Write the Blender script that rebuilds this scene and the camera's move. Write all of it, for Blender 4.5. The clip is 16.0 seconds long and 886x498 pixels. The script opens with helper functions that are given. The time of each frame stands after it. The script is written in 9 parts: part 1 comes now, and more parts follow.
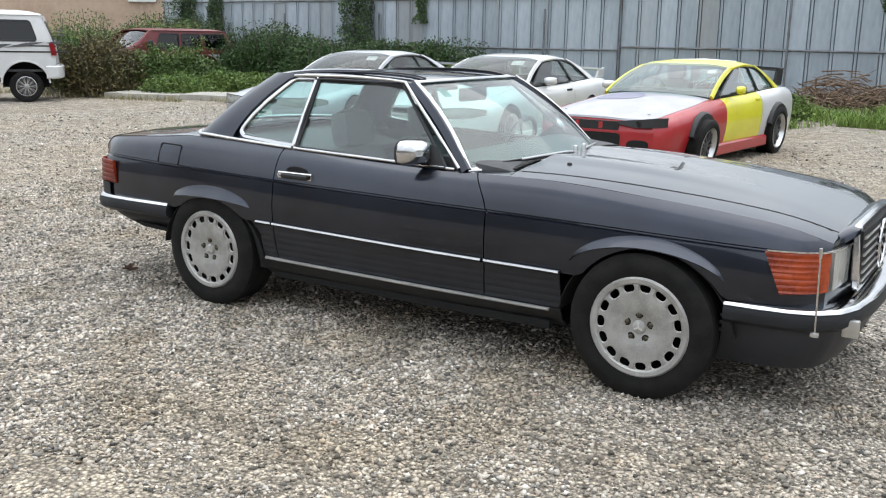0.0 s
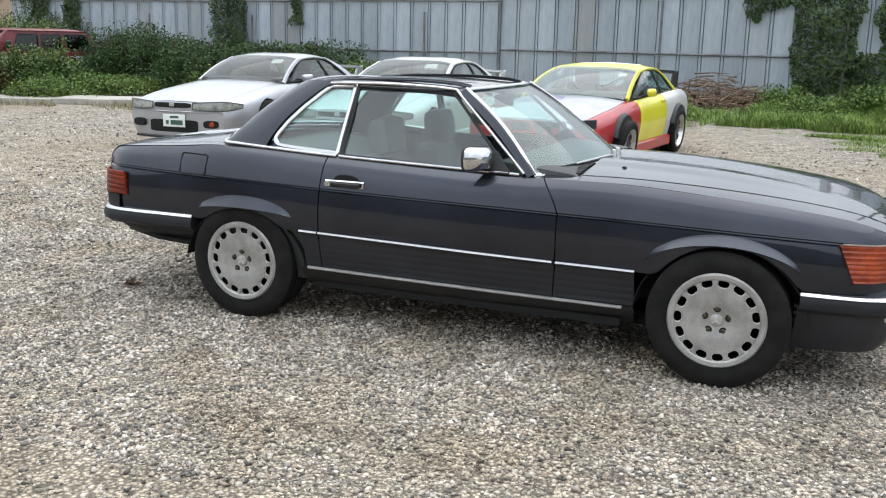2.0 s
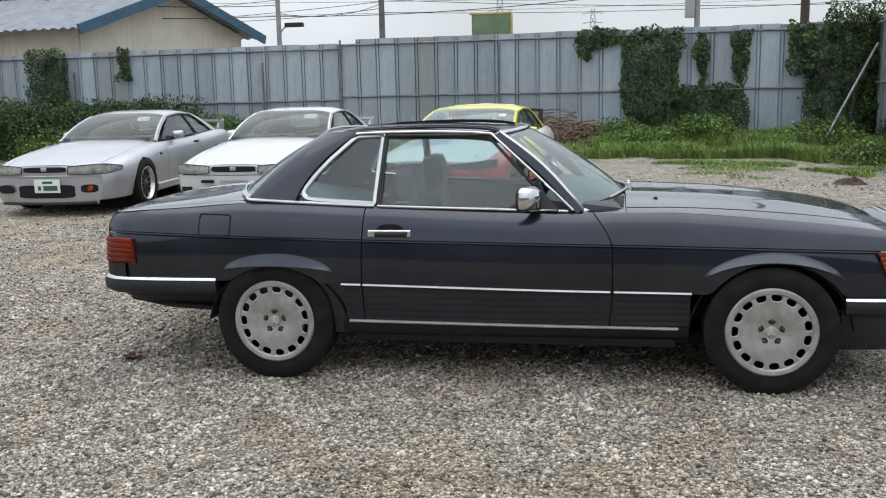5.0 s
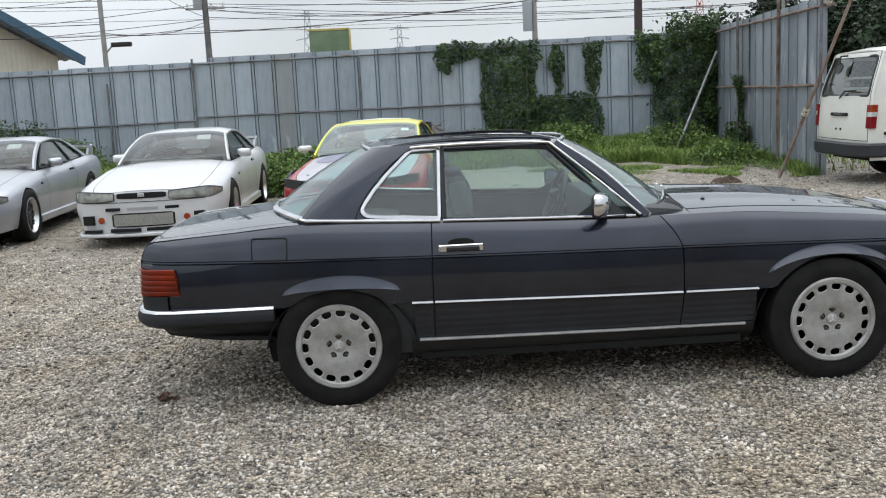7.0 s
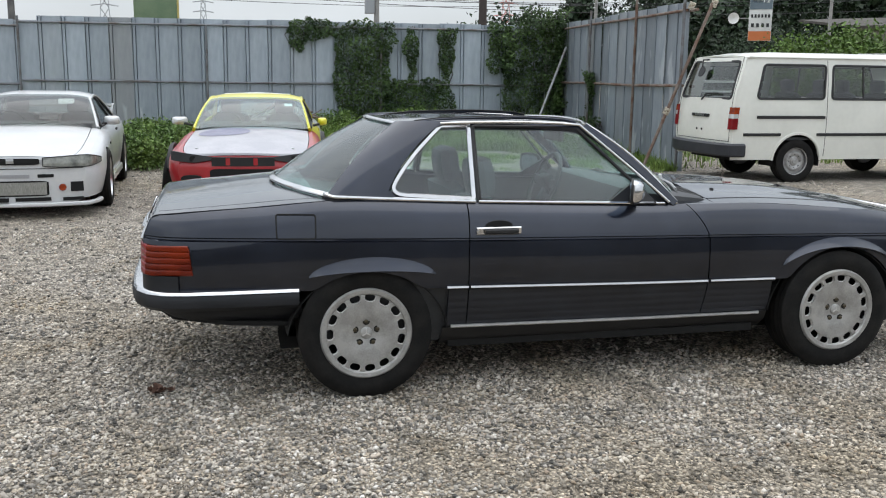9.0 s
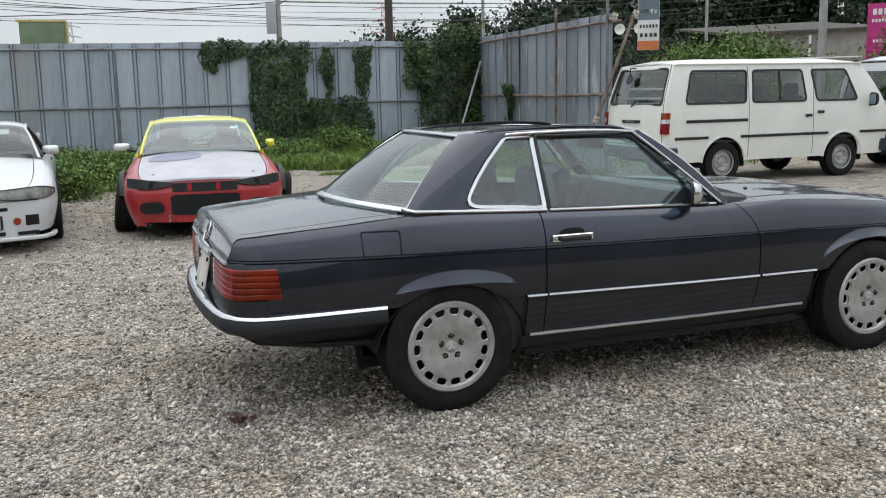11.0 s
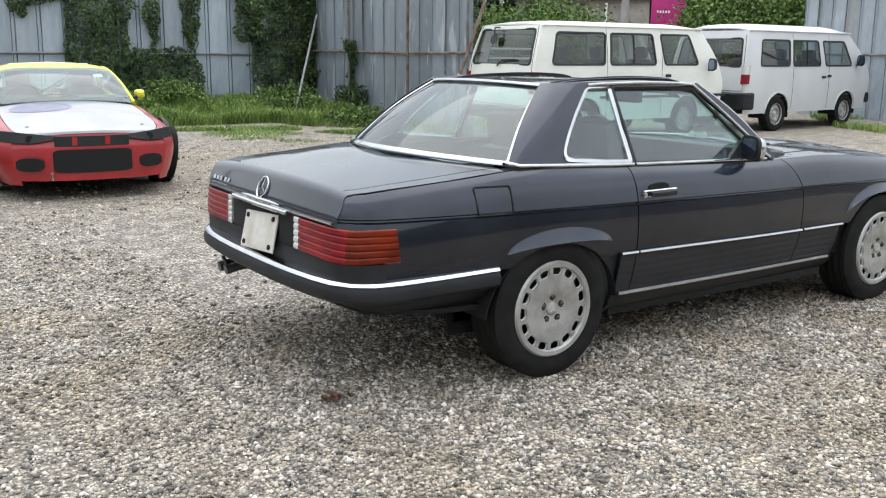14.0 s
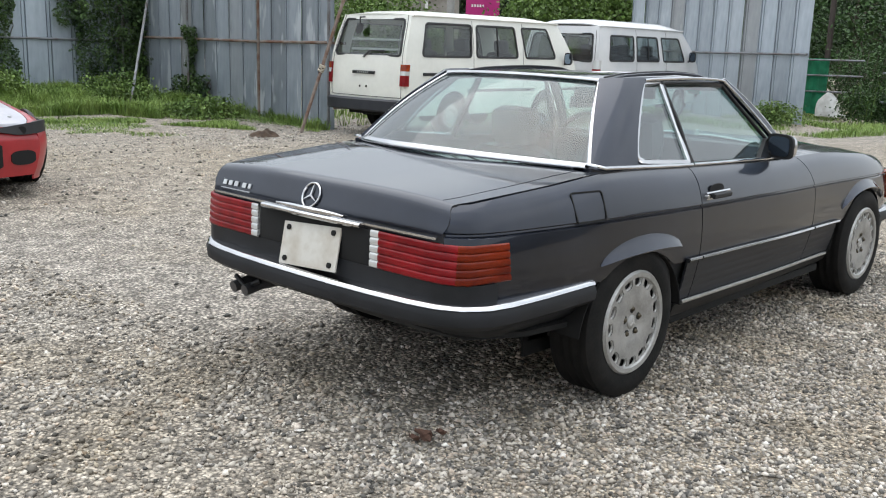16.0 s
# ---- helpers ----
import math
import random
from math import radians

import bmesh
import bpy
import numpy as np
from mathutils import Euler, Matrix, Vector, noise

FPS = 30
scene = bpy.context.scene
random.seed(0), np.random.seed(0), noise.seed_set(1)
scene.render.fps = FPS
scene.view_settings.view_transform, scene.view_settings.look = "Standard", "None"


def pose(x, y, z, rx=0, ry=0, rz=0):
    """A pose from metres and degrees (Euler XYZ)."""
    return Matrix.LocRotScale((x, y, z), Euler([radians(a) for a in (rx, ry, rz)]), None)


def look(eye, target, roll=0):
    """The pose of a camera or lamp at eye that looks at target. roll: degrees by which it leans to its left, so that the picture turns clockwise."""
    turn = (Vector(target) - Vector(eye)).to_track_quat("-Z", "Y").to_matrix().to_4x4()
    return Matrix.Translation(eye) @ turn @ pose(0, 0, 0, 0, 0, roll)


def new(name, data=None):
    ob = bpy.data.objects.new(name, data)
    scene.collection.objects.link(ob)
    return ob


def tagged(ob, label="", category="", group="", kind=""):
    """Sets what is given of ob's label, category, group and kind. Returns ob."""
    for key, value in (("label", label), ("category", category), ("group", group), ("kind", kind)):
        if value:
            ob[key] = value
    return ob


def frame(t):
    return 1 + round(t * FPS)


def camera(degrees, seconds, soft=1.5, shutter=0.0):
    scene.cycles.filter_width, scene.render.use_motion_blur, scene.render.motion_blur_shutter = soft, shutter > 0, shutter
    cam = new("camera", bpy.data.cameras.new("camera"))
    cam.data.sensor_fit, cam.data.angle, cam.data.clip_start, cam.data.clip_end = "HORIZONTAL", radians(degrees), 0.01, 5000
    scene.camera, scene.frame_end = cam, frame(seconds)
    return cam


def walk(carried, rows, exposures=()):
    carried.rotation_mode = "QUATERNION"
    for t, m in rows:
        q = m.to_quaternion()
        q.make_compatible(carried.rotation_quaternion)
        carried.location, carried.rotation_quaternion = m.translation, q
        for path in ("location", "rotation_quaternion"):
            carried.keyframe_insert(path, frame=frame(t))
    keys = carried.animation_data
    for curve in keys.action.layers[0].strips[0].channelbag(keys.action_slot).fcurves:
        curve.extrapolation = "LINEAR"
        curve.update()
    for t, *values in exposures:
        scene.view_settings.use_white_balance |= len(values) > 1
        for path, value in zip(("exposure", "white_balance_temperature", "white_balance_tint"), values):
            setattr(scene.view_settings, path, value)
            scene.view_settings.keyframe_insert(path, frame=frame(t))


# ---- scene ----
cam = camera(50.6, 16.0, soft=1.12)
METRES, EYE, TILT, LEAN, TURN = 8.2942, 1.4635, -1.776, 1.031, 31.662
X0, Y0 = 3.7191, -4.3718
ROWS = [
    (0.0, 0.0, 0.0, 0.0, 0.38, -11.02, -1.95),
    (0.5, -0.0283, -0.0051, 0.0013, -2.3, -10.83, -1.57),
    (1.0, -0.0563, 0.0031, -0.0014, -3.89, -10.28, -1.44),
    (1.5, -0.0879, 0.0067, -0.0025, -6.48, -10.2, -2.29),
    (2.0, -0.1246, 0.0016, -0.0002, -9.23, -10.65, -1.92),
    (2.5, -0.1542, 0.0104, -0.0015, -11.82, -9.83, -1.09),
    (3.0, -0.1866, 0.014, 0.0001, -15.94, -8.9, 0.11),
    (3.5, -0.2155, 0.007, 0.002, -18.83, -8.1, 1.86),
    (4.0, -0.2268, 0.007, 0.0007, -18.5, -7.68, 1.59),
    (6.5, -0.36, 0.098, -0.0021, -30.85, -8.0, 1.7),
    (7.0, -0.3943, 0.1108, 0.001, -33.09, -7.24, 2.97),
    (7.5, -0.4127, 0.1359, -0.0019, -35.0, -7.48, 1.96),
    (8.0, -0.4364, 0.1643, -0.0033, -38.38, -7.82, -0.24),
    (8.5, -0.4661, 0.1864, -0.0009, -42.21, -8.61, 0.15),
    (9.0, -0.4819, 0.2175, -0.0012, -45.0, -8.43, -0.21),
    (9.5, -0.5096, 0.2433, -0.0029, -47.33, -8.35, -0.44),
    (10.0, -0.528, 0.2648, -0.0004, -49.33, -7.94, 1.25),
    (12.5, -0.5776, 0.3573, -0.0052, -56.2, -7.31, -0.59),
    (13.0, -0.583, 0.3931, -0.0052, -58.48, -8.66, -1.27),
    (13.5, -0.6005, 0.428, -0.0062, -62.43, -9.37, -0.82),
    (14.0, -0.6106, 0.4612, -0.0053, -65.81, -10.22, 0.63),
    (14.5, -0.6106, 0.4994, -0.004, -68.72, -10.17, 0.35),
    (15.0, -0.6195, 0.5376, -0.002, -72.48, -9.75, 0.1),
    (15.5, -0.6093, 0.574, -0.003, -74.75, -10.46, 0.5),
    (16.0, -0.6018, 0.6044, -0.004, -78.08, -10.8, -0.16),
]
EXPOSURES = [(0.0, 0.50), (2.5, 0.50), (3.0, 0.41), (3.5, 0.12), (4.0, 0.14), (10.0, 0.16), (12.5, 0.03), (13.0, 0.32), (14.0, 0.50), (16.0, 0.38)]
walk(cam, [(t, pose(X0, Y0, EYE, TILT, LEAN, TURN) @ pose(METRES * x, METRES * y, METRES * z, 90 + pitch, roll, yaw)) for t, x, y, z, yaw, pitch, roll in ROWS],
     exposures=EXPOSURES)

# ---- light: bright overcast, thin cloud, sun veiled behind the camera's left ----
SUN_AZ, SUN_EL = radians(8), radians(76)
world = bpy.data.worlds.new("overcast_sky")
scene.world = world
world.use_nodes = True
wn, wl = world.node_tree.nodes, world.node_tree.links
wn.clear()
w_out = wn.new("ShaderNodeOutputWorld")
w_bg = wn.new("ShaderNodeBackground")
w_sky = wn.new("ShaderNodeTexSky")
w_sky.sky_type = "NISHITA"
w_sky.sun_disc = False
w_sky.sun_elevation = SUN_EL
w_sky.sun_rotation = SUN_AZ
w_sky.air_density, w_sky.dust_density = 1.0, 2.0
w_co = wn.new("ShaderNodeTexCoord")
w_map = wn.new("ShaderNodeMapping")
w_map.inputs["Scale"].default_value = (1.6, 1.6, 2.4)
w_noise = wn.new("ShaderNodeTexNoise")
w_noise.inputs["Scale"].default_value = 1.8
w_noise.inputs["Detail"].default_value = 7
w_noise.inputs["Roughness"].default_value = 0.48
w_ramp = wn.new("ShaderNodeValToRGB")
w_ramp.color_ramp.elements[0].position = 0.33
w_ramp.color_ramp.elements[1].position = 0.66
w_ramp.color_ramp.elements[0].color = (0.62, 0.62, 0.62, 1)
w_ramp.color_ramp.elements[1].color = (0.98, 0.98, 0.98, 1)
w_mix = wn.new("ShaderNodeMixRGB")
w_mix.inputs["Color2"].default_value = (10.6, 11.3, 11.95, 1)
wl.new(w_co.outputs["Generated"], w_map.inputs["Vector"])
wl.new(w_map.outputs["Vector"], w_noise.inputs["Vector"])
wl.new(w_noise.outputs["Fac"], w_ramp.inputs["Fac"])
wl.new(w_ramp.outputs["Color"], w_mix.inputs["Fac"])
wl.new(w_sky.outputs["Color"], w_mix.inputs["Color1"])
w_sep = wn.new("ShaderNodeSeparateXYZ")
w_rise = wn.new("ShaderNodeMapRange")
w_rise.inputs["To Min"].default_value, w_rise.inputs["To Max"].default_value = 0.64, 1.58
w_mul = wn.new("ShaderNodeMixRGB")
w_mul.blend_type = "MULTIPLY"
w_mul.inputs["Fac"].default_value = 1.0
wl.new(w_co.outputs["Generated"], w_sep.inputs["Vector"])
wl.new(w_sep.outputs["Z"], w_rise.inputs["Value"])
wl.new(w_mix.outputs["Color"], w_mul.inputs["Color1"])
wl.new(w_rise.outputs["Result"], w_mul.inputs["Color2"])
wl.new(w_mul.outputs["Color"], w_bg.inputs["Color"])
w_bg.inputs["Strength"].default_value = 0.1
wl.new(w_bg.outputs["Background"], w_out.inputs["Surface"])

sun_data = bpy.data.lights.new("veiled_sun", "SUN")
sun_data.energy, sun_data.angle, sun_data.color = 1.0, radians(80), (1.0, 0.98, 0.95)
sun = new("veiled_sun", sun_data)
sun.matrix_world = look((math.sin(SUN_AZ) * math.cos(SUN_EL) * 50, math.cos(SUN_AZ) * math.cos(SUN_EL) * 50, math.sin(SUN_EL) * 50), (0, 0, 0))


# ---- materials ----
def principled(name, color=(0.5, 0.5, 0.5), rough=0.5, metal=0.0, coat=0.0, spec=0.5):
    m = bpy.data.materials.new(name)
    m.use_nodes = True
    b = m.node_tree.nodes["Principled BSDF"]
    b.inputs["Base Color"].default_value = (*color, 1)
    b.inputs["Roughness"].default_value = rough
    b.inputs["Metallic"].default_value = metal
    b.inputs["Coat Weight"].default_value = coat
    b.inputs["Coat Roughness"].default_value = 0.04
    b.inputs["Specular IOR Level"].default_value = spec
    return m


def noisy(name, c1, c2, scale=8.0, rough=0.6, metal=0.0, coat=0.0, bump=0.0, fine=60.0, stretch=(1, 1, 1), spec=0.5, rough2=None, island=0.0, contrast=(0.35, 0.65)):
    """Two noises at two scales drive colour, roughness and a little relief."""
    m = principled(name, c1, rough, metal, coat, spec)
    n, l = m.node_tree.nodes, m.node_tree.links
    b = n["Principled BSDF"]
    co, mp = n.new("ShaderNodeTexCoord"), n.new("ShaderNodeMapping")
    mp.inputs["Scale"].default_value = stretch
    l.new(co.outputs["Object"], mp.inputs["Vector"])
    a, f = n.new("ShaderNodeTexNoise"), n.new("ShaderNodeTexNoise")
    a.inputs["Scale"].default_value, a.inputs["Detail"].default_value = scale, 5
    f.inputs["Scale"].default_value, f.inputs["Detail"].default_value = fine, 3
    l.new(mp.outputs["Vector"], a.inputs["Vector"])
    l.new(mp.outputs["Vector"], f.inputs["Vector"])
    add = n.new("ShaderNodeMath")
    add.operation = "MULTIPLY_ADD"
    l.new(f.outputs["Fac"], add.inputs[0])
    add.inputs[1].default_value = 0.35
    l.new(a.outputs["Fac"], add.inputs[2])
    rp = n.new("ShaderNodeValToRGB")
    rp.color_ramp.elements[0].position, rp.color_ramp.elements[1].position = contrast[0] + 0.17, contrast[1] + 0.17
    rp.color_ramp.elements[0].color, rp.color_ramp.elements[1].color = (*c1, 1), (*c2, 1)
    l.new(add.outputs[0], rp.inputs["Fac"])
    last = rp.outputs["Color"]
    if island:
        g, hsv = n.new("ShaderNodeNewGeometry"), n.new("ShaderNodeHueSaturation")
        mr = n.new("ShaderNodeMapRange")
        mr.inputs["To Min"].default_value, mr.inputs["To Max"].default_value = 1 - island, 1 + island
        l.new(g.outputs["Random Per Island"], mr.inputs["Value"])
        l.new(mr.outputs["Result"], hsv.inputs["Value"])
        l.new(last, hsv.inputs["Color"])
        last = hsv.outputs["Color"]
    l.new(last, b.inputs["Base Color"])
    if rough2 is not None:
        mr = n.new("ShaderNodeMapRange")
        mr.inputs["To Min"].default_value, mr.inputs["To Max"].default_value = rough, rough2
        l.new(add.outputs[0], mr.inputs["Value"])
        l.new(mr.outputs["Result"], b.inputs["Roughness"])
    if bump:
        bp = n.new("ShaderNodeBump")
        bp.inputs["Strength"].default_value, bp.inputs["Distance"].default_value = bump, 0.01
        l.new(f.outputs["Fac"], bp.inputs["Height"])
        l.new(bp.outputs["Normal"], b.inputs["Normal"])
    return m


def glass(name, tint=(0.8, 0.86, 0.85), base=0.028, pale_film=0.0, power=4.0):
    """Thin glass: it lets the view through, mirrors more at a flat angle and may carry a pale diffuse film."""
    m = bpy.data.materials.new(name)
    m.use_nodes = True
    n, l = m.node_tree.nodes, m.node_tree.links
    n.clear()
    out, mix = n.new("ShaderNodeOutputMaterial"), n.new("ShaderNodeMixShader")
    tr, gl, lw = n.new("ShaderNodeBsdfTransparent"), n.new("ShaderNodeBsdfGlossy"), n.new("ShaderNodeLayerWeight")
    tr.inputs["Color"].default_value = (*tint, 1)
    gl.inputs["Roughness"].default_value = 0.02
    pw, ma = n.new("ShaderNodeMath"), n.new("ShaderNodeMath")
    pw.operation, ma.operation = "POWER", "MULTIPLY_ADD"
    pw.inputs[1].default_value = power
    ma.inputs[1].default_value, ma.inputs[2].default_value = 0.85, base
    l.new(lw.outputs["Facing"], pw.inputs[0])
    l.new(pw.outputs[0], ma.inputs[0])
    l.new(ma.outputs[0], mix.inputs["Fac"])
    l.new(tr.outputs["BSDF"], mix.inputs[1])
    l.new(gl.outputs["BSDF"], mix.inputs[2])
    if pale_film:
        film, df, nz, mr, tc = n.new("ShaderNodeMixShader"), n.new("ShaderNodeBsdfDiffuse"), n.new("ShaderNodeTexNoise"), n.new("ShaderNodeMapRange"), n.new("ShaderNodeTexCoord")
        df.inputs["Color"].default_value = (0.46, 0.56, 0.55, 1)
        nz.inputs["Scale"].default_value, nz.inputs["Detail"].default_value = 3.5, 5.0
        mr.inputs["From Min"].default_value, mr.inputs["From Max"].default_value = 0.3, 0.7
        mr.inputs["To Min"].default_value, mr.inputs["To Max"].default_value = 0.45 * pale_film, 1.4 * pale_film
        l.new(tc.outputs["Object"], nz.inputs["Vector"])
        l.new(nz.outputs["Fac"], mr.inputs["Value"])
        l.new(mr.outputs["Result"], film.inputs["Fac"])
        l.new(mix.outputs["Shader"], film.inputs[1])
        l.new(df.outputs["BSDF"], film.inputs[2])
        mix = film
    l.new(mix.outputs["Shader"], out.inputs["Surface"])
    return m


def clear_face(name):
    m = bpy.data.materials.new(name)
    m.use_nodes = True
    n, l = m.node_tree.nodes, m.node_tree.links
    n.clear()
    out, tr = n.new("ShaderNodeOutputMaterial"), n.new("ShaderNodeBsdfTransparent")
    l.new(tr.outputs["BSDF"], out.inputs["Surface"])
    return m


M = {}
M["glass_inside"] = clear_face("inner_glass_face")
M["paint_dark"] = noisy("anthracite_metallic_paint", (0.0138, 0.0172, 0.0280), (0.0212, 0.0260, 0.0405), 3, rough=0.30, metal=0.9, coat=0.95, fine=900, rough2=0.38, spec=0.0)
M["paint_dark"].node_tree.nodes["Principled BSDF"].inputs["Coat IOR"].default_value = 1.52
M["paint_silver"] = noisy("silver_metallic_paint", (0.39, 0.40, 0.43), (0.45, 0.46, 0.49), 2, rough=0.35, metal=0.55, coat=0.8, fine=700)
M["paint_white"] = noisy("white_gloss_paint", (0.55, 0.56, 0.57), (0.61, 0.61, 0.61), 2, rough=0.35, coat=0.7, fine=30)
M["paint_van"] = noisy("aged_white_van_paint", (0.68, 0.68, 0.625), (0.75, 0.75, 0.69), 1.5, rough=0.4, coat=0.4, fine=14)
M["paint_yellow"] = noisy("yellow_paint", (0.62, 0.58, 0.02), (0.70, 0.66, 0.03), 2, rough=0.4, coat=0.5, fine=20)
M["paint_red"] = noisy("red_paint", (0.30, 0.010, 0.014), (0.38, 0.014, 0.020), 3, rough=0.4, coat=0.5, fine=20)
M["paint_maroon"] = noisy("faded_maroon_paint", (0.10, 0.012, 0.014), (0.16, 0.025, 0.026), 4, rough=0.5, coat=0.2, fine=20)
M["primer_grey"] = noisy("bare_silver_bonnet", (0.37, 0.365, 0.40), (0.45, 0.44, 0.47), 3, rough=0.45, coat=0.25, fine=30)
M["primer_patch"] = noisy("grey_blue_primer", (0.20, 0.20, 0.27), (0.26, 0.26, 0.34), 6, rough=0.6, fine=50)
M["black_plastic"] = noisy("black_plastic", (0.007, 0.007, 0.008), (0.013, 0.013, 0.014), 8, rough=0.42, rough2=0.6, bump=0.03, fine=200)
M["bumper_rubber"] = noisy("dark_grey_bumper_plastic", (0.010, 0.011, 0.013), (0.018, 0.019, 0.022), 5, rough=0.42, rough2=0.55, bump=0.02, spec=0.3, fine=160)
M["apron_paint"] = noisy("dark_satin_apron", (0.010, 0.011, 0.015), (0.018, 0.020, 0.026), 5, rough=0.38, rough2=0.5, bump=0.02, fine=140)
M["rubber"] = noisy("tyre_rubber", (0.006, 0.006, 0.006), (0.014, 0.013, 0.012), 12, rough=0.8, spec=0.25, bump=0.1, fine=90)
M["chrome"] = noisy("chrome", (0.66, 0.66, 0.67), (0.58, 0.58, 0.59), 9, rough=0.06, rough2=0.16, metal=1.0, fine=80)
M["satin_trim"] = noisy("satin_aluminium_trim", (0.66, 0.66, 0.66), (0.54, 0.54, 0.54), 9, rough=0.3, metal=1.0, fine=80)
M["alloy"] = noisy("silver_alloy", (0.47, 0.465, 0.45), (0.33, 0.325, 0.31), 14, rough=0.42, rough2=0.55, metal=0.55, fine=120)
M["rim_bright"] = noisy("machined_rim_edge", (0.66, 0.65, 0.63), (0.50, 0.49, 0.47), 12, rough=0.36, rough2=0.5, metal=0.45, fine=90)
M["alloy_dark"] = noisy("gunmetal_alloy", (0.10, 0.10, 0.11), (0.15, 0.15, 0.155), 14, rough=0.4, metal=0.8, fine=90)
M["steel_rim"] = noisy("painted_steel_rim", (0.42, 0.42, 0.41), (0.30, 0.29, 0.28), 14, rough=0.5, metal=0.3, fine=70)
M["bolt_dark"] = principled("dark_wheel_bolt", (0.03, 0.03, 0.028), 0.45, 0.7)
M["bolt_bronze"] = principled("bronzed_wheel_bolt", (0.10, 0.085, 0.06), 0.4, 0.8)
# Near-black for undersides; also puts the shade of slots and openings into colour.
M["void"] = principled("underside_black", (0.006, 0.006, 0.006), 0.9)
M["glass"] = glass("window_glass", (0.78, 0.93, 0.895), 0.10, 0.025, 2.5)
M["glass_screen"] = glass("laminated_screen_glass", (0.64, 0.88, 0.85), 0.11, 0.045)
M["glass_dark"] = glass("tinted_window_glass", (0.70, 0.76, 0.74), 0.10)
M["glass_coupe"] = glass("smoked_coupe_glass", (0.52, 0.59, 0.57), 0.055)
M["glass_privacy"] = glass("dark_privacy_glass", (0.02, 0.022, 0.025), 0.06)
M["lens_front"] = noisy("headlamp_glass", (0.20, 0.21, 0.20), (0.42, 0.43, 0.41), 11, rough=0.10, coat=0.8, fine=40, stretch=(1, 1, 0.25))
M["lens_clear"] = principled("clear_lamp_lens", (0.62, 0.63, 0.62), 0.12, 0.3, 0.6)
M["lens_smoke"] = noisy("smoked_lamp_lens", (0.13, 0.135, 0.12), (0.32, 0.325, 0.29), 9, rough=0.15, metal=0.2, coat=0.6, fine=30)
M["lens_red"] = noisy("red_lamp_lens", (0.15, 0.003, 0.006), (0.24, 0.006, 0.010), 12, rough=0.35, coat=0.3, fine=160, spec=0.15)
M["lens_amber"] = noisy("amber_lamp_lens", (0.17, 0.015, 0.002), (0.36, 0.048, 0.005), 11, rough=0.25, coat=0.5, fine=90, spec=0.3)
M["lens_amber_dark"] = noisy("aged_amber_lamp_lens", (0.10, 0.007, 0.0012), (0.21, 0.020, 0.002), 9, rough=0.35, coat=0.3, fine=160, spec=0.15)
M["mirror"] = principled("mirror_glass", (0.22, 0.28, 0.36), 0.02, 1.0)
M["leather"] = noisy("grey_leather", (0.045, 0.051, 0.056), (0.078, 0.087, 0.093), 6, rough=0.55, bump=0.08, fine=120)
M["dash"] = noisy("dark_dashboard", (0.035, 0.037, 0.04), (0.055, 0.057, 0.06), 6, rough=0.6, fine=90)
M["plate"] = noisy("dirty_white_plate", (0.62, 0.60, 0.55), (0.42, 0.37, 0.30), 5, rough=0.5, fine=22, contrast=(0.45, 0.75))
M["plate_bar"] = principled("dark_green_marking", (0.04, 0.10, 0.07), 0.5)
M["paper"] = noisy("white_paper", (0.72, 0.74, 0.72), (0.78, 0.80, 0.78), 4, rough=0.8, fine=50)
M["intercooler"] = noisy("aluminium_core", (0.26, 0.26, 0.24), (0.40, 0.40, 0.37), 30, rough=0.5, metal=0.6, fine=220, stretch=(1, 6, 1))


# ---- geometry helpers ----
def curve(pts):
    """A smooth function through (x, value) pairs that never overshoots."""
    xs, ys = np.array([p[0] for p in pts], float), np.array([p[1] for p in pts], float)
    d = np.diff(ys) / np.diff(xs)
    t = np.zeros(len(xs))
    t[0], t[-1] = d[0], d[-1]
    for i in range(1, len(xs) - 1):
        t[i] = 0 if d[i - 1] * d[i] <= 0 else 2 * d[i - 1] * d[i] / (d[i - 1] + d[i])

    def f(x):
        x = min(max(float(x), xs[0]), xs[-1])
        i = min(int(np.searchsorted(xs, x, side="right")) - 1, len(xs) - 2)
        h = xs[i + 1] - xs[i]
        s = (x - xs[i]) / h
        return float((1 + 2 * s) * (1 - s) ** 2 * ys[i] + s * (1 - s) ** 2 * h * t[i] + s * s * (3 - 2 * s) * ys[i + 1] + s * s * (s - 1) * h * t[i + 1])
    return f


def lerp(a, b, u):
    return a + (b - a) * u


def join(*geos):
    V, F = [], []
    for v, f in geos:
        o = len(V)
        V.extend(tuple(p) for p in v)
        F.extend(tuple(i + o for i in q) for q in f)
    return V, F


def mirrored(geo):
    v, f = geo
    return [(p[0], -p[1], p[2]) for p in v], [tuple(reversed(q)) for q in f]


def moved(geo, m):
    v, f = geo
    return [tuple(m @ Vector(p)) for p in v], f


def grid(P, flip=False):
    P = np.asarray(P, float)
    nu, nv = P.shape[:2]
    F = []
    for i in range(nu - 1):
        for j in range(nv - 1):
            q = (i * nv + j, (i + 1) * nv + j, (i + 1) * nv + j + 1, i * nv + j + 1)
            F.append(q[::-1] if flip else q)
    return [tuple(p) for p in P.reshape(-1, 3)], F


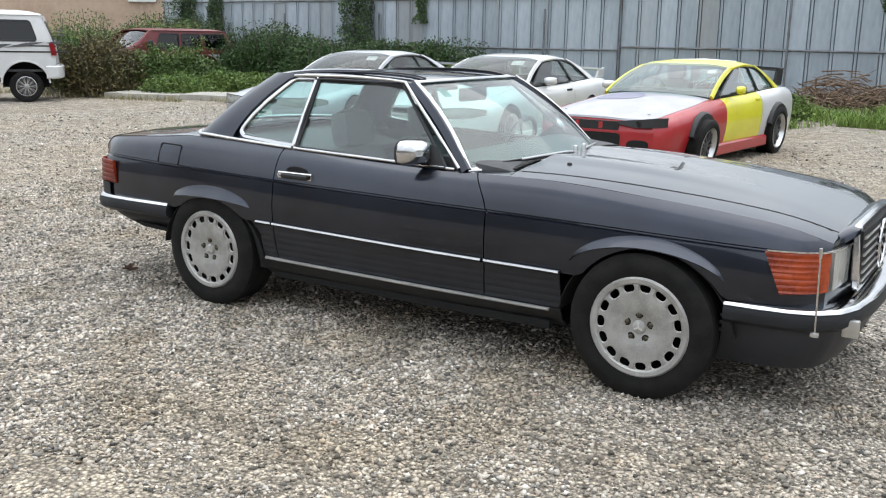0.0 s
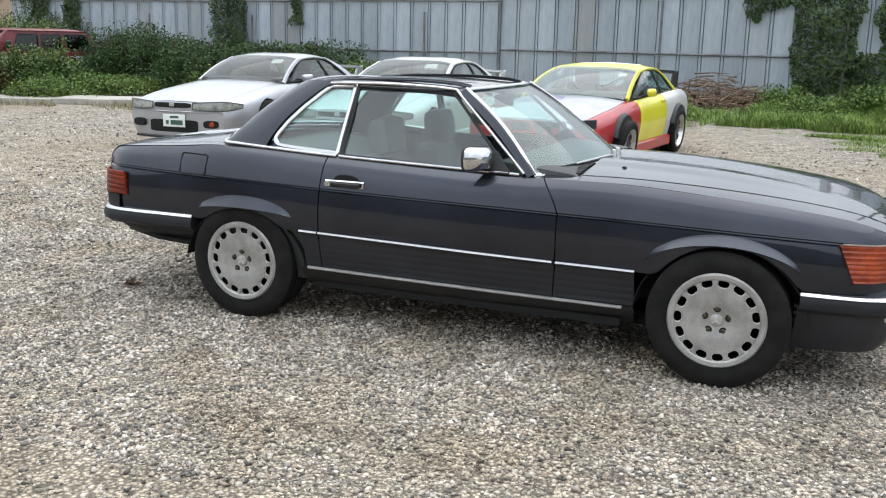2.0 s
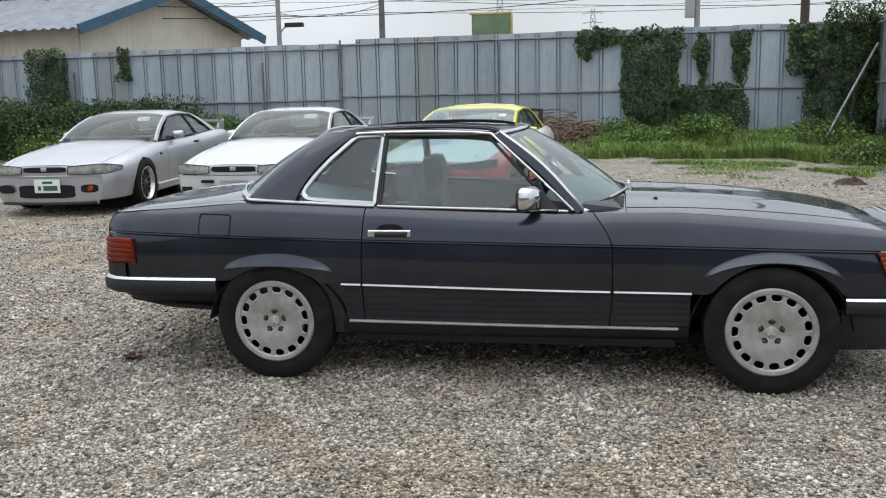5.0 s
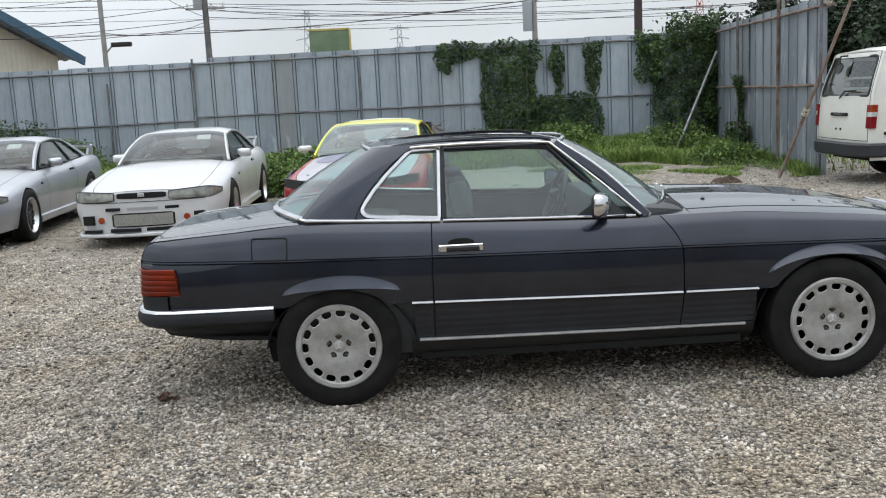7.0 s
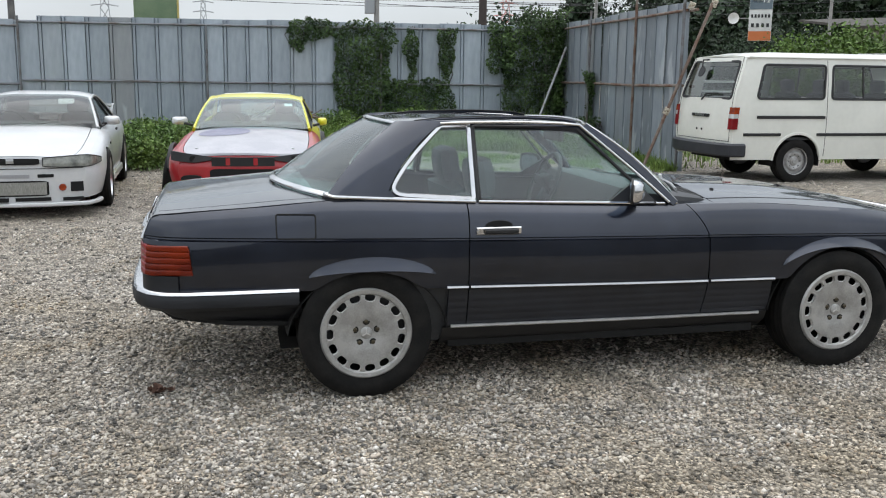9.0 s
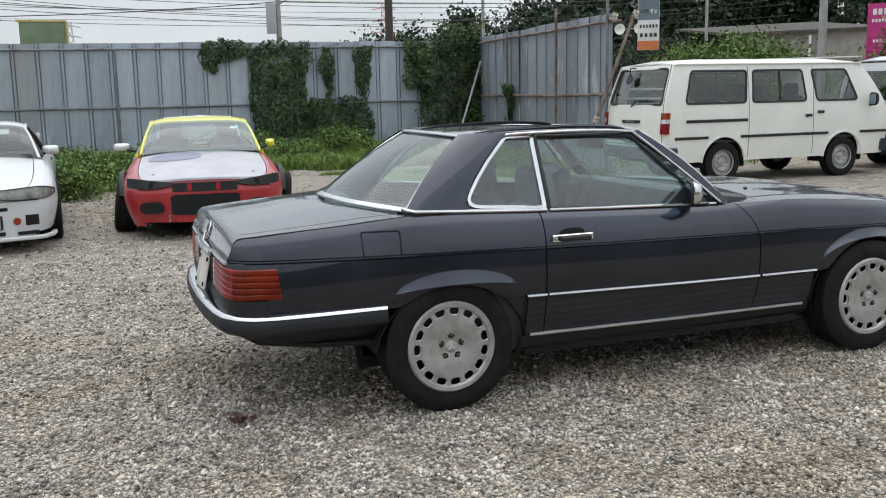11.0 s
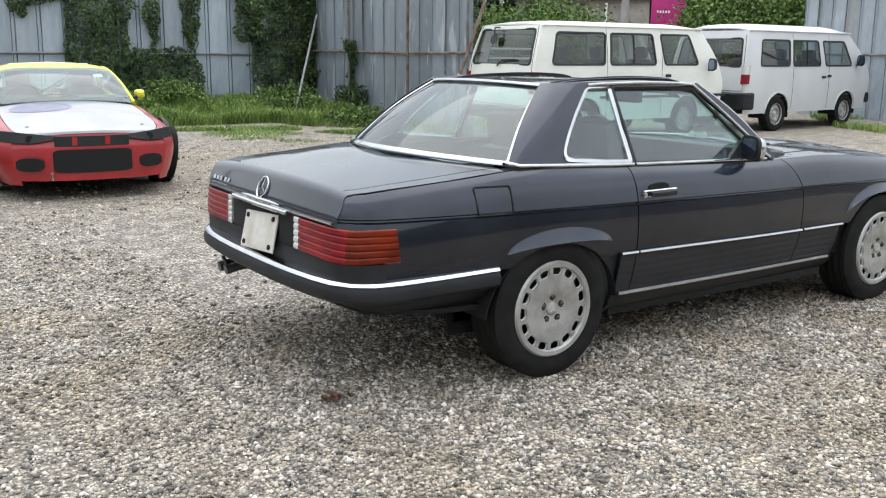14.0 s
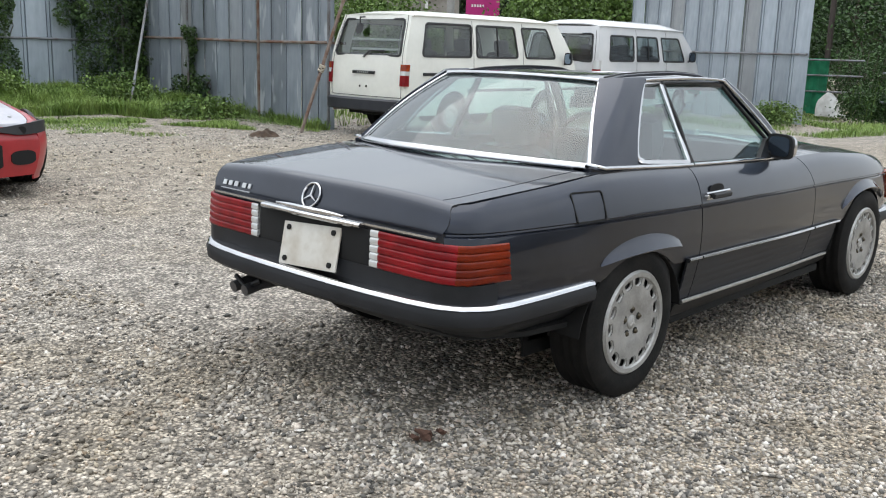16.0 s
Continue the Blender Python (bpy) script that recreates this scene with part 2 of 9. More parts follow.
def shell(P, th, flip=False, mask=None):
    """A sheet on a grid of points with a thickness behind it, and rims along all its edges and openings."""
    P = np.asarray(P, float)
    nu, nv = P.shape[:2]
    N = np.cross(np.gradient(P, axis=0), np.gradient(P, axis=1))
    ln = np.linalg.norm(N, axis=2, keepdims=True)
    N = N / np.where(ln < 1e-9, 1, ln)
    if flip:
        N = -N
    Q = P - N * th
    V = [tuple(p) for p in P.reshape(-1, 3)] + [tuple(p) for p in Q.reshape(-1, 3)]
    o, F, edges = nu * nv, [], {}
    for i in range(nu - 1):
        for j in range(nv - 1):
            if mask is not None and not mask(i, j):
                continue
            q = [i * nv + j, (i + 1) * nv + j, (i + 1) * nv + j + 1, i * nv + j + 1]
            if flip:
                q.reverse()
            F.append(tuple(q))
            F.append(tuple(k + o for k in reversed(q)))
            for a, b in zip(q, q[1:] + q[:1]):
                if (b, a) in edges:
                    del edges[(b, a)]
                else:
                    edges[(a, b)] = 1
    for a, b in edges:
        F.append((b, a, a + o, b + o))
    return V, F


def sweep(path, profile, up=(0, 0, 1), closed=False, scale=None):
    """A closed profile (side, up) carried along a path."""
    P = [Vector(p) for p in path]
    n, k = len(P), len(profile)
    V, F = [], []
    for i, p in enumerate(P):
        a, b = (P[i - 1], P[(i + 1) % n]) if closed else (P[max(i - 1, 0)], P[min(i + 1, n - 1)])
        t = (b - a).normalized()
        u0 = Vector(up[i]) if isinstance(up[0], (tuple, list, Vector)) else Vector(up)
        s = t.cross(u0).normalized()
        u = s.cross(t).normalized()
        w = scale[i] if scale else 1.0
        V.extend(tuple(p + s * (c * w) + u * (d * w)) for c, d in profile)
    for i in range(n if closed else n - 1):
        j = (i + 1) % n
        for c in range(k):
            e = (c + 1) % k
            F.append((i * k + c, i * k + e, j * k + e, j * k + c))
    if not closed:
        F.append(tuple(reversed(range(k))))
        F.append(tuple(range((n - 1) * k, n * k)))
    return V, F


def circle_profile(r, n=8):
    return [(r * math.cos(2 * math.pi * i / n), r * math.sin(2 * math.pi * i / n)) for i in range(n)]


def rect_profile(w, h, b=0.0):
    if not b:
        return [(-w / 2, -h / 2), (w / 2, -h / 2), (w / 2, h / 2), (-w / 2, h / 2)]
    x, y = w / 2, h / 2
    return [(-x + b, -y), (x - b, -y), (x, -y + b), (x, y - b), (x - b, y), (-x + b, y), (-x, y - b), (-x, -y + b)]


def tube(path, r, n=8, closed=False, up=(0, 0, 1)):
    return sweep(path, circle_profile(r, n), up, closed)


def block(x0, x1, y0, y1, z0, z1, b=0.0):
    """A box with bevelled edges."""
    if b <= 0:
        V = [(x, y, z) for x in (x0, x1) for y in (y0, y1) for z in (z0, z1)]
        return V, [(0, 1, 3, 2), (4, 6, 7, 5), (0, 4, 5, 1), (2, 3, 7, 6), (0, 2, 6, 4), (1, 5, 7, 3)]
    bm = bmesh.new()
    bmesh.ops.create_cube(bm, size=1)
    for v in bm.verts:
        v.co = ((x0 + x1) / 2 + v.co.x * (x1 - x0), (y0 + y1) / 2 + v.co.y * (y1 - y0), (z0 + z1) / 2 + v.co.z * (z1 - z0))
    bmesh.ops.bevel(bm, geom=bm.edges[:], offset=b, segments=2, affect="EDGES", profile=0.6)
    bm.verts.index_update()
    out = [tuple(v.co) for v in bm.verts], [tuple(v.index for v in f.verts) for f in bm.faces]
    bm.free()
    return out


def lathe(profile, n=32, axis="y"):
    """(radius, along) pairs turned round an axis; the profile runs open."""
    V, F = [], []
    k = len(profile)
    for i in range(n):
        a = 2 * math.pi * i / n
        for r, h in profile:
            c, s = r * math.cos(a), r * math.sin(a)
            V.append((c, h, s) if axis == "y" else (c, s, h) if axis == "z" else (h, c, s))
    for i in range(n):
        j = (i + 1) % n
        for c in range(k - 1):
            q = (i * k + c, i * k + c + 1, j * k + c + 1, j * k + c)
            F.append(q if axis == "y" else q[::-1])
    return V, F


def slab(loop, off):
    """A flat or gently bent outline with thickness off (a vector)."""
    n = len(loop)
    V = [tuple(p) for p in loop] + [tuple(Vector(p) + Vector(off)) for p in loop]
    F = [tuple(range(n)), tuple(reversed(range(n, 2 * n)))]
    for i in range(n):
        j = (i + 1) % n
        F.append((j, i, i + n, j + n))
    return V, F


def mesh_of(name, geo, mat, smooth=True, angle=38):
    me = bpy.data.meshes.new(name)
    me.from_pydata([tuple(float(c) for c in v) for v in geo[0]], [], geo[1])
    me.materials.append(mat)
    if smooth:
        me.polygons.foreach_set("use_smooth", [True] * len(me.polygons))
        me.update()
        me.set_sharp_from_angle(angle=radians(angle))
    me.update()
    return me


def fixed_normals(me):
    bm = bmesh.new()
    bm.from_mesh(me)
    bmesh.ops.recalc_face_normals(bm, faces=bm.faces)
    bm.to_mesh(me)
    bm.free()


def part(name, geo, mat, parent=None, label="", smooth=True, fix=True, angle=38):
    me = mesh_of(name, geo, mat, smooth, angle)
    if fix:
        fixed_normals(me)
        if smooth:
            me.set_sharp_from_angle(angle=radians(angle))
    ob = new(name, me)
    if parent is not None:
        ob.parent = parent
    if label:
        ob["label"] = label
    return ob


def clear_inside(ob, out):
    """Gives the faces that do not look along out the clear inner face."""
    ob.data.materials.append(M["glass_inside"])
    for p in ob.data.polygons:
        if p.normal.dot(Vector(out)) < 0.3:
            p.material_index = 1


def thing(name, m, label, category, group="", kind=""):
    ob = new(name)
    ob.empty_display_size = 0.2
    ob.matrix_world = m
    return tagged(ob, label, category, group, kind)


# ---- ground ----
M["gravel_ground"] = principled("gravel_ground", (0.2, 0.2, 0.19), 0.9)


def gravel_nodes(m):
    n, l = m.node_tree.nodes, m.node_tree.links
    b = n["Principled BSDF"]
    co = n.new("ShaderNodeTexCoord")
    vo = n.new("ShaderNodeTexVoronoi")
    vo.inputs["Scale"].default_value = 56
    vo.inputs["Randomness"].default_value = 1.0
    fine = n.new("ShaderNodeTexVoronoi")
    fine.inputs["Scale"].default_value = 150
    big = n.new("ShaderNodeTexNoise")
    big.inputs["Scale"].default_value, big.inputs["Detail"].default_value = 0.7, 6
    for t in (vo, fine, big):
        l.new(co.outputs["Object"], t.inputs["Vector"])
    sep = n.new("ShaderNodeSeparateColor")
    l.new(vo.outputs["Color"], sep.inputs["Color"])
    rp = n.new("ShaderNodeValToRGB")
    e = rp.color_ramp.elements
    e[0].position, e[0].color = 0.0, (0.12, 0.115, 0.105, 1)
    e[1].position, e[1].color = 1.0, (0.86, 0.84, 0.79, 1)
    k = e.new(0.5)
    k.color = (0.42, 0.41, 0.38, 1)
    k = e.new(0.85)
    k.color = (0.62, 0.595, 0.54, 1)
    l.new(sep.outputs["Red"], rp.inputs["Fac"])
    sp2 = n.new("ShaderNodeSeparateColor")
    l.new(fine.outputs["Color"], sp2.inputs["Color"])
    rp2 = n.new("ShaderNodeValToRGB")
    rp2.color_ramp.elements[0].color = (0.16, 0.155, 0.145, 1)
    rp2.color_ramp.elements[1].color = (0.54, 0.52, 0.485, 1)
    l.new(sp2.outputs["Green"], rp2.inputs["Fac"])
    mx = n.new("ShaderNodeMixRGB")
    mx.inputs["Fac"].default_value = 0.45
    l.new(rp.outputs["Color"], mx.inputs["Color1"])
    l.new(rp2.outputs["Color"], mx.inputs["Color2"])
    dirt = n.new("ShaderNodeValToRGB")
    dirt.color_ramp.elements[0].position, dirt.color_ramp.elements[1].position = 0.52, 0.72
    l.new(big.outputs["Fac"], dirt.inputs["Fac"])
    sc = n.new("ShaderNodeMath")
    sc.operation = "MULTIPLY"
    sc.inputs[1].default_value = 0.55
    l.new(dirt.outputs["Color"], sc.inputs[0])
    broad = n.new("ShaderNodeTexNoise")
    broad.inputs["Scale"].default_value, broad.inputs["Detail"].default_value = 0.16, 4
    l.new(co.outputs["Object"], broad.inputs["Vector"])
    bram = n.new("ShaderNodeValToRGB")
    bram.color_ramp.elements[0].position, bram.color_ramp.elements[1].position = 0.40, 0.62
    bram.color_ramp.elements[0].color, bram.color_ramp.elements[1].color = (1.045, 0.98, 0.92, 1), (1.10, 0.98, 0.83, 1)
    l.new(broad.outputs["Fac"], bram.inputs["Fac"])
    warm = n.new("ShaderNodeMixRGB")
    warm.blend_type = "MULTIPLY"
    warm.inputs["Fac"].default_value = 1.0
    mx2 = n.new("ShaderNodeMixRGB")
    mx2.inputs["Color2"].default_value = (0.275, 0.245, 0.185, 1)
    l.new(sc.outputs[0], mx2.inputs["Fac"])
    l.new(mx.outputs["Color"], mx2.inputs["Color1"])
    l.new(mx2.outputs["Color"], b.inputs["Base Color"])
    # Shade in the gaps between stones is put into the colour by cell distance.
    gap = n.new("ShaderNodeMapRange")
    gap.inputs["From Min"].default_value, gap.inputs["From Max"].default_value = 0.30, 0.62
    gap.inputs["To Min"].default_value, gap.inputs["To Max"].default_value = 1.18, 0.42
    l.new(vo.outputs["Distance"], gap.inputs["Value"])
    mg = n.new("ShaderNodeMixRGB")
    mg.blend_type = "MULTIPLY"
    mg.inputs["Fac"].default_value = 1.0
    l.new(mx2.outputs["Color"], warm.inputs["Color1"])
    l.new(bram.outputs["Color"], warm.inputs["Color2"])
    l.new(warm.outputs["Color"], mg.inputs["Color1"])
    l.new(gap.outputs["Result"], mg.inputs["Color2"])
    mid, mram, mm = n.new("ShaderNodeTexNoise"), n.new("ShaderNodeValToRGB"), n.new("ShaderNodeMixRGB")
    mid.inputs["Scale"].default_value, mid.inputs["Detail"].default_value, mid.inputs["Roughness"].default_value = 5.0, 9, 0.75
    l.new(co.outputs["Object"], mid.inputs["Vector"])
    mram.color_ramp.elements[0].position, mram.color_ramp.elements[1].position = 0.36, 0.64
    mram.color_ramp.elements[0].color, mram.color_ramp.elements[1].color = (0.52, 0.51, 0.495, 1), (1.30, 1.29, 1.27, 1)
    l.new(mid.outputs["Fac"], mram.inputs["Fac"])
    mm.blend_type = "MULTIPLY"
    mm.inputs["Fac"].default_value = 1.0
    l.new(mg.outputs["Color"], mm.inputs["Color1"])
    l.new(mram.outputs["Color"], mm.inputs["Color2"])
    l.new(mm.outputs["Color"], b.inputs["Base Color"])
    bp = n.new("ShaderNodeBump")
    bp.inputs["Strength"].default_value, bp.inputs["Distance"].default_value = 1.0, 0.014
    inv = n.new("ShaderNodeMath")
    inv.operation = "SUBTRACT"
    inv.inputs[0].default_value = 1.0
    l.new(vo.outputs["Distance"], inv.inputs[1])
    l.new(inv.outputs[0], bp.inputs["Height"])
    l.new(bp.outputs["Normal"], b.inputs["Normal"])


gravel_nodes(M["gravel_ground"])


def ground_z(x, y):
    """The yard is flat; it dips a little here and there and rises gently under the weeds by the sheet fence."""
    r = 0.022 * noise.noise(Vector((x * 0.35, y * 0.35, 3.0))) + 0.010 * noise.noise(Vector((x * 1.1, y * 1.1, 8.0)))
    flat = max(0.0, 1 - max(0, (abs(x - 1.2) - 2.6)) / 2) * max(0.0, 1 - max(0, (abs(y) - 1.2)) / 2)
    r *= 1 - flat
    d = y - (12.6 - 0.05 * x)
    rise = 0.24 * min(1.0, max(0.0, d / 3.0)) ** 1.2 if y < 40 else 0.24
    return r + rise


def ground():
    xs = np.concatenate([np.linspace(-1200, -60, 12), np.linspace(-50, -12, 20), np.linspace(-11, 18, 75), np.linspace(20, 60, 16), np.linspace(80, 1200, 12)])
    ys = np.concatenate([np.linspace(-900, -30, 10), np.linspace(-24, -6, 12), np.linspace(-5.5, 19, 70), np.linspace(21, 60, 14), np.linspace(80, 1600, 12)])
    P = [[(x, y, ground_z(x, y)) for y in ys] for x in xs]
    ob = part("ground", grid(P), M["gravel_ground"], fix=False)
    tagged(ob, "grey crushed-stone gravel yard with bare earth patches", "ground", kind="structure")


ground()


# ---- corrugated steel sheet fences ----
M["fence_steel"] = noisy("weathered_galvanised_sheet", (0.27, 0.315, 0.365), (0.45, 0.50, 0.55), 1.3, rough=0.42, rough2=0.62, metal=0.25, bump=0.03, fine=9, stretch=(1.2, 1.2, 0.35))
fm = M["fence_steel"].node_tree
fo, fh, fr = fm.nodes.new("ShaderNodeObjectInfo"), fm.nodes.new("ShaderNodeHueSaturation"), fm.nodes.new("ShaderNodeMapRange")
fr.inputs["To Min"].default_value, fr.inputs["To Max"].default_value = 0.80, 1.16
fb = fm.nodes["Principled BSDF"]
fl = fb.inputs["Base Color"].links[0].from_socket
fm.links.new(fo.outputs["Random"], fr.inputs["Value"])
fm.links.new(fr.outputs["Result"], fh.inputs["Value"])
fm.links.new(fl, fh.inputs["Color"])
# a few sheets are browned, and pale paint has dripped here and there
fc, fx, fw = fm.nodes.new("ShaderNodeTexCoord"), fm.nodes.new("ShaderNodeMapping"), fm.nodes.new("ShaderNodeTexNoise")
fx.inputs["Scale"].default_value = (3.2, 3.2, 0.9)
fw.inputs["Scale"].default_value, fw.inputs["Detail"].default_value = 1.1, 3
fp, fq, fmix, fbr = fm.nodes.new("ShaderNodeValToRGB"), fm.nodes.new("ShaderNodeMapRange"), fm.nodes.new("ShaderNodeMixRGB"), fm.nodes.new("ShaderNodeMixRGB")
fp.color_ramp.elements[0].position, fp.color_ramp.elements[1].position = 0.66, 0.74
fp.color_ramp.elements[1].color = (0.6, 0.6, 0.6, 1)
fq.inputs["From Min"].default_value, fq.inputs["From Max"].default_value, fq.inputs["To Max"].default_value = 0.86, 0.95, 0.55
fmix.inputs["Color2"].default_value = (0.52, 0.55, 0.58, 1)
fbr.inputs["Color2"].default_value = (0.20, 0.185, 0.165, 1)
fm.links.new(fc.outputs["Object"], fx.inputs["Vector"])
fadd = fm.nodes.new("ShaderNodeVectorMath")
fm.links.new(fx.outputs["Vector"], fadd.inputs[0])
fm.links.new(fo.outputs["Location"], fadd.inputs[1])
fm.links.new(fadd.outputs["Vector"], fw.inputs["Vector"])
fm.links.new(fw.outputs["Fac"], fp.inputs["Fac"])
fm.links.new(fo.outputs["Random"], fq.inputs["Value"])
fm.links.new(fq.outputs["Result"], fbr.inputs["Fac"])
fm.links.new(fh.outputs["Color"], fbr.inputs["Color1"])
fm.links.new(fp.outputs["Color"], fmix.inputs["Fac"])
fm.links.new(fbr.outputs["Color"], fmix.inputs["Color1"])
fm.links.new(fmix.outputs["Color"], fb.inputs["Base Color"])
# Copy of the sheet at a lower value, with more pale drips.
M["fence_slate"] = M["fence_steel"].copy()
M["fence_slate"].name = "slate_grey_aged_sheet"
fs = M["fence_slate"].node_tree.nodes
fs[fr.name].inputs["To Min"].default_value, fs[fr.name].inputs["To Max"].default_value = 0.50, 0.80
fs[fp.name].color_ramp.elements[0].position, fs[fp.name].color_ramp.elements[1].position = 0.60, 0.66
M["fence_pipe"] = noisy("grey_steel_pipe", (0.20, 0.21, 0.225), (0.12, 0.10, 0.09), 5, rough=0.5, metal=0.5, fine=40, contrast=(0.45, 0.7))
M["rust_pipe"] = noisy("rusty_steel_pipe", (0.13, 0.065, 0.040), (0.22, 0.185, 0.16), 6, rough=0.75, metal=0.2, fine=40)


def fence_rows(name, p0, p1, z0, z1, pitch, label, seed=0, rail_z=1.3, posts=(), step_at=None, rail_mat=None, sheet_mat=None):
    """One run of steel sheets. Each sheet is a part with folded ribs; rails are pipes on the near side."""
    rnd = random.Random(seed)
    a, b = Vector(p0), Vector(p1)
    d = (b - a).normalized()
    count = max(1, round((b - a).length / pitch))
    w = (b - a).length / count
    base = thing(name, Matrix.Translation((a.x, a.y, 0)) @ Matrix.Rotation(math.atan2(d.y, d.x), 4, "Z"), label, "fence", kind="structure")
    prof = [(0.0, 0.0), (0.010, 0.0), (0.013, 0.050), (0.024, 0.050), (0.028, 0.010), (0.078, 0.010), (0.082, 0.055), (0.100, 0.055), (0.104, 0.0), (w * 0.6, 0.005), (w * 1.005, 0.0)]
    variants = []
    for k in range(4):
        P = [[(x, y, z) for z in (z0 - 0.1, z1)] for x, y in prof]
        me = mesh_of("steel_sheet", shell(P, 0.004), sheet_mat or M["fence_steel"], smooth=False)
        variants.append(me)
    for i in range(count):
        ob = new("steel_sheet", variants[i % 4])
        ob.parent = base
        up = step_at(i * w) if step_at else 0.0
        ob.matrix_local = pose(i * w, rnd.uniform(-0.006, 0.006), up + rnd.uniform(-0.012, 0.012), rnd.uniform(-0.4, 0.4), 0, rnd.uniform(-0.5, 0.5))
    L = (b - a).length
    segs = [(0, L)] if not step_at else [(0, step_at.at), (step_at.at, L)]
    for s0, s1 in segs:
        up = step_at((s0 + s1) / 2) if step_at else 0
        for z in (rail_z, z1 - 0.13):
            n = max(2, int((s1 - s0) / 2))
            part("rail", tube([(lerp(s0, s1, k / n), -0.055, z + up + rnd.uniform(-0.012, 0.012)) for k in range(n + 1)], 0.024, 8), rail_mat or M["fence_pipe"], base)
    for s, mat, zt in posts:
        part("post", tube([(s, -0.09, 0.05), (s + 0.01, -0.09, zt)], 0.026, 8), mat, base)
    return base


class Step:
    def __init__(self, at, low):
        self.at, self.low = at, low

    def __call__(self, s):
        return self.low if s < self.at else 0.0


F0, F1 = (-21.49, 18.147), (7.13, 16.0)
FL = math.hypot(F1[0] - F0[0], F1[1] - F0[1])
fence_rows("fence_north", F0, F1, 0.0, 2.64, 0.479, "tall weathered grey-blue corrugated steel sheet fence", 3, 1.29,
           posts=[(s, M["fence_pipe"], z) for s, z in ((2.0, 2.05), (5.8, 2.05), (9.5, 2.05), (14.8, 2.15), (16.84, 2.62), (20.7, 2.50), (24.5, 2.05), (28.3, 2.05))], step_at=Step(16.84, -0.09))
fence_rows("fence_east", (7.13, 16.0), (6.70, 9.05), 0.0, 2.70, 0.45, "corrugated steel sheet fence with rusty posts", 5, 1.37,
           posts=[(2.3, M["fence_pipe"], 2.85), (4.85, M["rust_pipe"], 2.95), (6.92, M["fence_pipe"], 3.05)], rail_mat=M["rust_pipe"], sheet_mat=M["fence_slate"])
fence_rows("fence_gate_side", (17.7, 10.6), (16.15, 5.35), 0.0, 2.9, 0.44, "grey steel sheet fence panel beside the yard entrance", 7, 1.42)


# ---- unseen plain wall, added behind the walk to darken the paint's reflections ----
M["block_wall"] = noisy("grey_block_wall", (0.16, 0.16, 0.15), (0.24, 0.235, 0.22), 0.8, rough=0.85, bump=0.1, fine=30)
wall = part("wall_south", block(-30, 30, -13.2, -13.0, -0.05, 2.9, 0.01), M["block_wall"])
tagged(wall, "plain grey wall along the far edge of the yard", "wall", kind="structure")


# ---- cars: one body builder, a set of curves for each car ----
# Car space: x forward from the rear hub, y to the car's left, z up from the ground.
def body_curves(spec):
    hw, zs, zc, prof = curve(spec["half_width"]), curve(spec["shoulder"]), curve(spec["centre"]), curve(spec["profile"])
    zl = spec["sill"]

    def yside(x, z):
        return hw(x) * prof((z - zl) / (zs(x) - zl))

    def ztop(x, y):
        r = min(1.0, abs(y) / (hw(x) * prof(1.0)))
        return zs(x) + (zc(x) - zs(x)) * (1 - r ** spec.get("crown", 2.2))

    def zbot(x):
        z = spec["skirt"](x) if callable(spec["skirt"]) else spec["skirt"]
        for xc, zw, ra, hz in spec["arches"]:
            d = 1 - ((x - xc) / ra) ** 2
            if d > 0:
                z = max(z, zw + hz * math.sqrt(d))
        return z
    return hw, zs, zc, prof, yside, ztop, zbot


def columns(spec, xa, xb, step=0.05):
    xs = list(np.linspace(xa, xb, max(3, int((xb - xa) / step))))
    for xc, zw, ra, hz in spec["arches"]:
        for k in range(0, 25):
            x = xc - ra * math.cos(math.pi * k / 24)
            if xa < x < xb:
                xs.append(x)
        for x in (xc - ra - 0.001, xc + ra + 0.001):
            if xa < x < xb:
                xs.append(x)
    xs = sorted(xs)
    keep = [xs[0]]
    for x in xs[1:]:
        if x - keep[-1] > 0.0008:
            keep.append(x)
    return keep


def side_grid(spec, c, xa, xb, z0=None, z1=None, crease=None, rows=9, ribs=0.0, out=0.0, step=0.05):
    """Points of the side between two edges. xa, xb: numbers or functions of z."""
    hw, zs, zc, prof, yside, ztop, zbot = c
    fa = xa if callable(xa) else (lambda z: xa)
    fb = xb if callable(xb) else (lambda z: xb)
    z0, z1 = z0 or zbot, z1 or zs
    lo, hi = min(fa(0.4), fa(0.8)), max(fb(0.4), fb(0.8))
    cols = columns(spec, lo, hi, step)
    P = []
    for x0 in cols:
        u = (x0 - lo) / (hi - lo)
        a, b = z0(x0), z1(x0)
        if crease and a < crease(x0) - 0.02:
            k = crease(x0)
            zz = list(np.linspace(a, k - 0.009, rows)) + [k - 0.003, k + 0.003] + list(np.linspace(k + 0.009, b, rows))
            dip = [0] * rows + [0.009, 0.009] + [0] * rows
        else:
            n = 2 * rows + 2
            zz, dip = list(np.linspace(a, b, n)), [0] * n
        col = []
        for z, d in zip(zz, dip):
            x = x0 + (1 - u) * (fa(z) - lo) + u * (fb(z) - hi)
            rib = ribs * abs(math.sin((z - 0.3) / 0.034 * math.pi)) ** 0.6 if ribs else 0
            col.append((x, yside(x, z) - d + rib + out, z))
        P.append(col)
    return P


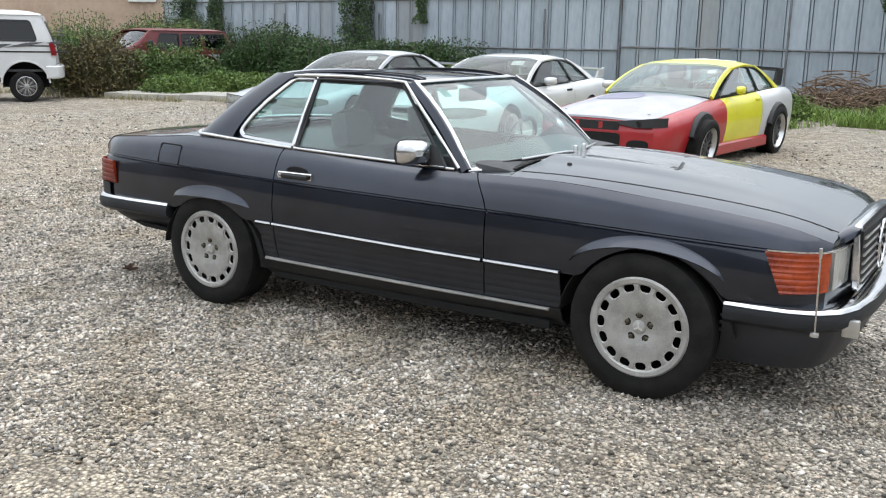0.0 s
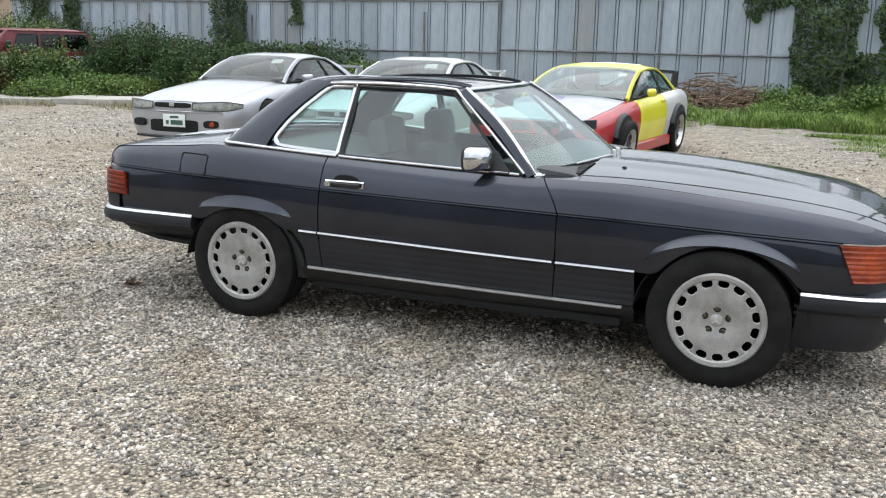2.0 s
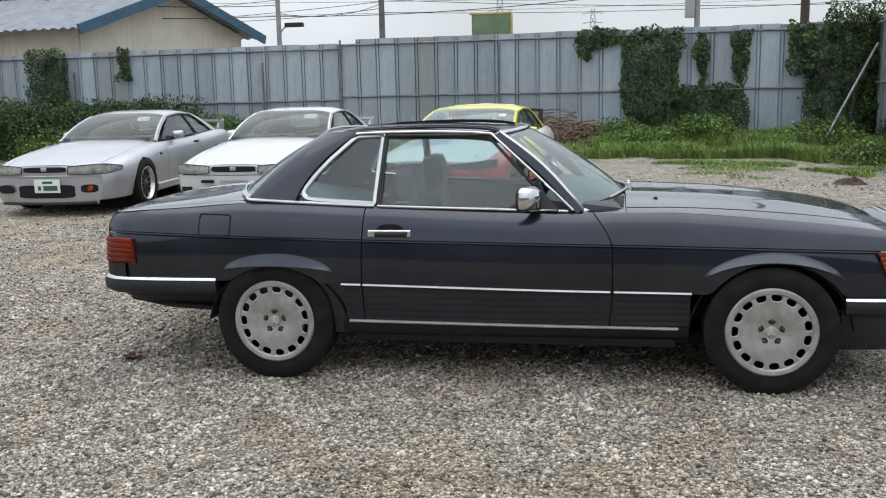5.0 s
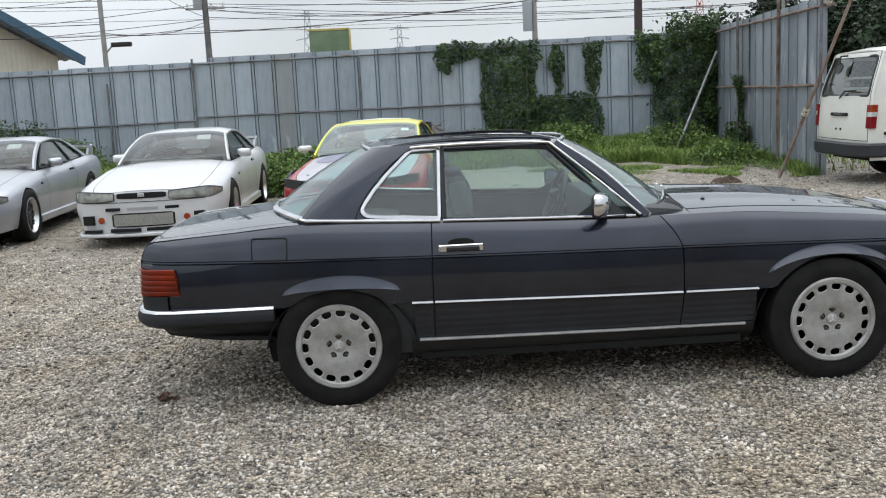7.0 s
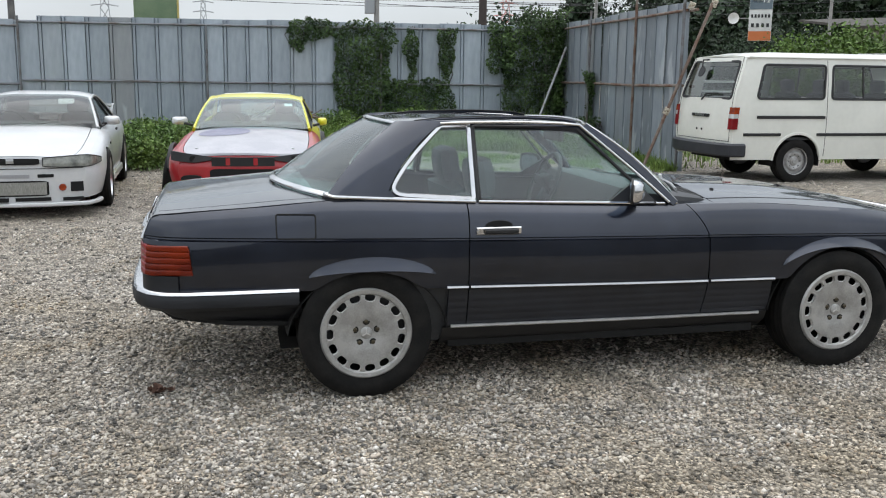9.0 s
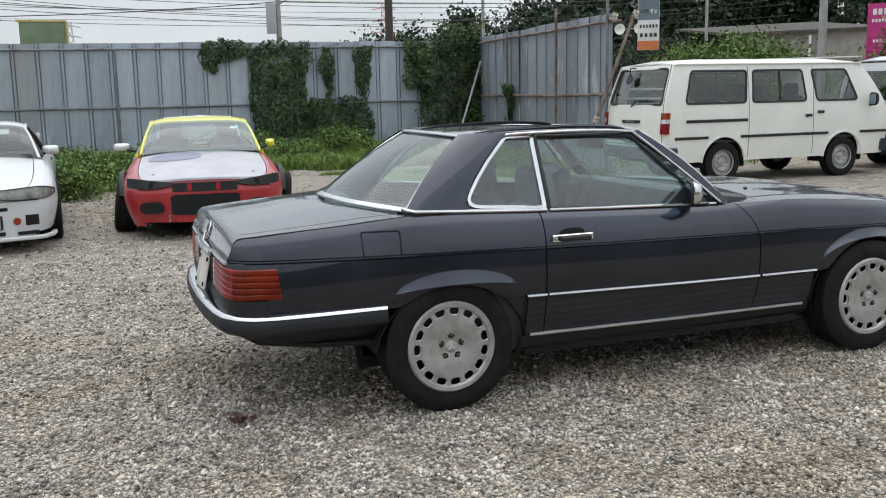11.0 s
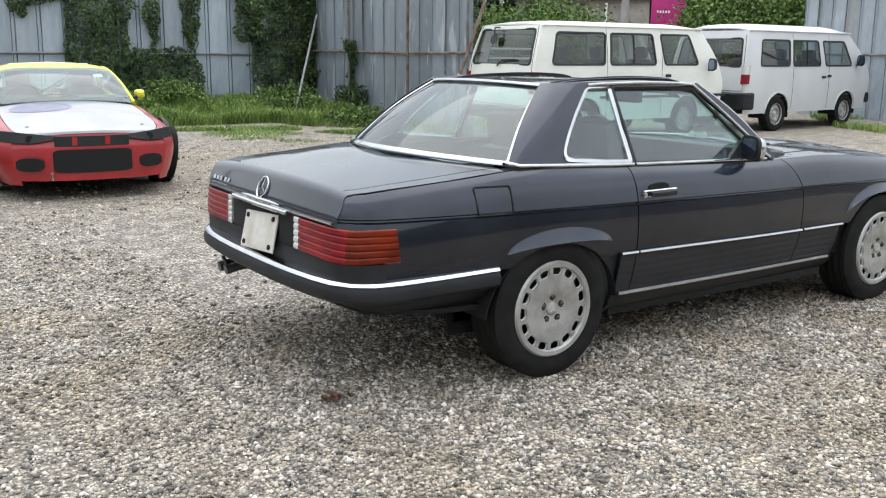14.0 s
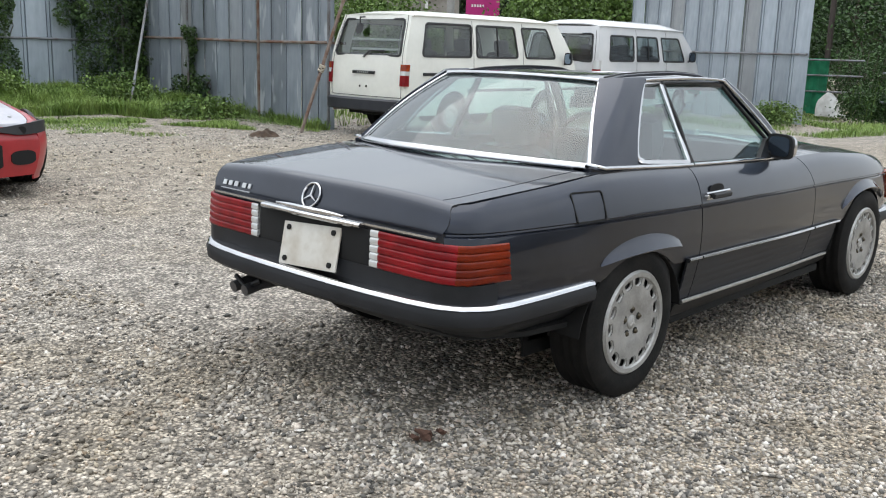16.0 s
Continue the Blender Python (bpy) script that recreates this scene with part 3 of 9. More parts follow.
def top_grid(c, xa, xb, ya, yb, nx=24, ny=16, lift=0.0, bulge=None, crowd=1.0):
    """Points of the upper skin between two ends and two side lines (functions of x, as shares of the shoulder's width)."""
    hw, zs, zc, prof, yside, ztop, zbot = c
    P = []
    for i in range(nx + 1):
        row = []
        for j in range(ny + 1):
            v = j / ny
            x0 = lerp(xa(0) if callable(xa) else xa, xb(0) if callable(xb) else xb, (i / nx) ** crowd)
            w = hw(x0) * prof(1.0)
            y = lerp(ya(x0) * w, yb(x0) * w, v)
            x = lerp(xa(y) if callable(xa) else xa, xb(y) if callable(xb) else xb, (i / nx) ** crowd)
            row.append((x, y, ztop(x, y) + lift + (bulge(x, y) if bulge else 0)))
        P.append(row)
    return P


def wheel(parent, pos, right, tr, width, rim_r, style, rim_mat, camber=0.0):
    """A tyre with grooves round a rim; the face looks to -y on the right side."""
    m = pose(*pos, camber if right else -camber, 0, 0 if right else 180)
    h = width / 2
    w = new("wheel")
    w.parent = parent
    w.matrix_local = m
    tread = []
    for k in range(9):
        y = lerp(-h * 0.8, h * 0.8, k / 8)
        r = tr - (0.008 if k in (2, 4, 6) else 0)
        tread += [(r, y - 0.004), (r, y + 0.004)]
    prof = [(rim_r * 0.99, -h * 0.78), (rim_r + 0.008, -h * 0.93), (rim_r + 0.02, -h * 0.99), (lerp(rim_r, tr, 0.5), -h * 1.04), (tr - 0.03, -h * 1.0), (tr - 0.008, -h * 0.9)] + tread
    prof += [(tr - 0.008, h * 0.9), (tr - 0.03, h), (lerp(rim_r, tr, 0.5), h * 1.03), (rim_r, h * 0.95)]
    part("tyre", lathe(prof, 48), M["rubber"], w, angle=50)
    barrel = lathe([(rim_r, -h * 0.80), (rim_r - 0.014, -h * 0.72), (rim_r - 0.02, h * 0.8), (0.05, h * 0.8)], 40)
    # The disc rim's barrel is black so that its slots carry their shade.
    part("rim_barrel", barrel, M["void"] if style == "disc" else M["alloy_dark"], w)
    f = -h * (0.86 if style == "disc" else 0.80)
    if style == "disc":
        n, R = 15 * 8, [0.0, 0.035, 0.06, 0.075, 0.10, 0.13, 0.1510, 0.1570, 0.172, 0.1870, 0.1925, 0.1965, 0.201, 0.206, 0.209]
        Y = [0.012, 0.012, 0.010, 0.004, 0.002, 0.0, 0.0, 0.001, 0.001, 0.001, 0.001, -0.002, -0.008, -0.009, -0.004]
        k = rim_r / 0.209
        P = [[(r * k * math.cos(2 * math.pi * i / n), f + y, r * k * math.sin(2 * math.pi * i / n)) for r, y in zip(R, Y)] for i in range(n + 1)]

        def solid(i, j):
            s = i % 8
            if j in (6, 9):
                return not 2 <= s <= 5
            if j in (7, 8):
                return not 1 <= s <= 6
            return True
        part("rim", shell(P, 0.012, mask=solid), rim_mat, w, angle=30)
        part("rim_lip", lathe([(0.194 * k, f - 0.002), (0.199 * k, f - 0.010), (0.205 * k, f - 0.012), (0.2095 * k, f - 0.007), (0.2095 * k, f + 0.004)], 60), M["rim_bright"], w, "polished rim lip")
        for i in range(15):
            a = 2 * math.pi * (i + 0.5) / 15
            loop = []
            for q in range(16):
                b = 2 * math.pi * q / 16
                rr = (0.172 + 0.0205 * math.sin(b)) * k
                aa = a + 0.160 * (abs(math.cos(b)) ** 0.6) * (1 if math.cos(b) > 0 else -1)
                loop.append((rr * math.cos(aa), f - 0.001, rr * math.sin(aa)))
            part("slot_rim", sweep(loop, rect_profile(0.0062, 0.010, 0.002), (0, 1, 0), True), M["rim_bright"], w)
        for i in range(5):
            a = math.pi / 2 + 2 * math.pi * i / 5
            at = pose(0.056 * k * math.cos(a), f, 0.056 * k * math.sin(a))
            seat_ring = part("bolt_seat", moved(lathe([(0.0, -0.0025), (0.0170, -0.0025), (0.0170, 0.006)], 16), at), M["bolt_dark"], w)
            part("wheel_bolt", moved(lathe([(0.0, -0.012), (0.006, -0.0115), (0.0095, -0.008), (0.0105, -0.002)], 12), at), M["bolt_bronze"], seat_ring)
            b = a + math.pi / 5
            part("bolt_hole", moved(lathe([(0.0, -0.002), (0.006, -0.002), (0.006, 0.01)], 10), pose(0.060 * k * math.cos(b), f + 0.003, 0.056 * k * math.sin(b))), M["void"], w)
        cap = part("hub_cap", lathe([(0.0, f - 0.010), (0.020, f - 0.009), (0.028, f - 0.004), (0.031, f + 0.012)], 24), M["alloy"], w, "worn silver hub cap with a raised emblem")
        for i in range(3):
            a = math.pi / 2 + 2 * math.pi * i / 3
            part("emblem_ray", sweep([(0, f - 0.0105, 0), (0.021 * math.cos(a), f - 0.0095, 0.021 * math.sin(a))], rect_profile(0.006, 0.004), (0, 1, 0)), M["rim_bright"], cap)
    elif style == "mesh":
        lip = lathe([(rim_r + 0.004, -h * 0.94), (rim_r - 0.006, -h * 0.96), (rim_r - 0.018, -h * 0.80), (rim_r - 0.03, -h * 0.45)], 40)
        part("rim_lip", lip, M["satin_trim"] if rim_mat is not M["alloy"] else M["chrome"], w)
        for i in range(10):
            a = 2 * math.pi * i / 10
            for s in (-0.10, 0.10):
                p0 = (0.045 * math.cos(a), f + 0.03, 0.045 * math.sin(a))
                p1 = ((rim_r - 0.022) * math.cos(a + s), f + 0.035, (rim_r - 0.022) * math.sin(a + s))
                part("spoke", sweep([p0, p1], rect_profile(0.012, 0.02), (0, 1, 0)), rim_mat, w)
        part("hub_cap", lathe([(0.0, f + 0.005), (0.03, f + 0.008), (0.05, f + 0.02), (0.055, f + 0.05)], 20), rim_mat, w)
    else:
        R = [(0.0, 0.0), (0.03, 0.0), (0.038, 0.012), (0.055, 0.014), (0.07, 0.03), (0.09, 0.022), (0.115, 0.004), (0.13, 0.006), (0.15, 0.03), (rim_r - 0.012, 0.03), (rim_r - 0.003, -0.01), (rim_r + 0.004, -0.014)]
        part("rim", lathe([(r, f + y) for r, y in R], 32), rim_mat, w)
        for i in range(8):
            a = 2 * math.pi * i / 8
            part("rim_slot", moved(lathe([(0.0, -0.006), (0.012, -0.006), (0.012, 0.01)], 10), pose(0.102 * math.cos(a), f + 0.018, 0.102 * math.sin(a))), M["void"], w)
    return w


def mirror_housing(parent, pos, size, mat, side, turn=0.0):
    """side: -1 for the car's right."""
    sx, sy, sz = size
    n = 14
    P = []
    for i in range(7):
        u = i / 6
        s = 0.25 + 0.75 * math.sqrt(max(0.0, 1 - (1 - u) ** 2))
        row = []
        for j in range(n + 1):
            a = 2 * math.pi * j / n
            cy, cz = math.cos(a), math.sin(a)
            e = 0.5
            y = sy / 2 * abs(cy) ** e * (1 if cy > 0 else -1) * s
            z = sz / 2 * abs(cz) ** e * (1 if cz > 0 else -1) * s
            row.append((pos[0] + sx * (1 - u) - sx / 2, pos[1] + y, pos[2] + z))
        P.append(row)
    g = grid(P)
    back = [tuple(P[0][j]) for j in range(n)]
    o = len(g[0])
    g = (g[0] + back, g[1] + [tuple(range(o, o + n))])
    mir = part("door_mirror", g, mat, parent)
    rim = [(pos[0] - sx / 2 - 0.004, pos[1] + 0.505 * sy * math.cos(a) * (abs(math.cos(a)) + 0.001) ** -0.5, pos[2] + 0.505 * sz * math.sin(a) * (abs(math.sin(a)) + 0.001) ** -0.5) for a in [2 * math.pi * (j + 0.5) / 20 for j in range(20)]]
    bezel = part("mirror_bezel", slab(rim, (0.012, 0, 0)), M["black_plastic"], mir)
    face = [(pos[0] - sx / 2 - 0.007, pos[1] + 0.40 * sy * math.cos(a) * (abs(math.cos(a)) + 0.001) ** -0.5, pos[2] + 0.40 * sz * math.sin(a) * (abs(math.sin(a)) + 0.001) ** -0.5) for a in [2 * math.pi * (j + 0.5) / 20 for j in range(20)]]
    glass_ob = part("mirror_glass", slab(face, (0.002, 0, 0)), M["mirror"], mir)
    if turn:
        spin = Matrix.Translation(pos) @ Matrix.Rotation(radians(turn * side), 4, "Z") @ Matrix.Translation([-v for v in pos])
        mir.data.transform(spin)
        glass_ob.data.transform(spin)
        bezel.data.transform(spin)
    y1 = pos[1] - side * sy * 0.55
    part("mirror_stalk", sweep([(pos[0] + 0.01, pos[1] - side * sy * 0.3, pos[2] - sz * 0.3), (pos[0] + 0.02, y1 - side * 0.05, pos[2] - sz * 0.5)], rect_profile(0.05, 0.03, 0.008)), M["black_plastic"], mir)
    return mir


def seat(parent, x, y, z, mat, w=0.5):
    cush = []
    for i in range(9):
        u = i / 8
        row = []
        for j in range(9):
            v = j / 8
            edge = min(1, min(v, 1 - v) * 6)
            bolster = 0.035 * (abs(v - 0.5) * 2) ** 3
            row.append((x + lerp(-0.05, 0.48, u), y + lerp(-w / 2, w / 2, v), z + 0.12 * edge ** 0.4 * min(1, (1 - u) * 8 + 0.05) ** 0.3 + bolster + 0.05 * u))
        cush.append(row)
    part("seat_cushion", shell(cush, 0.10), mat, parent, fix=False)
    back = []
    for i in range(11):
        u = i / 10
        row = []
        for j in range(9):
            v = j / 8
            tw = w / 2 * (1 - 0.25 * u ** 3)
            bolster = 0.05 * (abs(v - 0.5) * 2) ** 3
            row.append((x + 0.04 - 0.17 * u + bolster - 0.02 * math.sin(math.pi * u), y + lerp(-tw, tw, v), z + 0.08 + 0.52 * u - 0.05 * (abs(v - 0.5) * 2) ** 4 * u))
        back.append(row)
    part("seat_back", shell(back, 0.11, flip=True), mat, parent, fix=False)
    part("headrest", moved(block(-0.064, 0.064, -0.135, 0.135, -0.02, 0.185, 0.064), pose(x - 0.135, y, z + 0.60, 0, -8)), mat, parent)
    for s in (-0.06, 0.06):
        part("headrest_post", tube([(x - 0.14, y + s, z + 0.55), (x - 0.15, y + s, z + 0.66)], 0.007), M["satin_trim"], parent)


def steering_wheel(parent, x, y, z):
    ring = []
    for i in range(28):
        a = 2 * math.pi * i / 28
        ring.append((x + 0.07 * math.sin(a), y + 0.19 * math.cos(a), z + 0.175 * math.sin(a)))
    part("steering_wheel", tube(ring, 0.014, 8, True, up=(1, 0, -0.4)), M["dash"], parent)
    for a in (0.1, math.pi - 0.1, -math.pi / 2):
        part("wheel_spoke", sweep([(x + 0.02, y, z), (x + 0.07 * math.sin(a), y + 0.185 * math.cos(a), z + 0.17 * math.sin(a))], rect_profile(0.05, 0.016), (1, 0, 0)), M["dash"], parent)
    part("wheel_hub", moved(block(-0.03, 0.03, -0.07, 0.07, -0.06, 0.06, 0.02), pose(x + 0.02, y, z, 0, -22)), M["dash"], parent)


def side_loop(spec, loop, s, out=0.0):
    """Points (x, z) laid on the car's glasshouse side, s = -1 on the right."""
    g = spec["house"]
    pts = []
    for x, z in loop:
        u = (z - g["z_belt"]) / (g["z_rail"] - g["z_belt"])
        y = lerp(g["y_belt"](x), g["y_rail"], u) + 0.012 * math.sin(math.pi * min(max(u, 0), 1)) + out
        pts.append((x, s * y, z))
    return pts


def rounded_loop(loop, r=0.03, n=4):
    out = []
    k = len(loop)
    for i in range(k):
        p, a, b = Vector(loop[i]), Vector(loop[i - 1]), Vector(loop[(i + 1) % k])
        da, db = (a - p), (b - p)
        q = min(r, da.length * 0.45, db.length * 0.45)
        s, e = p + da.normalized() * q, p + db.normalized() * q
        for j in range(n + 1):
            t = j / n
            out.append(tuple((1 - t) ** 2 * s + 2 * t * (1 - t) * p + t * t * e))
    return out


def glasshouse(car, spec, paint, trim, glass_mat, rail_w=0.05):
    g = spec["house"]
    Bf, Tf, Tr, Br = g["ws_base"], g["ws_top"], g["rear_top"], g["rear_base"]      # corners (x, y, z)
    xb_c, xt_c, xrt_c, xrb_c = g["ws_base_x"], g["ws_top_x"], g["rear_top_x"], g["rear_base_x"]

    wb = g.get("ws_bow", (0.015, 0.02))

    def edge(c, xc, dz, n=16, p=2.0):
        return [(c[0] + (xc - c[0]) * (1 - (2 * j / n - 1) ** 2), c[1] * (2 * j / n - 1), c[2] + dz * (1 - abs(2 * j / n - 1) ** p)) for j in range(n + 1)]
    rp = g.get("roof_pow", 2.0)
    ws_b, ws_t = edge(Bf, xb_c, g.get("ws_base_dz", 0.01)), edge(Tf, xt_c, g["roof_dz"], p=rp)
    rr_t, rr_b = edge(Tr, xrt_c, g["roof_dz"], p=rp), edge(Br, xrb_c, g.get("rear_base_dz", 0.0))

    def pane(lo, hi, bow):
        P = []
        for i in range(9):
            u = i / 8
            P.append([tuple(Vector(a).lerp(Vector(b), u) + Vector((bow[0], 0, bow[1])) * (4 * u * (1 - u))) for a, b in zip(lo, hi)])
        return P
    glass_parts = [("windscreen", shell(pane(ws_b, ws_t, wb), 0.005)), ("rear_window", shell(pane(rr_b, rr_t, (-0.012, 0.018)), 0.005))]
    for nm, geo in glass_parts:
        ob = part(nm, geo, M["glass_screen"] if glass_mat is M["glass"] else glass_mat, car)
        clear_inside(ob, (0.6, 0, 0.8) if nm == "windscreen" else (-0.6, 0, 0.8))
        ob.visible_shadow = False
    # roof
    P = []
    for i in range(15):
        u = i / 14
        row = []
        for j, (a, b) in enumerate(zip(rr_t, ws_t)):
            p = Vector(a).lerp(Vector(b), u)
            v = abs(2 * j / 16 - 1)
            p.z += g["roof_arch"] * 4 * u * (1 - u) + g.get("pagoda", 0.0) * v * v * (1 - v ** 6) * 2
            row.append(tuple(p))
        P.append(row)
    part("roof", shell(P, 0.02), paint, car, spec.get("roof_label", ""))
    for s in (-1, 1):
        # pillars and roof rails
        flip = lambda p: (p[0], s * p[1], p[2])
        a_path = [flip(Vector((Bf[0], abs(Bf[1]), Bf[2])).lerp(Vector((Tf[0], abs(Tf[1]), Tf[2])), k / 8) + Vector((wb[0] * 0.8, 0, wb[1] * 0.75)) * math.sin(math.pi * k / 8) - Vector((0, 0, 0.5 * (wb[1] - 0.02) * k / 8))) for k in range(9)]
        part("a_pillar", sweep(a_path, rect_profile(rail_w, 0.03, 0.008), (0, s, 0.4)), paint, car)
        rail = [flip((lerp(Tr[0], Tf[0], k / 10), lerp(abs(Tr[1]), abs(Tf[1]), k / 10) + 0.012 * math.sin(math.pi * k / 10), lerp(Tr[2], Tf[2], k / 10) - 0.012 + g["roof_arch"] * 4 * (k / 10) * (1 - k / 10))) for k in range(11)]
        part("roof_rail", sweep(rail, rect_profile(0.04, 0.04, 0.012), (0, s, 0.6)), paint, car)
        # the sail between the rear window's edge and the side window, rounded round the corner
        wl = g["sail_edge"]
        zz = [p[1] for p in wl]
        wx = curve([(p[1], p[0]) for p in wl])
        P = []
        for k in range(13):
            t = k / 12
            R = Vector((lerp(Br[0], Tr[0], t) - 0.010 * math.sin(math.pi * t), s * lerp(Br[1], Tr[1], t), lerp(Br[2], Tr[2], t) + 0.016 * math.sin(math.pi * t)))
            zw = lerp(zz[0], zz[-1], t)
            W = Vector(side_loop(spec, [(wx(zw), zw)], s)[0])
            C = Vector(side_loop(spec, [(R.x + 0.03, (R.z + zw) / 2)], s)[0])
            P.append([tuple((1 - v) ** 2 * R + 2 * v * (1 - v) * C + v * v * W) for v in [j / 10 for j in range(11)]])
        part("c_pillar", shell(P, 0.02, flip=s > 0), paint, car)
        for q in g["sails"]:
            part("window_sill_panel", slab(side_loop(spec, q, s, -0.002), (0, -s * 0.02, 0)), paint, car)
        for nm, loop, fw in g["windows"]:
            lp = side_loop(spec, [(p[0], p[1]) for p in rounded_loop([Vector((x, z, 0)) for x, z in loop], g.get("win_r", 0.03))], s)
            pane_ob = part(nm, slab([(p[0], p[1] - s * 0.008, p[2]) for p in lp], (0, -s * 0.005, 0)), glass_mat, car)
            clear_inside(pane_ob, (0, s * 0.9, 0.4))
            pane_ob.visible_shadow = False
            part("window_frame", sweep(lp, rect_profile(fw, 0.018, 0.004), (0, s, 0.3), True), trim if nm == "quarter_window" else M["black_plastic"], pane_ob)
    return ws_b, ws_t, rr_t, rr_b


def shell_car(spec, car, paint):
    """The outer skin, split at its panel gaps, and the parts that every car has."""
    c = body_curves(spec)
    hw, zs, zc, prof, yside, ztop, zbot = c
    gap = spec.get("gap", 0.004)
    xr, xf = spec["ends"]
    d0, d1 = spec["door"]
    crease = spec.get("crease")
    lower = spec.get("lower")                 # top of the lower cladding
    names = spec.get("paints", {})
    fend, hood_x, deck_x = spec["fender_cut"], spec["hood"], spec["deck"]
    if "tail_roll" in spec:
        def deck_rear(y):
            w = min(1.0, abs(y) / (hw(xr) * prof(1.0)))
            zt = ztop(-0.925, min(abs(y), hw(xr) * prof(1.0)))
            return xr + spec["bow"][0] * (1 - w * w) + spec["lean"][0] * (zt - spec["lean_z"]) + spec["tail_roll"] - 0.001
        deck_x = (deck_rear, deck_x[1])
        r0, zt0 = spec["tail_roll"], ztop(-0.925, hw(xr) * prof(1.0)) + 0.0012

        def tail_x(z):
            q = min(1.0, max(0.0, (z - (zt0 - r0)) / r0))
            return xr + spec["lean"][0] * max(0.0, z - spec["lean_z"]) + r0 * (1 - math.sqrt(1 - q * q))
    cut = fend
    fend = cut if callable(cut) else (lambda x: cut)
    f0 = d0 if callable(d0) else (lambda z: d0)
    f1 = d1 if callable(d1) else (lambda z: d1)
    panels = [("rear_quarter", tail_x if "tail_roll" in spec else xr, lambda z: f0(z) - gap), ("door", lambda z: f0(z) + gap, lambda z: f1(z) - gap), ("front_fender", lambda z: f1(z) + gap, xf)]
    made = {}
    for nm, a, b in panels:
        mat = names.get(nm, paint)
        if lower:
            lz = lambda x: max(lower(x), zbot(x) + 0.001)
            geo = shell(side_grid(spec, c, a, b, z0=lz, crease=crease, step=0.06), 0.012, flip=True)
        else:
            geo = shell(side_grid(spec, c, a, b, crease=crease, step=0.06), 0.012, flip=True)
        for s in (1, -1):
            made[nm, s] = part(nm, geo if s > 0 else mirrored(geo), mat, car, fix=False)
    # upper skins
    one = lambda x: 1.0
    hood = part("bonnet", shell(top_grid(c, hood_x[0], hood_x[1], lambda x: -fend(x), fend, 30, 26, bulge=spec.get("hood_bulge")), 0.015), names.get("bonnet", paint), car, fix=False)
    made["bonnet"] = hood
    made["boot_lid"] = part("boot_lid", shell(top_grid(c, deck_x[0], deck_x[1], lambda x: -spec["deck_cut"], lambda x: spec["deck_cut"], 30, 24, crowd=spec.get("deck_crowd", 1.0)), 0.015), names.get("boot_lid", paint), car, fix=False)
    e = gap * 2.2
    for s in (1, -1):
        geo = shell(top_grid(c, hood_x[0], hood_x[1], lambda x: fend(x) + spec.get("hood_gap", e) / hw(x), one, 26, 5), 0.012)
        part("fender_top", geo if s > 0 else mirrored(geo), names.get("front_fender", paint), car, fix=False)
        geo = shell(top_grid(c, deck_x[0], deck_x[1], lambda x: spec["deck_cut"] + e / hw(x), one, 30, 5, crowd=spec.get("deck_crowd", 1.0)), 0.012)
        part("quarter_top", geo if s > 0 else mirrored(geo), names.get("rear_quarter", paint), car, fix=False)
    # ends
    for nm, x, bow, z0 in (("tail_panel", xr, spec["bow"][0], spec["end_z"][0]), ("nose_panel", xf, spec["bow"][1], spec["end_z"][1])):
        P = []
        for i in range(25):
            v = 1 - (1 - i / 24) ** 1.7
            row = []
            for j in range(21):
                w = 2 * j / 20 - 1
                zt = ztop(-0.925, w * hw(x) * prof(1.0)) + 0.0012 if nm == "tail_panel" and "tail_roll" in spec else zs(x) + (zc(x) - zs(x)) * (1 - abs(w) ** 2.2)
                z = lerp(z0, zt, v)
                zz = lerp(z0, zs(x), v)
                lean = spec.get("lean", (0, 0))[0 if nm == "tail_panel" else 1]
                r = spec.get("tail_roll", 0.0) if nm == "tail_panel" else 0.0
                q = max(0.0, (z - (zt - r)) / r) if r else 0.0
                xx = x + bow * (1 - w * w) + lean * max(0, (z - spec["lean_z"])) + r * (1 - math.sqrt(max(0.0, 1 - q * q))) if "lean_z" in spec else x + bow * (1 - w * w)
                row.append((xx, w * yside(xx if r else x, zz), z))
            P.append(row)
        made[nm] = part(nm, shell(P, 0.012, flip=nm == "nose_panel"), names.get(nm, paint), car)
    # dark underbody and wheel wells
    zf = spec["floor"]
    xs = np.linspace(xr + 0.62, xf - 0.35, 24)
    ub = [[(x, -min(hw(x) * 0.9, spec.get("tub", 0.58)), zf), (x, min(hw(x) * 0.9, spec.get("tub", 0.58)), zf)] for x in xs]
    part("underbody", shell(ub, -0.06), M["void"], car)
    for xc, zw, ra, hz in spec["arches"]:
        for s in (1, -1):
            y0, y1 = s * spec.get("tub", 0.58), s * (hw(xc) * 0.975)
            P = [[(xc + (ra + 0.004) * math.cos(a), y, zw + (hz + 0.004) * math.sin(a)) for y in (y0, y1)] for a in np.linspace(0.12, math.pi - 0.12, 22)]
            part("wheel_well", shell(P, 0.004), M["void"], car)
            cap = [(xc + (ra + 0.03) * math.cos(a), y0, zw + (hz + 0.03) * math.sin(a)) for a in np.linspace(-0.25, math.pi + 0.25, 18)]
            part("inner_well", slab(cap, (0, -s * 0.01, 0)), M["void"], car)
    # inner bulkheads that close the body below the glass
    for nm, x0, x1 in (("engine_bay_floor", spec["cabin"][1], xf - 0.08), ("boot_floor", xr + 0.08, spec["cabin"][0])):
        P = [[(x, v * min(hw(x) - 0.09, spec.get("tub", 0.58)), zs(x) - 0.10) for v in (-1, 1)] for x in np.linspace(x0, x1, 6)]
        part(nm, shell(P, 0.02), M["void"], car)
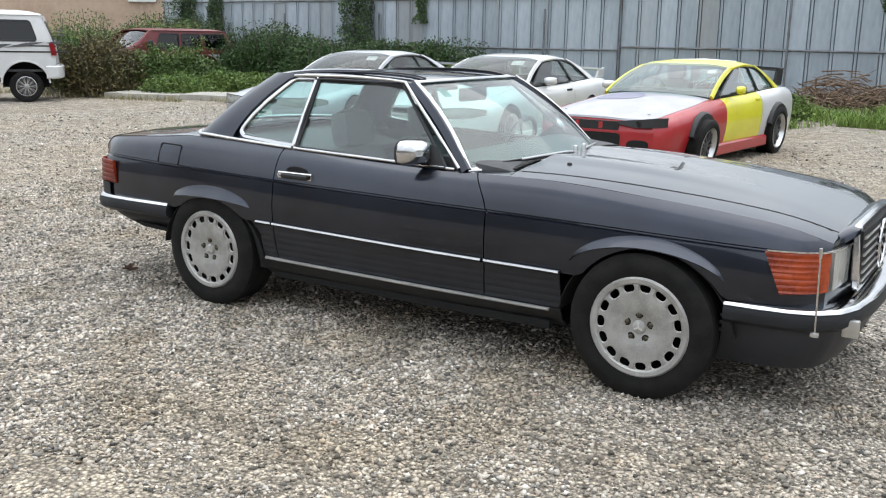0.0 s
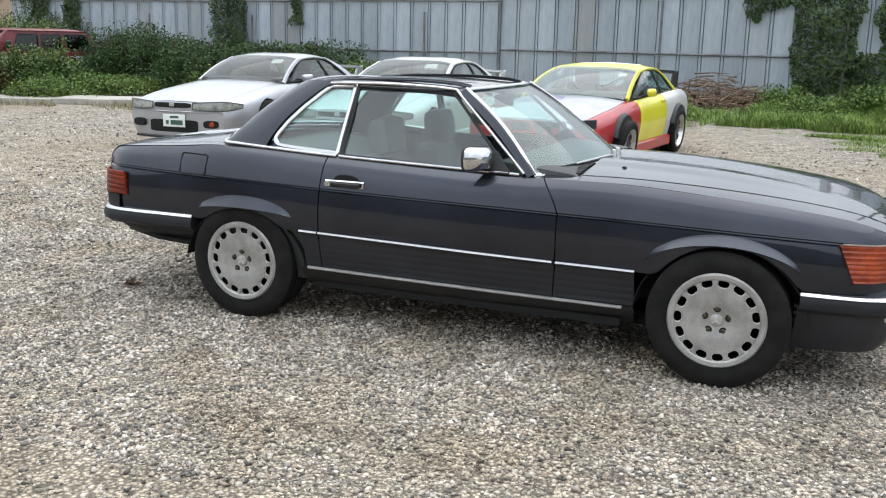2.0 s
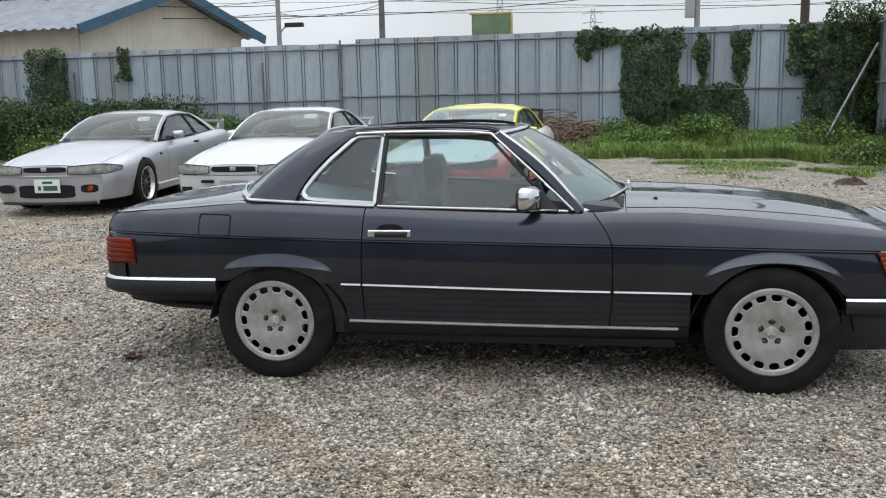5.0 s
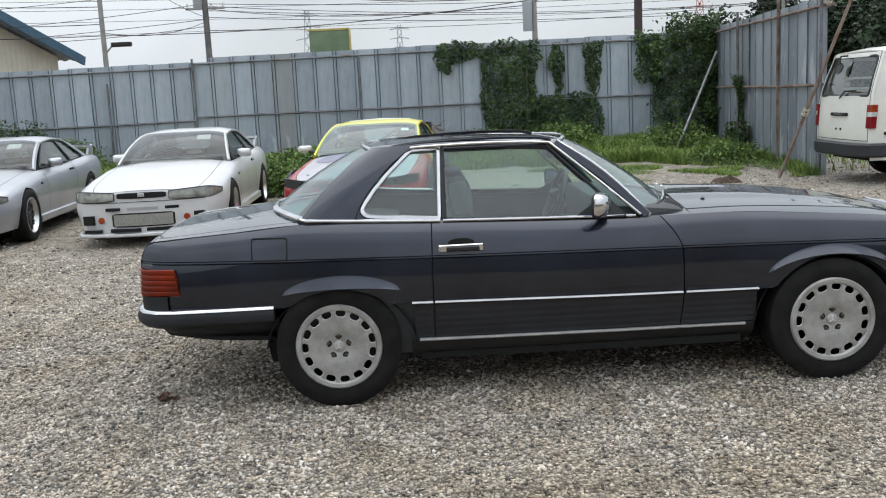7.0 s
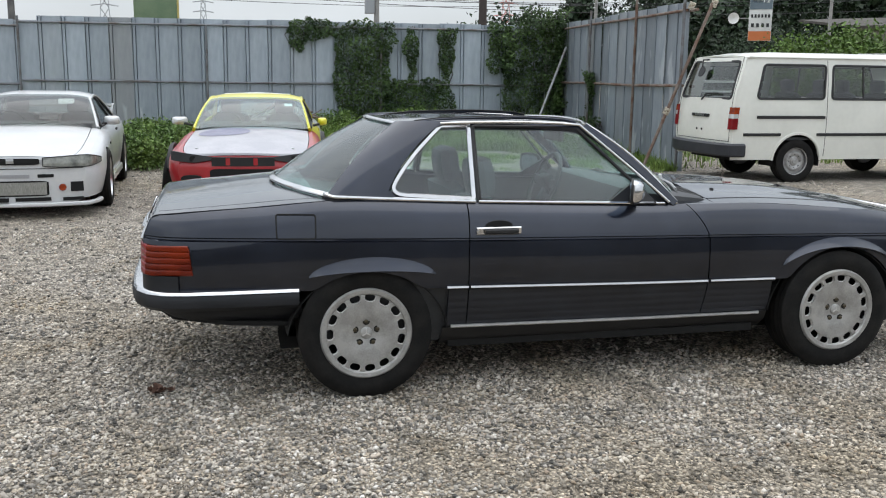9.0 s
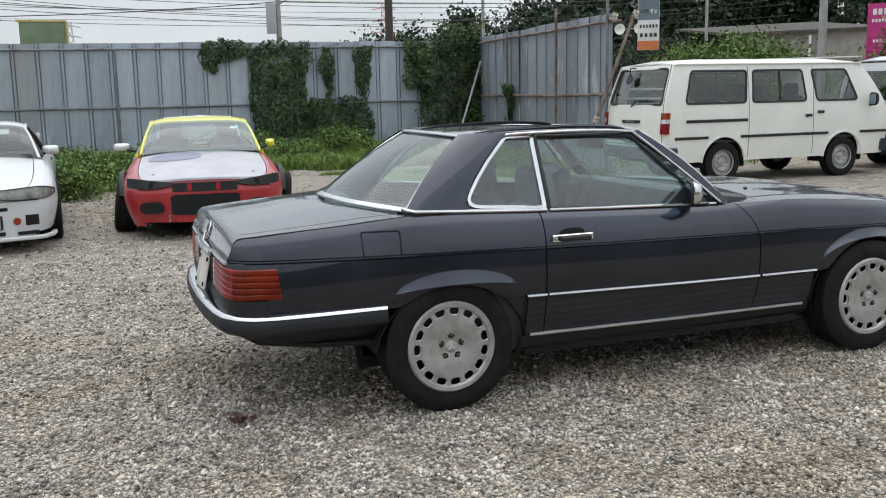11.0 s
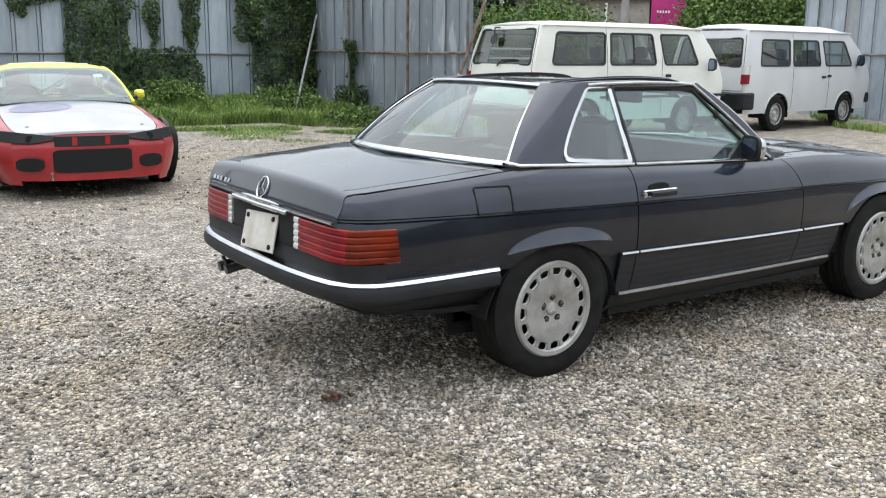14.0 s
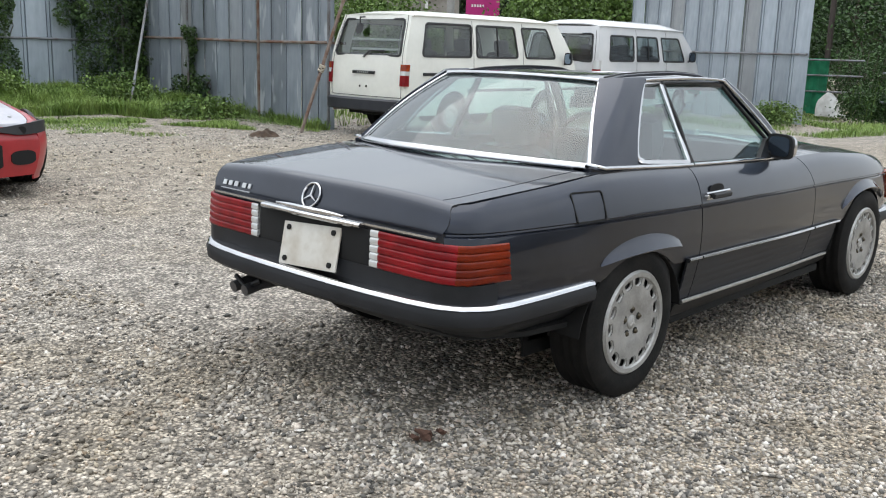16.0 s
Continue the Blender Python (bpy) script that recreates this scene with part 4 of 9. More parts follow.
    for x in spec["cabin"]:
        part("bulkhead", block(x - 0.01, x + 0.01, -hw(x) * 0.9, hw(x) * 0.9, zf, zs(x) - 0.05), M["dash"], car)
    x0, x1 = spec["cabin"]
    for s in (1, -1):
        P = [[(x, s * (yside(x, z) - 0.05), z) for z in np.linspace(zf, zs(x) - 0.012, 6)] for x in np.linspace(x0, x1, 8)]
        part("door_lining", shell(P, 0.012, flip=s < 0), M["dash"], car)
    P = [[(x, v * hw(x) * 0.8, zf + 0.05) for v in (-1, 1)] for x in (x0, x1)]
    part("cabin_floor", shell(P, 0.02), M["dash"], car)
    return c, made


# ---- the dark grey convertible with its hard top ----
ROADSTER = dict(
    half_width=[(-0.97, 0.688), (-0.955, 0.716), (-0.92, 0.740), (-0.82, 0.776), (-0.5, 0.803), (0, 0.822), (0.4, 0.828), (1.2, 0.824), (2.1, 0.800), (2.455, 0.797), (2.72, 0.786), (2.92, 0.760), (3.04, 0.730), (3.10, 0.692), (3.13, 0.645)],
    shoulder=[(-0.97, 0.8500), (-0.93, 0.8505), (-0.9, 0.856), (-0.5, 0.886), (-0.13, 0.910), (0.5, 0.892), (1.5, 0.862), (1.9, 0.862), (2.5, 0.826), (2.9, 0.782), (3.05, 0.745), (3.13, 0.705)],
    centre=[(-0.97, 0.8735), (-0.92, 0.8745), (-0.86, 0.880), (-0.67, 0.900), (-0.3, 0.932), (0.5, 0.93), (1.6, 0.905), (1.87, 0.902), (2.27, 0.886), (2.57, 0.858), (2.86, 0.815), (3.05, 0.768), (3.13, 0.735)],
    profile=[(-0.2, 0.925), (0, 0.945), (0.2, 0.978), (0.35, 0.995), (0.5, 1.0), (0.70, 0.990), (0.84, 0.964), (0.93, 0.932), (0.98, 0.898), (1.0, 0.876)],
    crown=3.2, sill=0.30, skirt=lambda x: 0.315 if x > -0.2 else 0.42, floor=0.24,
    arches=[(0.015, 0.270, 0.372, 0.325), (2.455, 0.270, 0.378, 0.365)],
    ends=(-0.97, 3.13), bow=(-0.008, 0.055), end_z=(0.46, 0.46), lean=(0.42, -0.2), lean_z=0.765, tail_roll=0.028,
    door=(lambda z: 0.478 + 0.03 * max(0, (z - 0.62)), lambda z: 1.715 - 0.9 * max(0, z - 0.70) ** 1.5 * 1.6 - 0.10 * max(0, 0.45 - z)),
    crease=curve([(-1.0, 0.760), (0.47, 0.731), (1.71, 0.710), (2.67, 0.690), (3.14, 0.672)]),
    lower=curve([(-1.0, 0.525), (0.4, 0.508), (1.7, 0.486), (3.13, 0.472)]),
    fender_cut=lambda x: lerp(0.87, 0.74, (x - 1.78) / 1.35), hood=(1.78, 3.13), deck=(-0.97, -0.20), deck_cut=0.90, cabin=(-0.22, 1.72), gap=0.003, tub=0.56, deck_crowd=1.4, hood_gap=0.013,
    hood_bulge=lambda x, y: 0.013 * min(1.0, max(0.0, (3.10 - x) / 0.9)) * (1 / (1 + math.exp((abs(y) - 0.335) / 0.018)) - 0.5 / (1 + math.exp((abs(y) - 0.16) / 0.03))),
    house=dict(
        z_belt=0.895, z_rail=1.235, y_belt=curve([(-0.2, 0.70), (0.5, 0.712), (1.55, 0.700)]), y_rail=0.528,
        ws_base=(1.558, 0.706, 0.862), ws_top=(1.135, 0.525, 1.232), rear_top=(0.205, 0.44, 1.238), rear_base=(-0.145, 0.655, 0.925),
        ws_base_x=1.80, ws_top_x=1.235, rear_top_x=0.135, rear_base_x=-0.36, roof_dz=0.012, ws_base_dz=0.012, rear_base_dz=0.022, roof_arch=0.022, pagoda=0.006,
        sails=[[(0.10, 0.955), (0.15, 0.942), (0.53, 0.905), (0.53, 0.878), (-0.05, 0.895)]], sail_edge=[(0.10, 0.893), (0.118, 0.935), (0.132, 0.965), (0.185, 1.045), (0.255, 1.122), (0.345, 1.200), (0.405, 1.238), (0.46, 1.252)],
        windows=[("quarter_window", [(0.146, 0.962), (0.158, 0.986), (0.204, 1.048), (0.272, 1.122), (0.356, 1.198), (0.402, 1.237), (0.541, 1.243), (0.527, 0.904), (0.200, 0.926), (0.170, 0.931), (0.150, 0.944)], 0.023),
                 ("door_window", [(0.556, 0.900), (0.562, 1.236), (1.085, 1.232), (1.455, 0.868)], 0.014)], win_r=0.012),
    roof_label="dark grey hard top with black roof strips",
)


def roadster():
    car = thing("convertible_car", pose(0, 0, 0), "dark anthracite convertible with hard top and chrome trim on gravel", "car")
    S = ROADSTER
    paint, chrome = M["paint_dark"], M["chrome"]
    c, made = shell_car(S, car, paint)
    hw, zs, zc, prof, yside, ztop, zbot = c
    ws_b, ws_t, rr_t, rr_b = glasshouse(car, S, paint, chrome, M["glass"], 0.05)

    # ribbed lower cladding, its shade put into a darker colour, with a sill strip
    f0, f1 = S["door"]
    for nm, a, b in (("rear_cladding", 0.384, lambda z: f0(z) - 0.003), ("door_cladding", lambda z: f0(z) + 0.003, lambda z: f1(z) - 0.003), ("front_cladding", lambda z: f1(z) + 0.003, 2.082)):
        P = side_grid(S, c, a, b, z1=lambda x: max(S["lower"](x) - 0.001, zbot(x) + 0.0005), rows=17, ribs=0.0022, out=-0.002, step=0.12)
        geo = shell(P, 0.01, flip=True)
        for s in (1, -1):
            part(nm, geo if s > 0 else mirrored(geo), M["apron_paint"], car, "dark ribbed lower cladding", fix=False, angle=20)
    for s in (1, -1):
        def on(x, z, o=0.0):
            return (x, s * (yside(x, z) + o), z)
        for x0, x1 in ((0.372, 0.474), (0.484, 1.706), (1.722, 2.085)):
            pts = [on(x, S["lower"](x) + 0.002, 0.006) for x in np.linspace(x0, x1, 12)]
            strip = part("side_moulding", sweep(pts, rect_profile(0.018, 0.024, 0.005), (0, s, 0)), M["bumper_rubber"], car)
            pts = [on(x, S["lower"](x) + 0.006, 0.016) for x in np.linspace(x0, x1, 12)]
            part("chrome_strip", sweep(pts, rect_profile(0.012, 0.007, 0.002), (0, s, 0.3)), chrome, strip)
        pts = [on(x, lerp(0.318, 0.304, (x - 0.4) / 1.63), 0.012) for x in np.linspace(0.40, 2.03, 14)]
        part("sill_strip", sweep(pts, rect_profile(0.016, 0.014, 0.004), (0, s, 0.2)), M["satin_trim"], car)
        P = [[(x, s * (yside(x, 0.31) - o), z) for o, z in ((0.004, 0.312), (0.02, 0.27), (0.07, 0.225), (0.2, 0.215))] for x in np.linspace(0.36, 2.08, 10)]
        part("sill", shell(P, 0.01, flip=s > 0), M["black_plastic"], car)
        # wheel arch flares
        for xc, half, zmid, zend, ztop_f in ((0.03, 0.290, 0.600, 0.576, 0.664), (2.455, 0.325, 0.638, 0.545, 0.686)):
            P = []
            for i in range(33):
                t = 2 * i / 32 - 1
                k = math.sqrt(max(0.0, 1 - t * t))
                zl = lerp(zend, zmid, k ** 1.4)
                zh = zl + 0.004 + (ztop_f - zmid - 0.004) * k ** 1.2
                x = xc + half * t
                o = 0.032 * k ** 0.8
                col = [(zl + 0.004, -0.012), (zl - 0.002, 0.4 * o), (zl, o), (zl + 0.005 * k, o + 0.003)]
                col += [(lerp(zl + 0.005 * k, zh, v), 0.001 + (o + 0.002) * (1 - v) ** 1.25) for v in (0.25, 0.5, 0.75, 0.9, 1.0)]
                col.append((zh + 0.002, -0.008))
                P.append([(x, s * (yside(x, z) + q), z) for z, q in col])
            part("arch_flare", shell(P, 0.004, flip=s > 0), paint, car)
        # door handle
        hz = 0.768
        base = part("door_handle", sweep([on(x, hz, 0.004) for x in np.linspace(0.515, 0.730, 6)], rect_profile(0.037, 0.014, 0.005), (0, s, 0)), chrome, made["door", s], "chrome door handle with black grip")
        part("handle_grip", sweep([on(x, hz, 0.022) for x in np.linspace(0.552, 0.712, 6)], rect_profile(0.024, 0.016, 0.006), (0, s, 0)), M["black_plastic"], base)
        # The recess is a thin raised strip, its shade put into the colour.
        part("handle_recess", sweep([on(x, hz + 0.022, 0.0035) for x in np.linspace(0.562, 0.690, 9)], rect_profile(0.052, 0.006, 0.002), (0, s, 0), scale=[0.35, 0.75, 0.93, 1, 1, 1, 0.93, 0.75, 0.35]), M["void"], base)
        part("lock", moved(lathe([(0, -0.012), (0.009, -0.012), (0.009, 0.004)], 12), pose(*on(0.522, hz, 0.004), 0, 0, 0 if s < 0 else 180)), M["satin_trim"], base)
        # belt moulding
        belt = [(x, s * (S["house"]["y_belt"](x) + 0.012), curve([(-0.15, 0.926), (0.5, 0.897), (1.5, 0.868)])(x)) for x in np.linspace(-0.13, 0.53, 14)]
        belt = [(-0.168, s * 0.655, 0.934), (-0.162, s * 0.685, 0.932), (-0.148, s * 0.705, 0.929)] + belt
        part("belt_strip", sweep(belt, rect_profile(0.016, 0.02, 0.004), (0, s, 0.6)), chrome, car)
        belt = [(x, s * (S["house"]["y_belt"](x) + 0.012), curve([(-0.15, 0.926), (0.5, 0.897), (1.5, 0.868)])(x)) for x in np.linspace(0.545, 1.50, 14)]
        part("belt_strip", sweep(belt, rect_profile(0.014, 0.018, 0.004), (0, s, 0.6)), chrome, car)
        P = []
        for x in np.linspace(-0.2, 1.778, 26):
            w = hw(x) * prof(1.0)
            yb = S["house"]["y_belt"](x) - 0.03
            P.append([(x, s * lerp(yb, w, k / 4), lerp(curve([(-0.2, 0.915), (0.5, 0.893), (1.6, 0.866), (1.8, 0.868)])(x), zs(x), (k / 4) ** 1.6)) for k in range(5)])
        part("belt_ledge", shell(P, 0.01, flip=s < 0), paint, car)
        # gutter and pillar chrome
        g = S["house"]
        gut = [(0.10, 0.575, 1.14), (0.205, 0.505, 1.232), (0.32, 0.515, 1.240), (0.44, 0.528, 1.252), (0.75, 0.540, 1.257), (1.0, 0.538, 1.251), (1.105, 0.530, 1.242)]
        cg = [curve([(p[0], p[k]) for p in gut]) for k in (1, 2)]
        pts = [(x, s * (cg[0](x) + 0.014), cg[1](x)) for x in np.linspace(0.40, 1.105, 16)] + [(1.2, s * 0.588, 1.161), (1.33, s * 0.641, 1.050), (1.45, s * 0.689, 0.943), (1.525, s * 0.718, 0.874)]
        part("gutter_strip", sweep(pts, rect_profile(0.014, 0.014, 0.004), (0, s, 0.8)), chrome, car)
        pts = [tuple(Vector((1.562, s * 0.702, 0.862)).lerp(Vector((1.140, s * 0.520, 1.238)), k / 8) + Vector((0.018, 0, 0.022)) * (0.5 + math.sin(math.pi * k / 8))) for k in range(9)]
        part("windscreen_strip", sweep(pts, rect_profile(0.022, 0.012, 0.004), (0.6, s * 0.3, 0.7)), chrome, car)
        pts = [tuple(Vector((-0.145, s * 0.655, 0.93)).lerp(Vector((0.205, s * 0.44, 1.243)), k / 8) + Vector((-0.012, 0, 0.018)) * math.sin(math.pi * k / 8)) for k in range(9)]
        part("rear_window_strip", sweep(pts, rect_profile(0.020, 0.012, 0.004), (-0.7, s * 0.4, 0.6)), chrome, car)
        # fuel flap outline on the right, b-post
        post = side_loop(S, [(0.538, 0.895), (0.542, 1.06), (0.546, 1.238)], s, 0.004)
        part("b_post", sweep([(x + 0.008, y, z) for x, y, z in post], rect_profile(0.012, 0.012, 0.003), (0, s, 0.3)), M["black_plastic"], car)
        # roof side strip
        pts = [(x, s * 0.40, ridge) for x, ridge in [(x, curve([(0.30, 1.256), (0.45, 1.272), (0.8, 1.281), (1.05, 1.272), (1.13, 1.258)])(x)) for x in np.linspace(0.30, 1.13, 14)]]
        part("roof_strip", sweep(pts, rect_profile(0.012, 0.007, 0.002), (0, 0, 1)), M["black_plastic"], car)
        pts = [(x, y, z - 0.008) for x, y, z in pts]
        part("roof_strip_base", sweep([(x, y * 1.04, z) for x, y, z in pts], rect_profile(0.03, 0.014, 0.003), (0, 0, 1)), paint, car)
        mirror_housing(car, (1.328, s * 0.784, 0.938), (0.064, 0.182, 0.120), chrome, s, 25)
        part("mirror_base", slab(side_loop(S, [(1.20, 0.878), (1.455, 0.868), (1.375, 0.965), (1.34, 0.968)], s, 0.008), (0, -s * 0.02, 0)), M["black_plastic"], car)
        # front corner lamps
        path = [(2.915, yside(2.915, 0.62)), (2.98, yside(2.98, 0.62)), (3.04, yside(3.04, 0.62)), (3.085, yside(3.085, 0.62)), (3.112, 0.675), (3.132, 0.625)]
        P = [[(x + 0.006 + dx * (0.68 - z), s * (y + 0.010 + 0.0022 * math.sin(z * 300)), z) for z in np.linspace(0.53, 0.685, 22)] for (x, y), dx in zip(path, (0.42, 0.28, 0.14, 0.05, 0, 0))]
        part("turn_signal", shell(P, 0.02, flip=s > 0), M["lens_amber"], car, "ribbed amber turn signal")
        P = [[(3.142 + 0.045 * (1 - (y / 0.66) ** 2), s * y, z) for z in np.linspace(0.53, 0.680, 8)] for y in np.linspace(0.615, 0.40, 9)]
        part("headlight", shell(P, 0.02, flip=s > 0), M["lens_front"], car, "clear glass headlamp lens")
        pts = [(x + 0.012, s * (y + 0.012), 0.690) for x, y in path] + [(3.15 + 0.045 * (1 - (y / 0.66) ** 2), s * y, 0.688) for y in (0.58, 0.5, 0.41)]
        part("lamp_trim", sweep(pts, rect_profile(0.006, 0.006)), chrome, car)
        # rear lamps: amber corner, red middle, clear inner end
        plan = [(-0.788, 0.783), (-0.83, 0.774), (-0.875, 0.760), (-0.925, 0.746), (-0.957, 0.716), (-0.975, 0.668), (-0.981, 0.60), (-0.983, 0.50), (-0.984, 0.42), (-0.984, 0.375), (-0.984, 0.333)]
        zr = np.linspace(0.598, 0.732, 41)
        for nm, i0, i1, mt in (("turn_lens", 0, 4, "lens_amber_dark"), ("brake_lens", 4, 9, "lens_red"), ("reversing_lens", 9, 10, "lens_clear")):
            P = []
            for i in range(i0, i1 + 1):
                x, y = plan[i]
                t = Vector(plan[min(i + 1, 10)]) - Vector(plan[max(i - 1, 0)])
                nx, ny = -abs(t.y), abs(t.x)
                ln = math.hypot(nx, ny)
                col = []
                for z in zr:
                    u = (z - 0.598) / 0.134 * 5
                    o = 0.005 + 0.006 * abs(math.sin(math.pi * u)) ** 0.3
                    zx = x + nx / ln * o + 0.08 * (z - 0.598) * (1 if i < 6 else 0.4) + 0.22 * (0.732 - z) * max(0, 1 - i / 3)
                    col.append((zx, s * (y + ny / ln * o), z))
                P.append(col)
            part(nm, shell(P, 0.015, flip=s < 0), M[mt], car)
    # pans that close the underside, and the feet of the sails
    part("floor_pan", block(0.40, 2.02, -0.74, 0.74, 0.20, 0.24, 0.01), M["void"], car)
    part("rear_pan", shell([[(x, v * w, z) for v in (-1, -0.5, 0, 0.5, 1)] for x, w, z in ((-0.95, 0.55, 0.44), (-0.85, 0.68, 0.40), (-0.6, 0.74, 0.375), (-0.32, 0.74, 0.36))], 0.02), M["void"], car)
    part("front_pan", shell([[(x, v * w, 0.27) for v in (-1, -0.5, 0, 0.5, 1)] for x, w in ((2.80, 0.70), (2.95, 0.68), (3.1, 0.55))], 0.02), M["void"], car)
    for s in (1, -1):
        part("sail_foot", slab([(-0.175, s * 0.60, 0.928), (-0.172, s * 0.685, 0.924), (-0.13, s * 0.712, 0.920), (0.12, s * 0.718, 0.908), (0.12, s * 0.60, 0.92)], (0, 0, -0.05)), paint, car)
    # fuel flap on the right quarter
    lp = rounded_loop([Vector((-0.396, 0.754, 0)), Vector((-0.397, 0.858, 0)), Vector((-0.223, 0.855, 0)), Vector((-0.225, 0.752, 0))], 0.012)
    lp3 = [(p[0], -(yside(p[0], p[1]) + 0.0025), p[1]) for p in lp]
    flap = part("fuel_flap_gap", sweep(lp3, rect_profile(0.006, 0.003), (0, -1, 0.2), True), M["void"], made["rear_quarter", -1])
    # black strip laid below the rear lamps for the bumper's shade on the paint
    half = [(-0.82, 0.783), (-0.88, 0.766), (-0.925, 0.746), (-0.955, 0.716), (-0.974, 0.664), (-0.982, 0.5), (-0.984, 0.25), (-0.984, 0.0)]
    P = [[(x - 0.002, y, z) for z in (0.47, 0.535, 0.597)] for x, y in [(x, -y) for x, y in half] + [(x, y) for x, y in reversed(half[:-1])]]
    part("rear_valance", shell(P, 0.004, flip=False), M["bumper_rubber"], car)
    # front and rear bumpers
    rear = [(-0.305, 0.798), (-0.60, 0.802), (-0.78, 0.797), (-0.87, 0.780), (-0.935, 0.735), (-0.978, 0.66), (-1.000, 0.55), (-1.016, 0.38), (-1.024, 0.2), (-1.026, 0.0)]
    front = [(2.785, 0.757), (2.90, 0.755), (3.02, 0.742), (3.11, 0.712), (3.175, 0.650), (3.215, 0.55), (3.245, 0.35), (3.255, 0.15), (3.258, 0.0)]
    for nm, half, z0, low in (("rear_bumper", rear, 0.493, 0.385), ("front_bumper", front, 0.432, 0.205)):
        full = [(x, -y) for x, y in half] + [(x, y) for x, y in reversed(half[:-1])]
        fine = []
        for i in range(len(full) - 1):
            fine += [tuple(Vector(full[i]).lerp(Vector(full[i + 1]), k / 3)) for k in range(3)]
        fine.append(full[-1])
        up = (0, 0, 1)
        o = 1 if nm == "front_bumper" else -1
        bprof = [(-0.05, -0.05), (0.01, -0.05), (0.032, -0.032), (0.036, 0.0), (0.026, 0.020), (-0.05, 0.022)]
        if o < 0:
            bprof = [(-p, q) for p, q in bprof]
        bump = part(nm, sweep([(x, y, z0) for x, y in fine], bprof, up), M["bumper_rubber"], car)
        cprof = [(-0.05, 0.020), (0.026, 0.021), (0.030, 0.025), (0.023, 0.036), (0.012, 0.040), (-0.05, 0.040)]
        if o < 0:
            cprof = [(-p, q) for p, q in cprof]
        part("chrome_strip", sweep([(x, y, z0) for x, y in fine], cprof, up), chrome, bump)
        # apron under the bumper
        P = []
        for x, y in fine:
            cx = 0.0 if nm == "rear_bumper" else 2.4
            r = []
            for k in range(5):
                v = k / 4
                sh = 0.93 - 0.09 * v ** 2
                xx = cx + (x - cx) * (sh + 0.03 + (0.02 if nm == "front_bumper" else 0))
                dz = 0.02 * min(1, abs(y) / 0.87) if nm == "rear_bumper" else 0.0
                r.append((xx, y * (sh + 0.045), lerp(z0 - 0.03, low - dz, v)))
            P.append(r)
        part("apron", shell(P, 0.012), M["apron_paint"] if nm == "front_bumper" else M["bumper_rubber"], bump)
    for k in range(3):
        z = 0.40 - k * 0.03
        for s in (1, -1):
            pts = [(x * 0.985 + 0.02, s * (y * 0.966 + 0.004), z) for x, y in front[:4]]
            part("apron_rib", sweep(pts, rect_profile(0.008, 0.012)), M["black_plastic"], car)
    # number plate (blank, dirty) between the rear lamps, its recess and lamp bar
    part("plate_recess", block(-0.986, -0.96, -0.325, 0.325, 0.585, 0.728, 0.004), M["void"], car)
    pl = part("number_plate", moved(block(-0.004, 0.004, -0.165, 0.165, -0.0825, 0.0825, 0.003), pose(-1.005, -0.015, 0.622, -3.5, 14, 0)), M["plate"], car, "blank dirty white number plate with bolt holes")
    for y, z in ((-0.13, 0.06), (0.13, 0.06), (-0.13, -0.06), (0.13, -0.06)):
        part("plate_bolt", moved(lathe([(0, -0.012), (0.011, -0.010), (0.011, 0.004)], 10, "x"), pose(-1.005, -0.015, 0.622, -3.5, 14, 0) @ pose(0, y, z)), M["void"], pl)
    part("plate_lamp_bar", sweep([(-0.992, -0.29, 0.738), (-1.000, 0, 0.738), (-0.992, 0.29, 0.738)], rect_profile(0.030, 0.02, 0.006)), chrome, car)
    part("lid_edge_strip", sweep([(-0.974 - 0.012 * (1 - (y / 0.7) ** 2), y, 0.747) for y in np.linspace(-0.645, 0.645, 20)], rect_profile(0.014, 0.008)), chrome, car)
    part("boot_handle", sweep([(-0.994 + 0.02 * abs(k - 4) / 4 * 0.4, lerp(-0.185, 0.215, k / 8), 0.756) for k in range(9)], rect_profile(0.018, 0.022, 0.006), scale=[0.3, 0.7, 0.95, 1, 1, 1, 0.95, 0.7, 0.3]), chrome, car)
    ring = [(-0.967 + 0.019 * math.sin(a), 0.024 + 0.048 * math.cos(a), 0.806 + 0.044 * math.sin(a)) for a in [2 * math.pi * k / 28 for k in range(28)]]
    em = part("emblem", tube(ring, 0.0042, 8, True, (-1, 0, 0.3)), chrome, car, "round chrome emblem on the boot lid")
    for k in range(3):
        a = math.pi / 2 + 2 * math.pi * k / 3
        part("emblem_ray", sweep([(-0.968, 0.024, 0.806), (-0.968 + 0.018 * math.sin(a), 0.024 + 0.046 * math.cos(a), 0.806 + 0.042 * math.sin(a))], rect_profile(0.009, 0.006), (-1, 0, 0.3), scale=[1, 0.2]), chrome, em)
    # model badge as plain bars
    y = 0.605
    for w in (0.032, 0.034, 0.034, 0.010, 0.034, 0.026):
        if w > 0.012:
            part("badge_bar", moved(block(-0.002, 0.002, -w / 2 + 0.004, w / 2 - 0.004, -0.010, 0.010), pose(-0.968, y - w / 2, 0.790, 0, 23)), M["satin_trim"], car)
        y -= w + 0.006
    part("badge_underline", moved(block(-0.002, 0.002, -0.10, 0.10, -0.0025, 0.0025), pose(-0.978, 0.505, 0.768, 0, 14)), chrome, car)
    # exhaust tips on the left
    for yy in (0.42, 0.50):
        part("exhaust_tip", tube([(-0.60, yy, 0.375), (-0.92, yy, 0.375), (-1.00, yy, 0.36)], 0.024, 12), M["alloy_dark"], car)
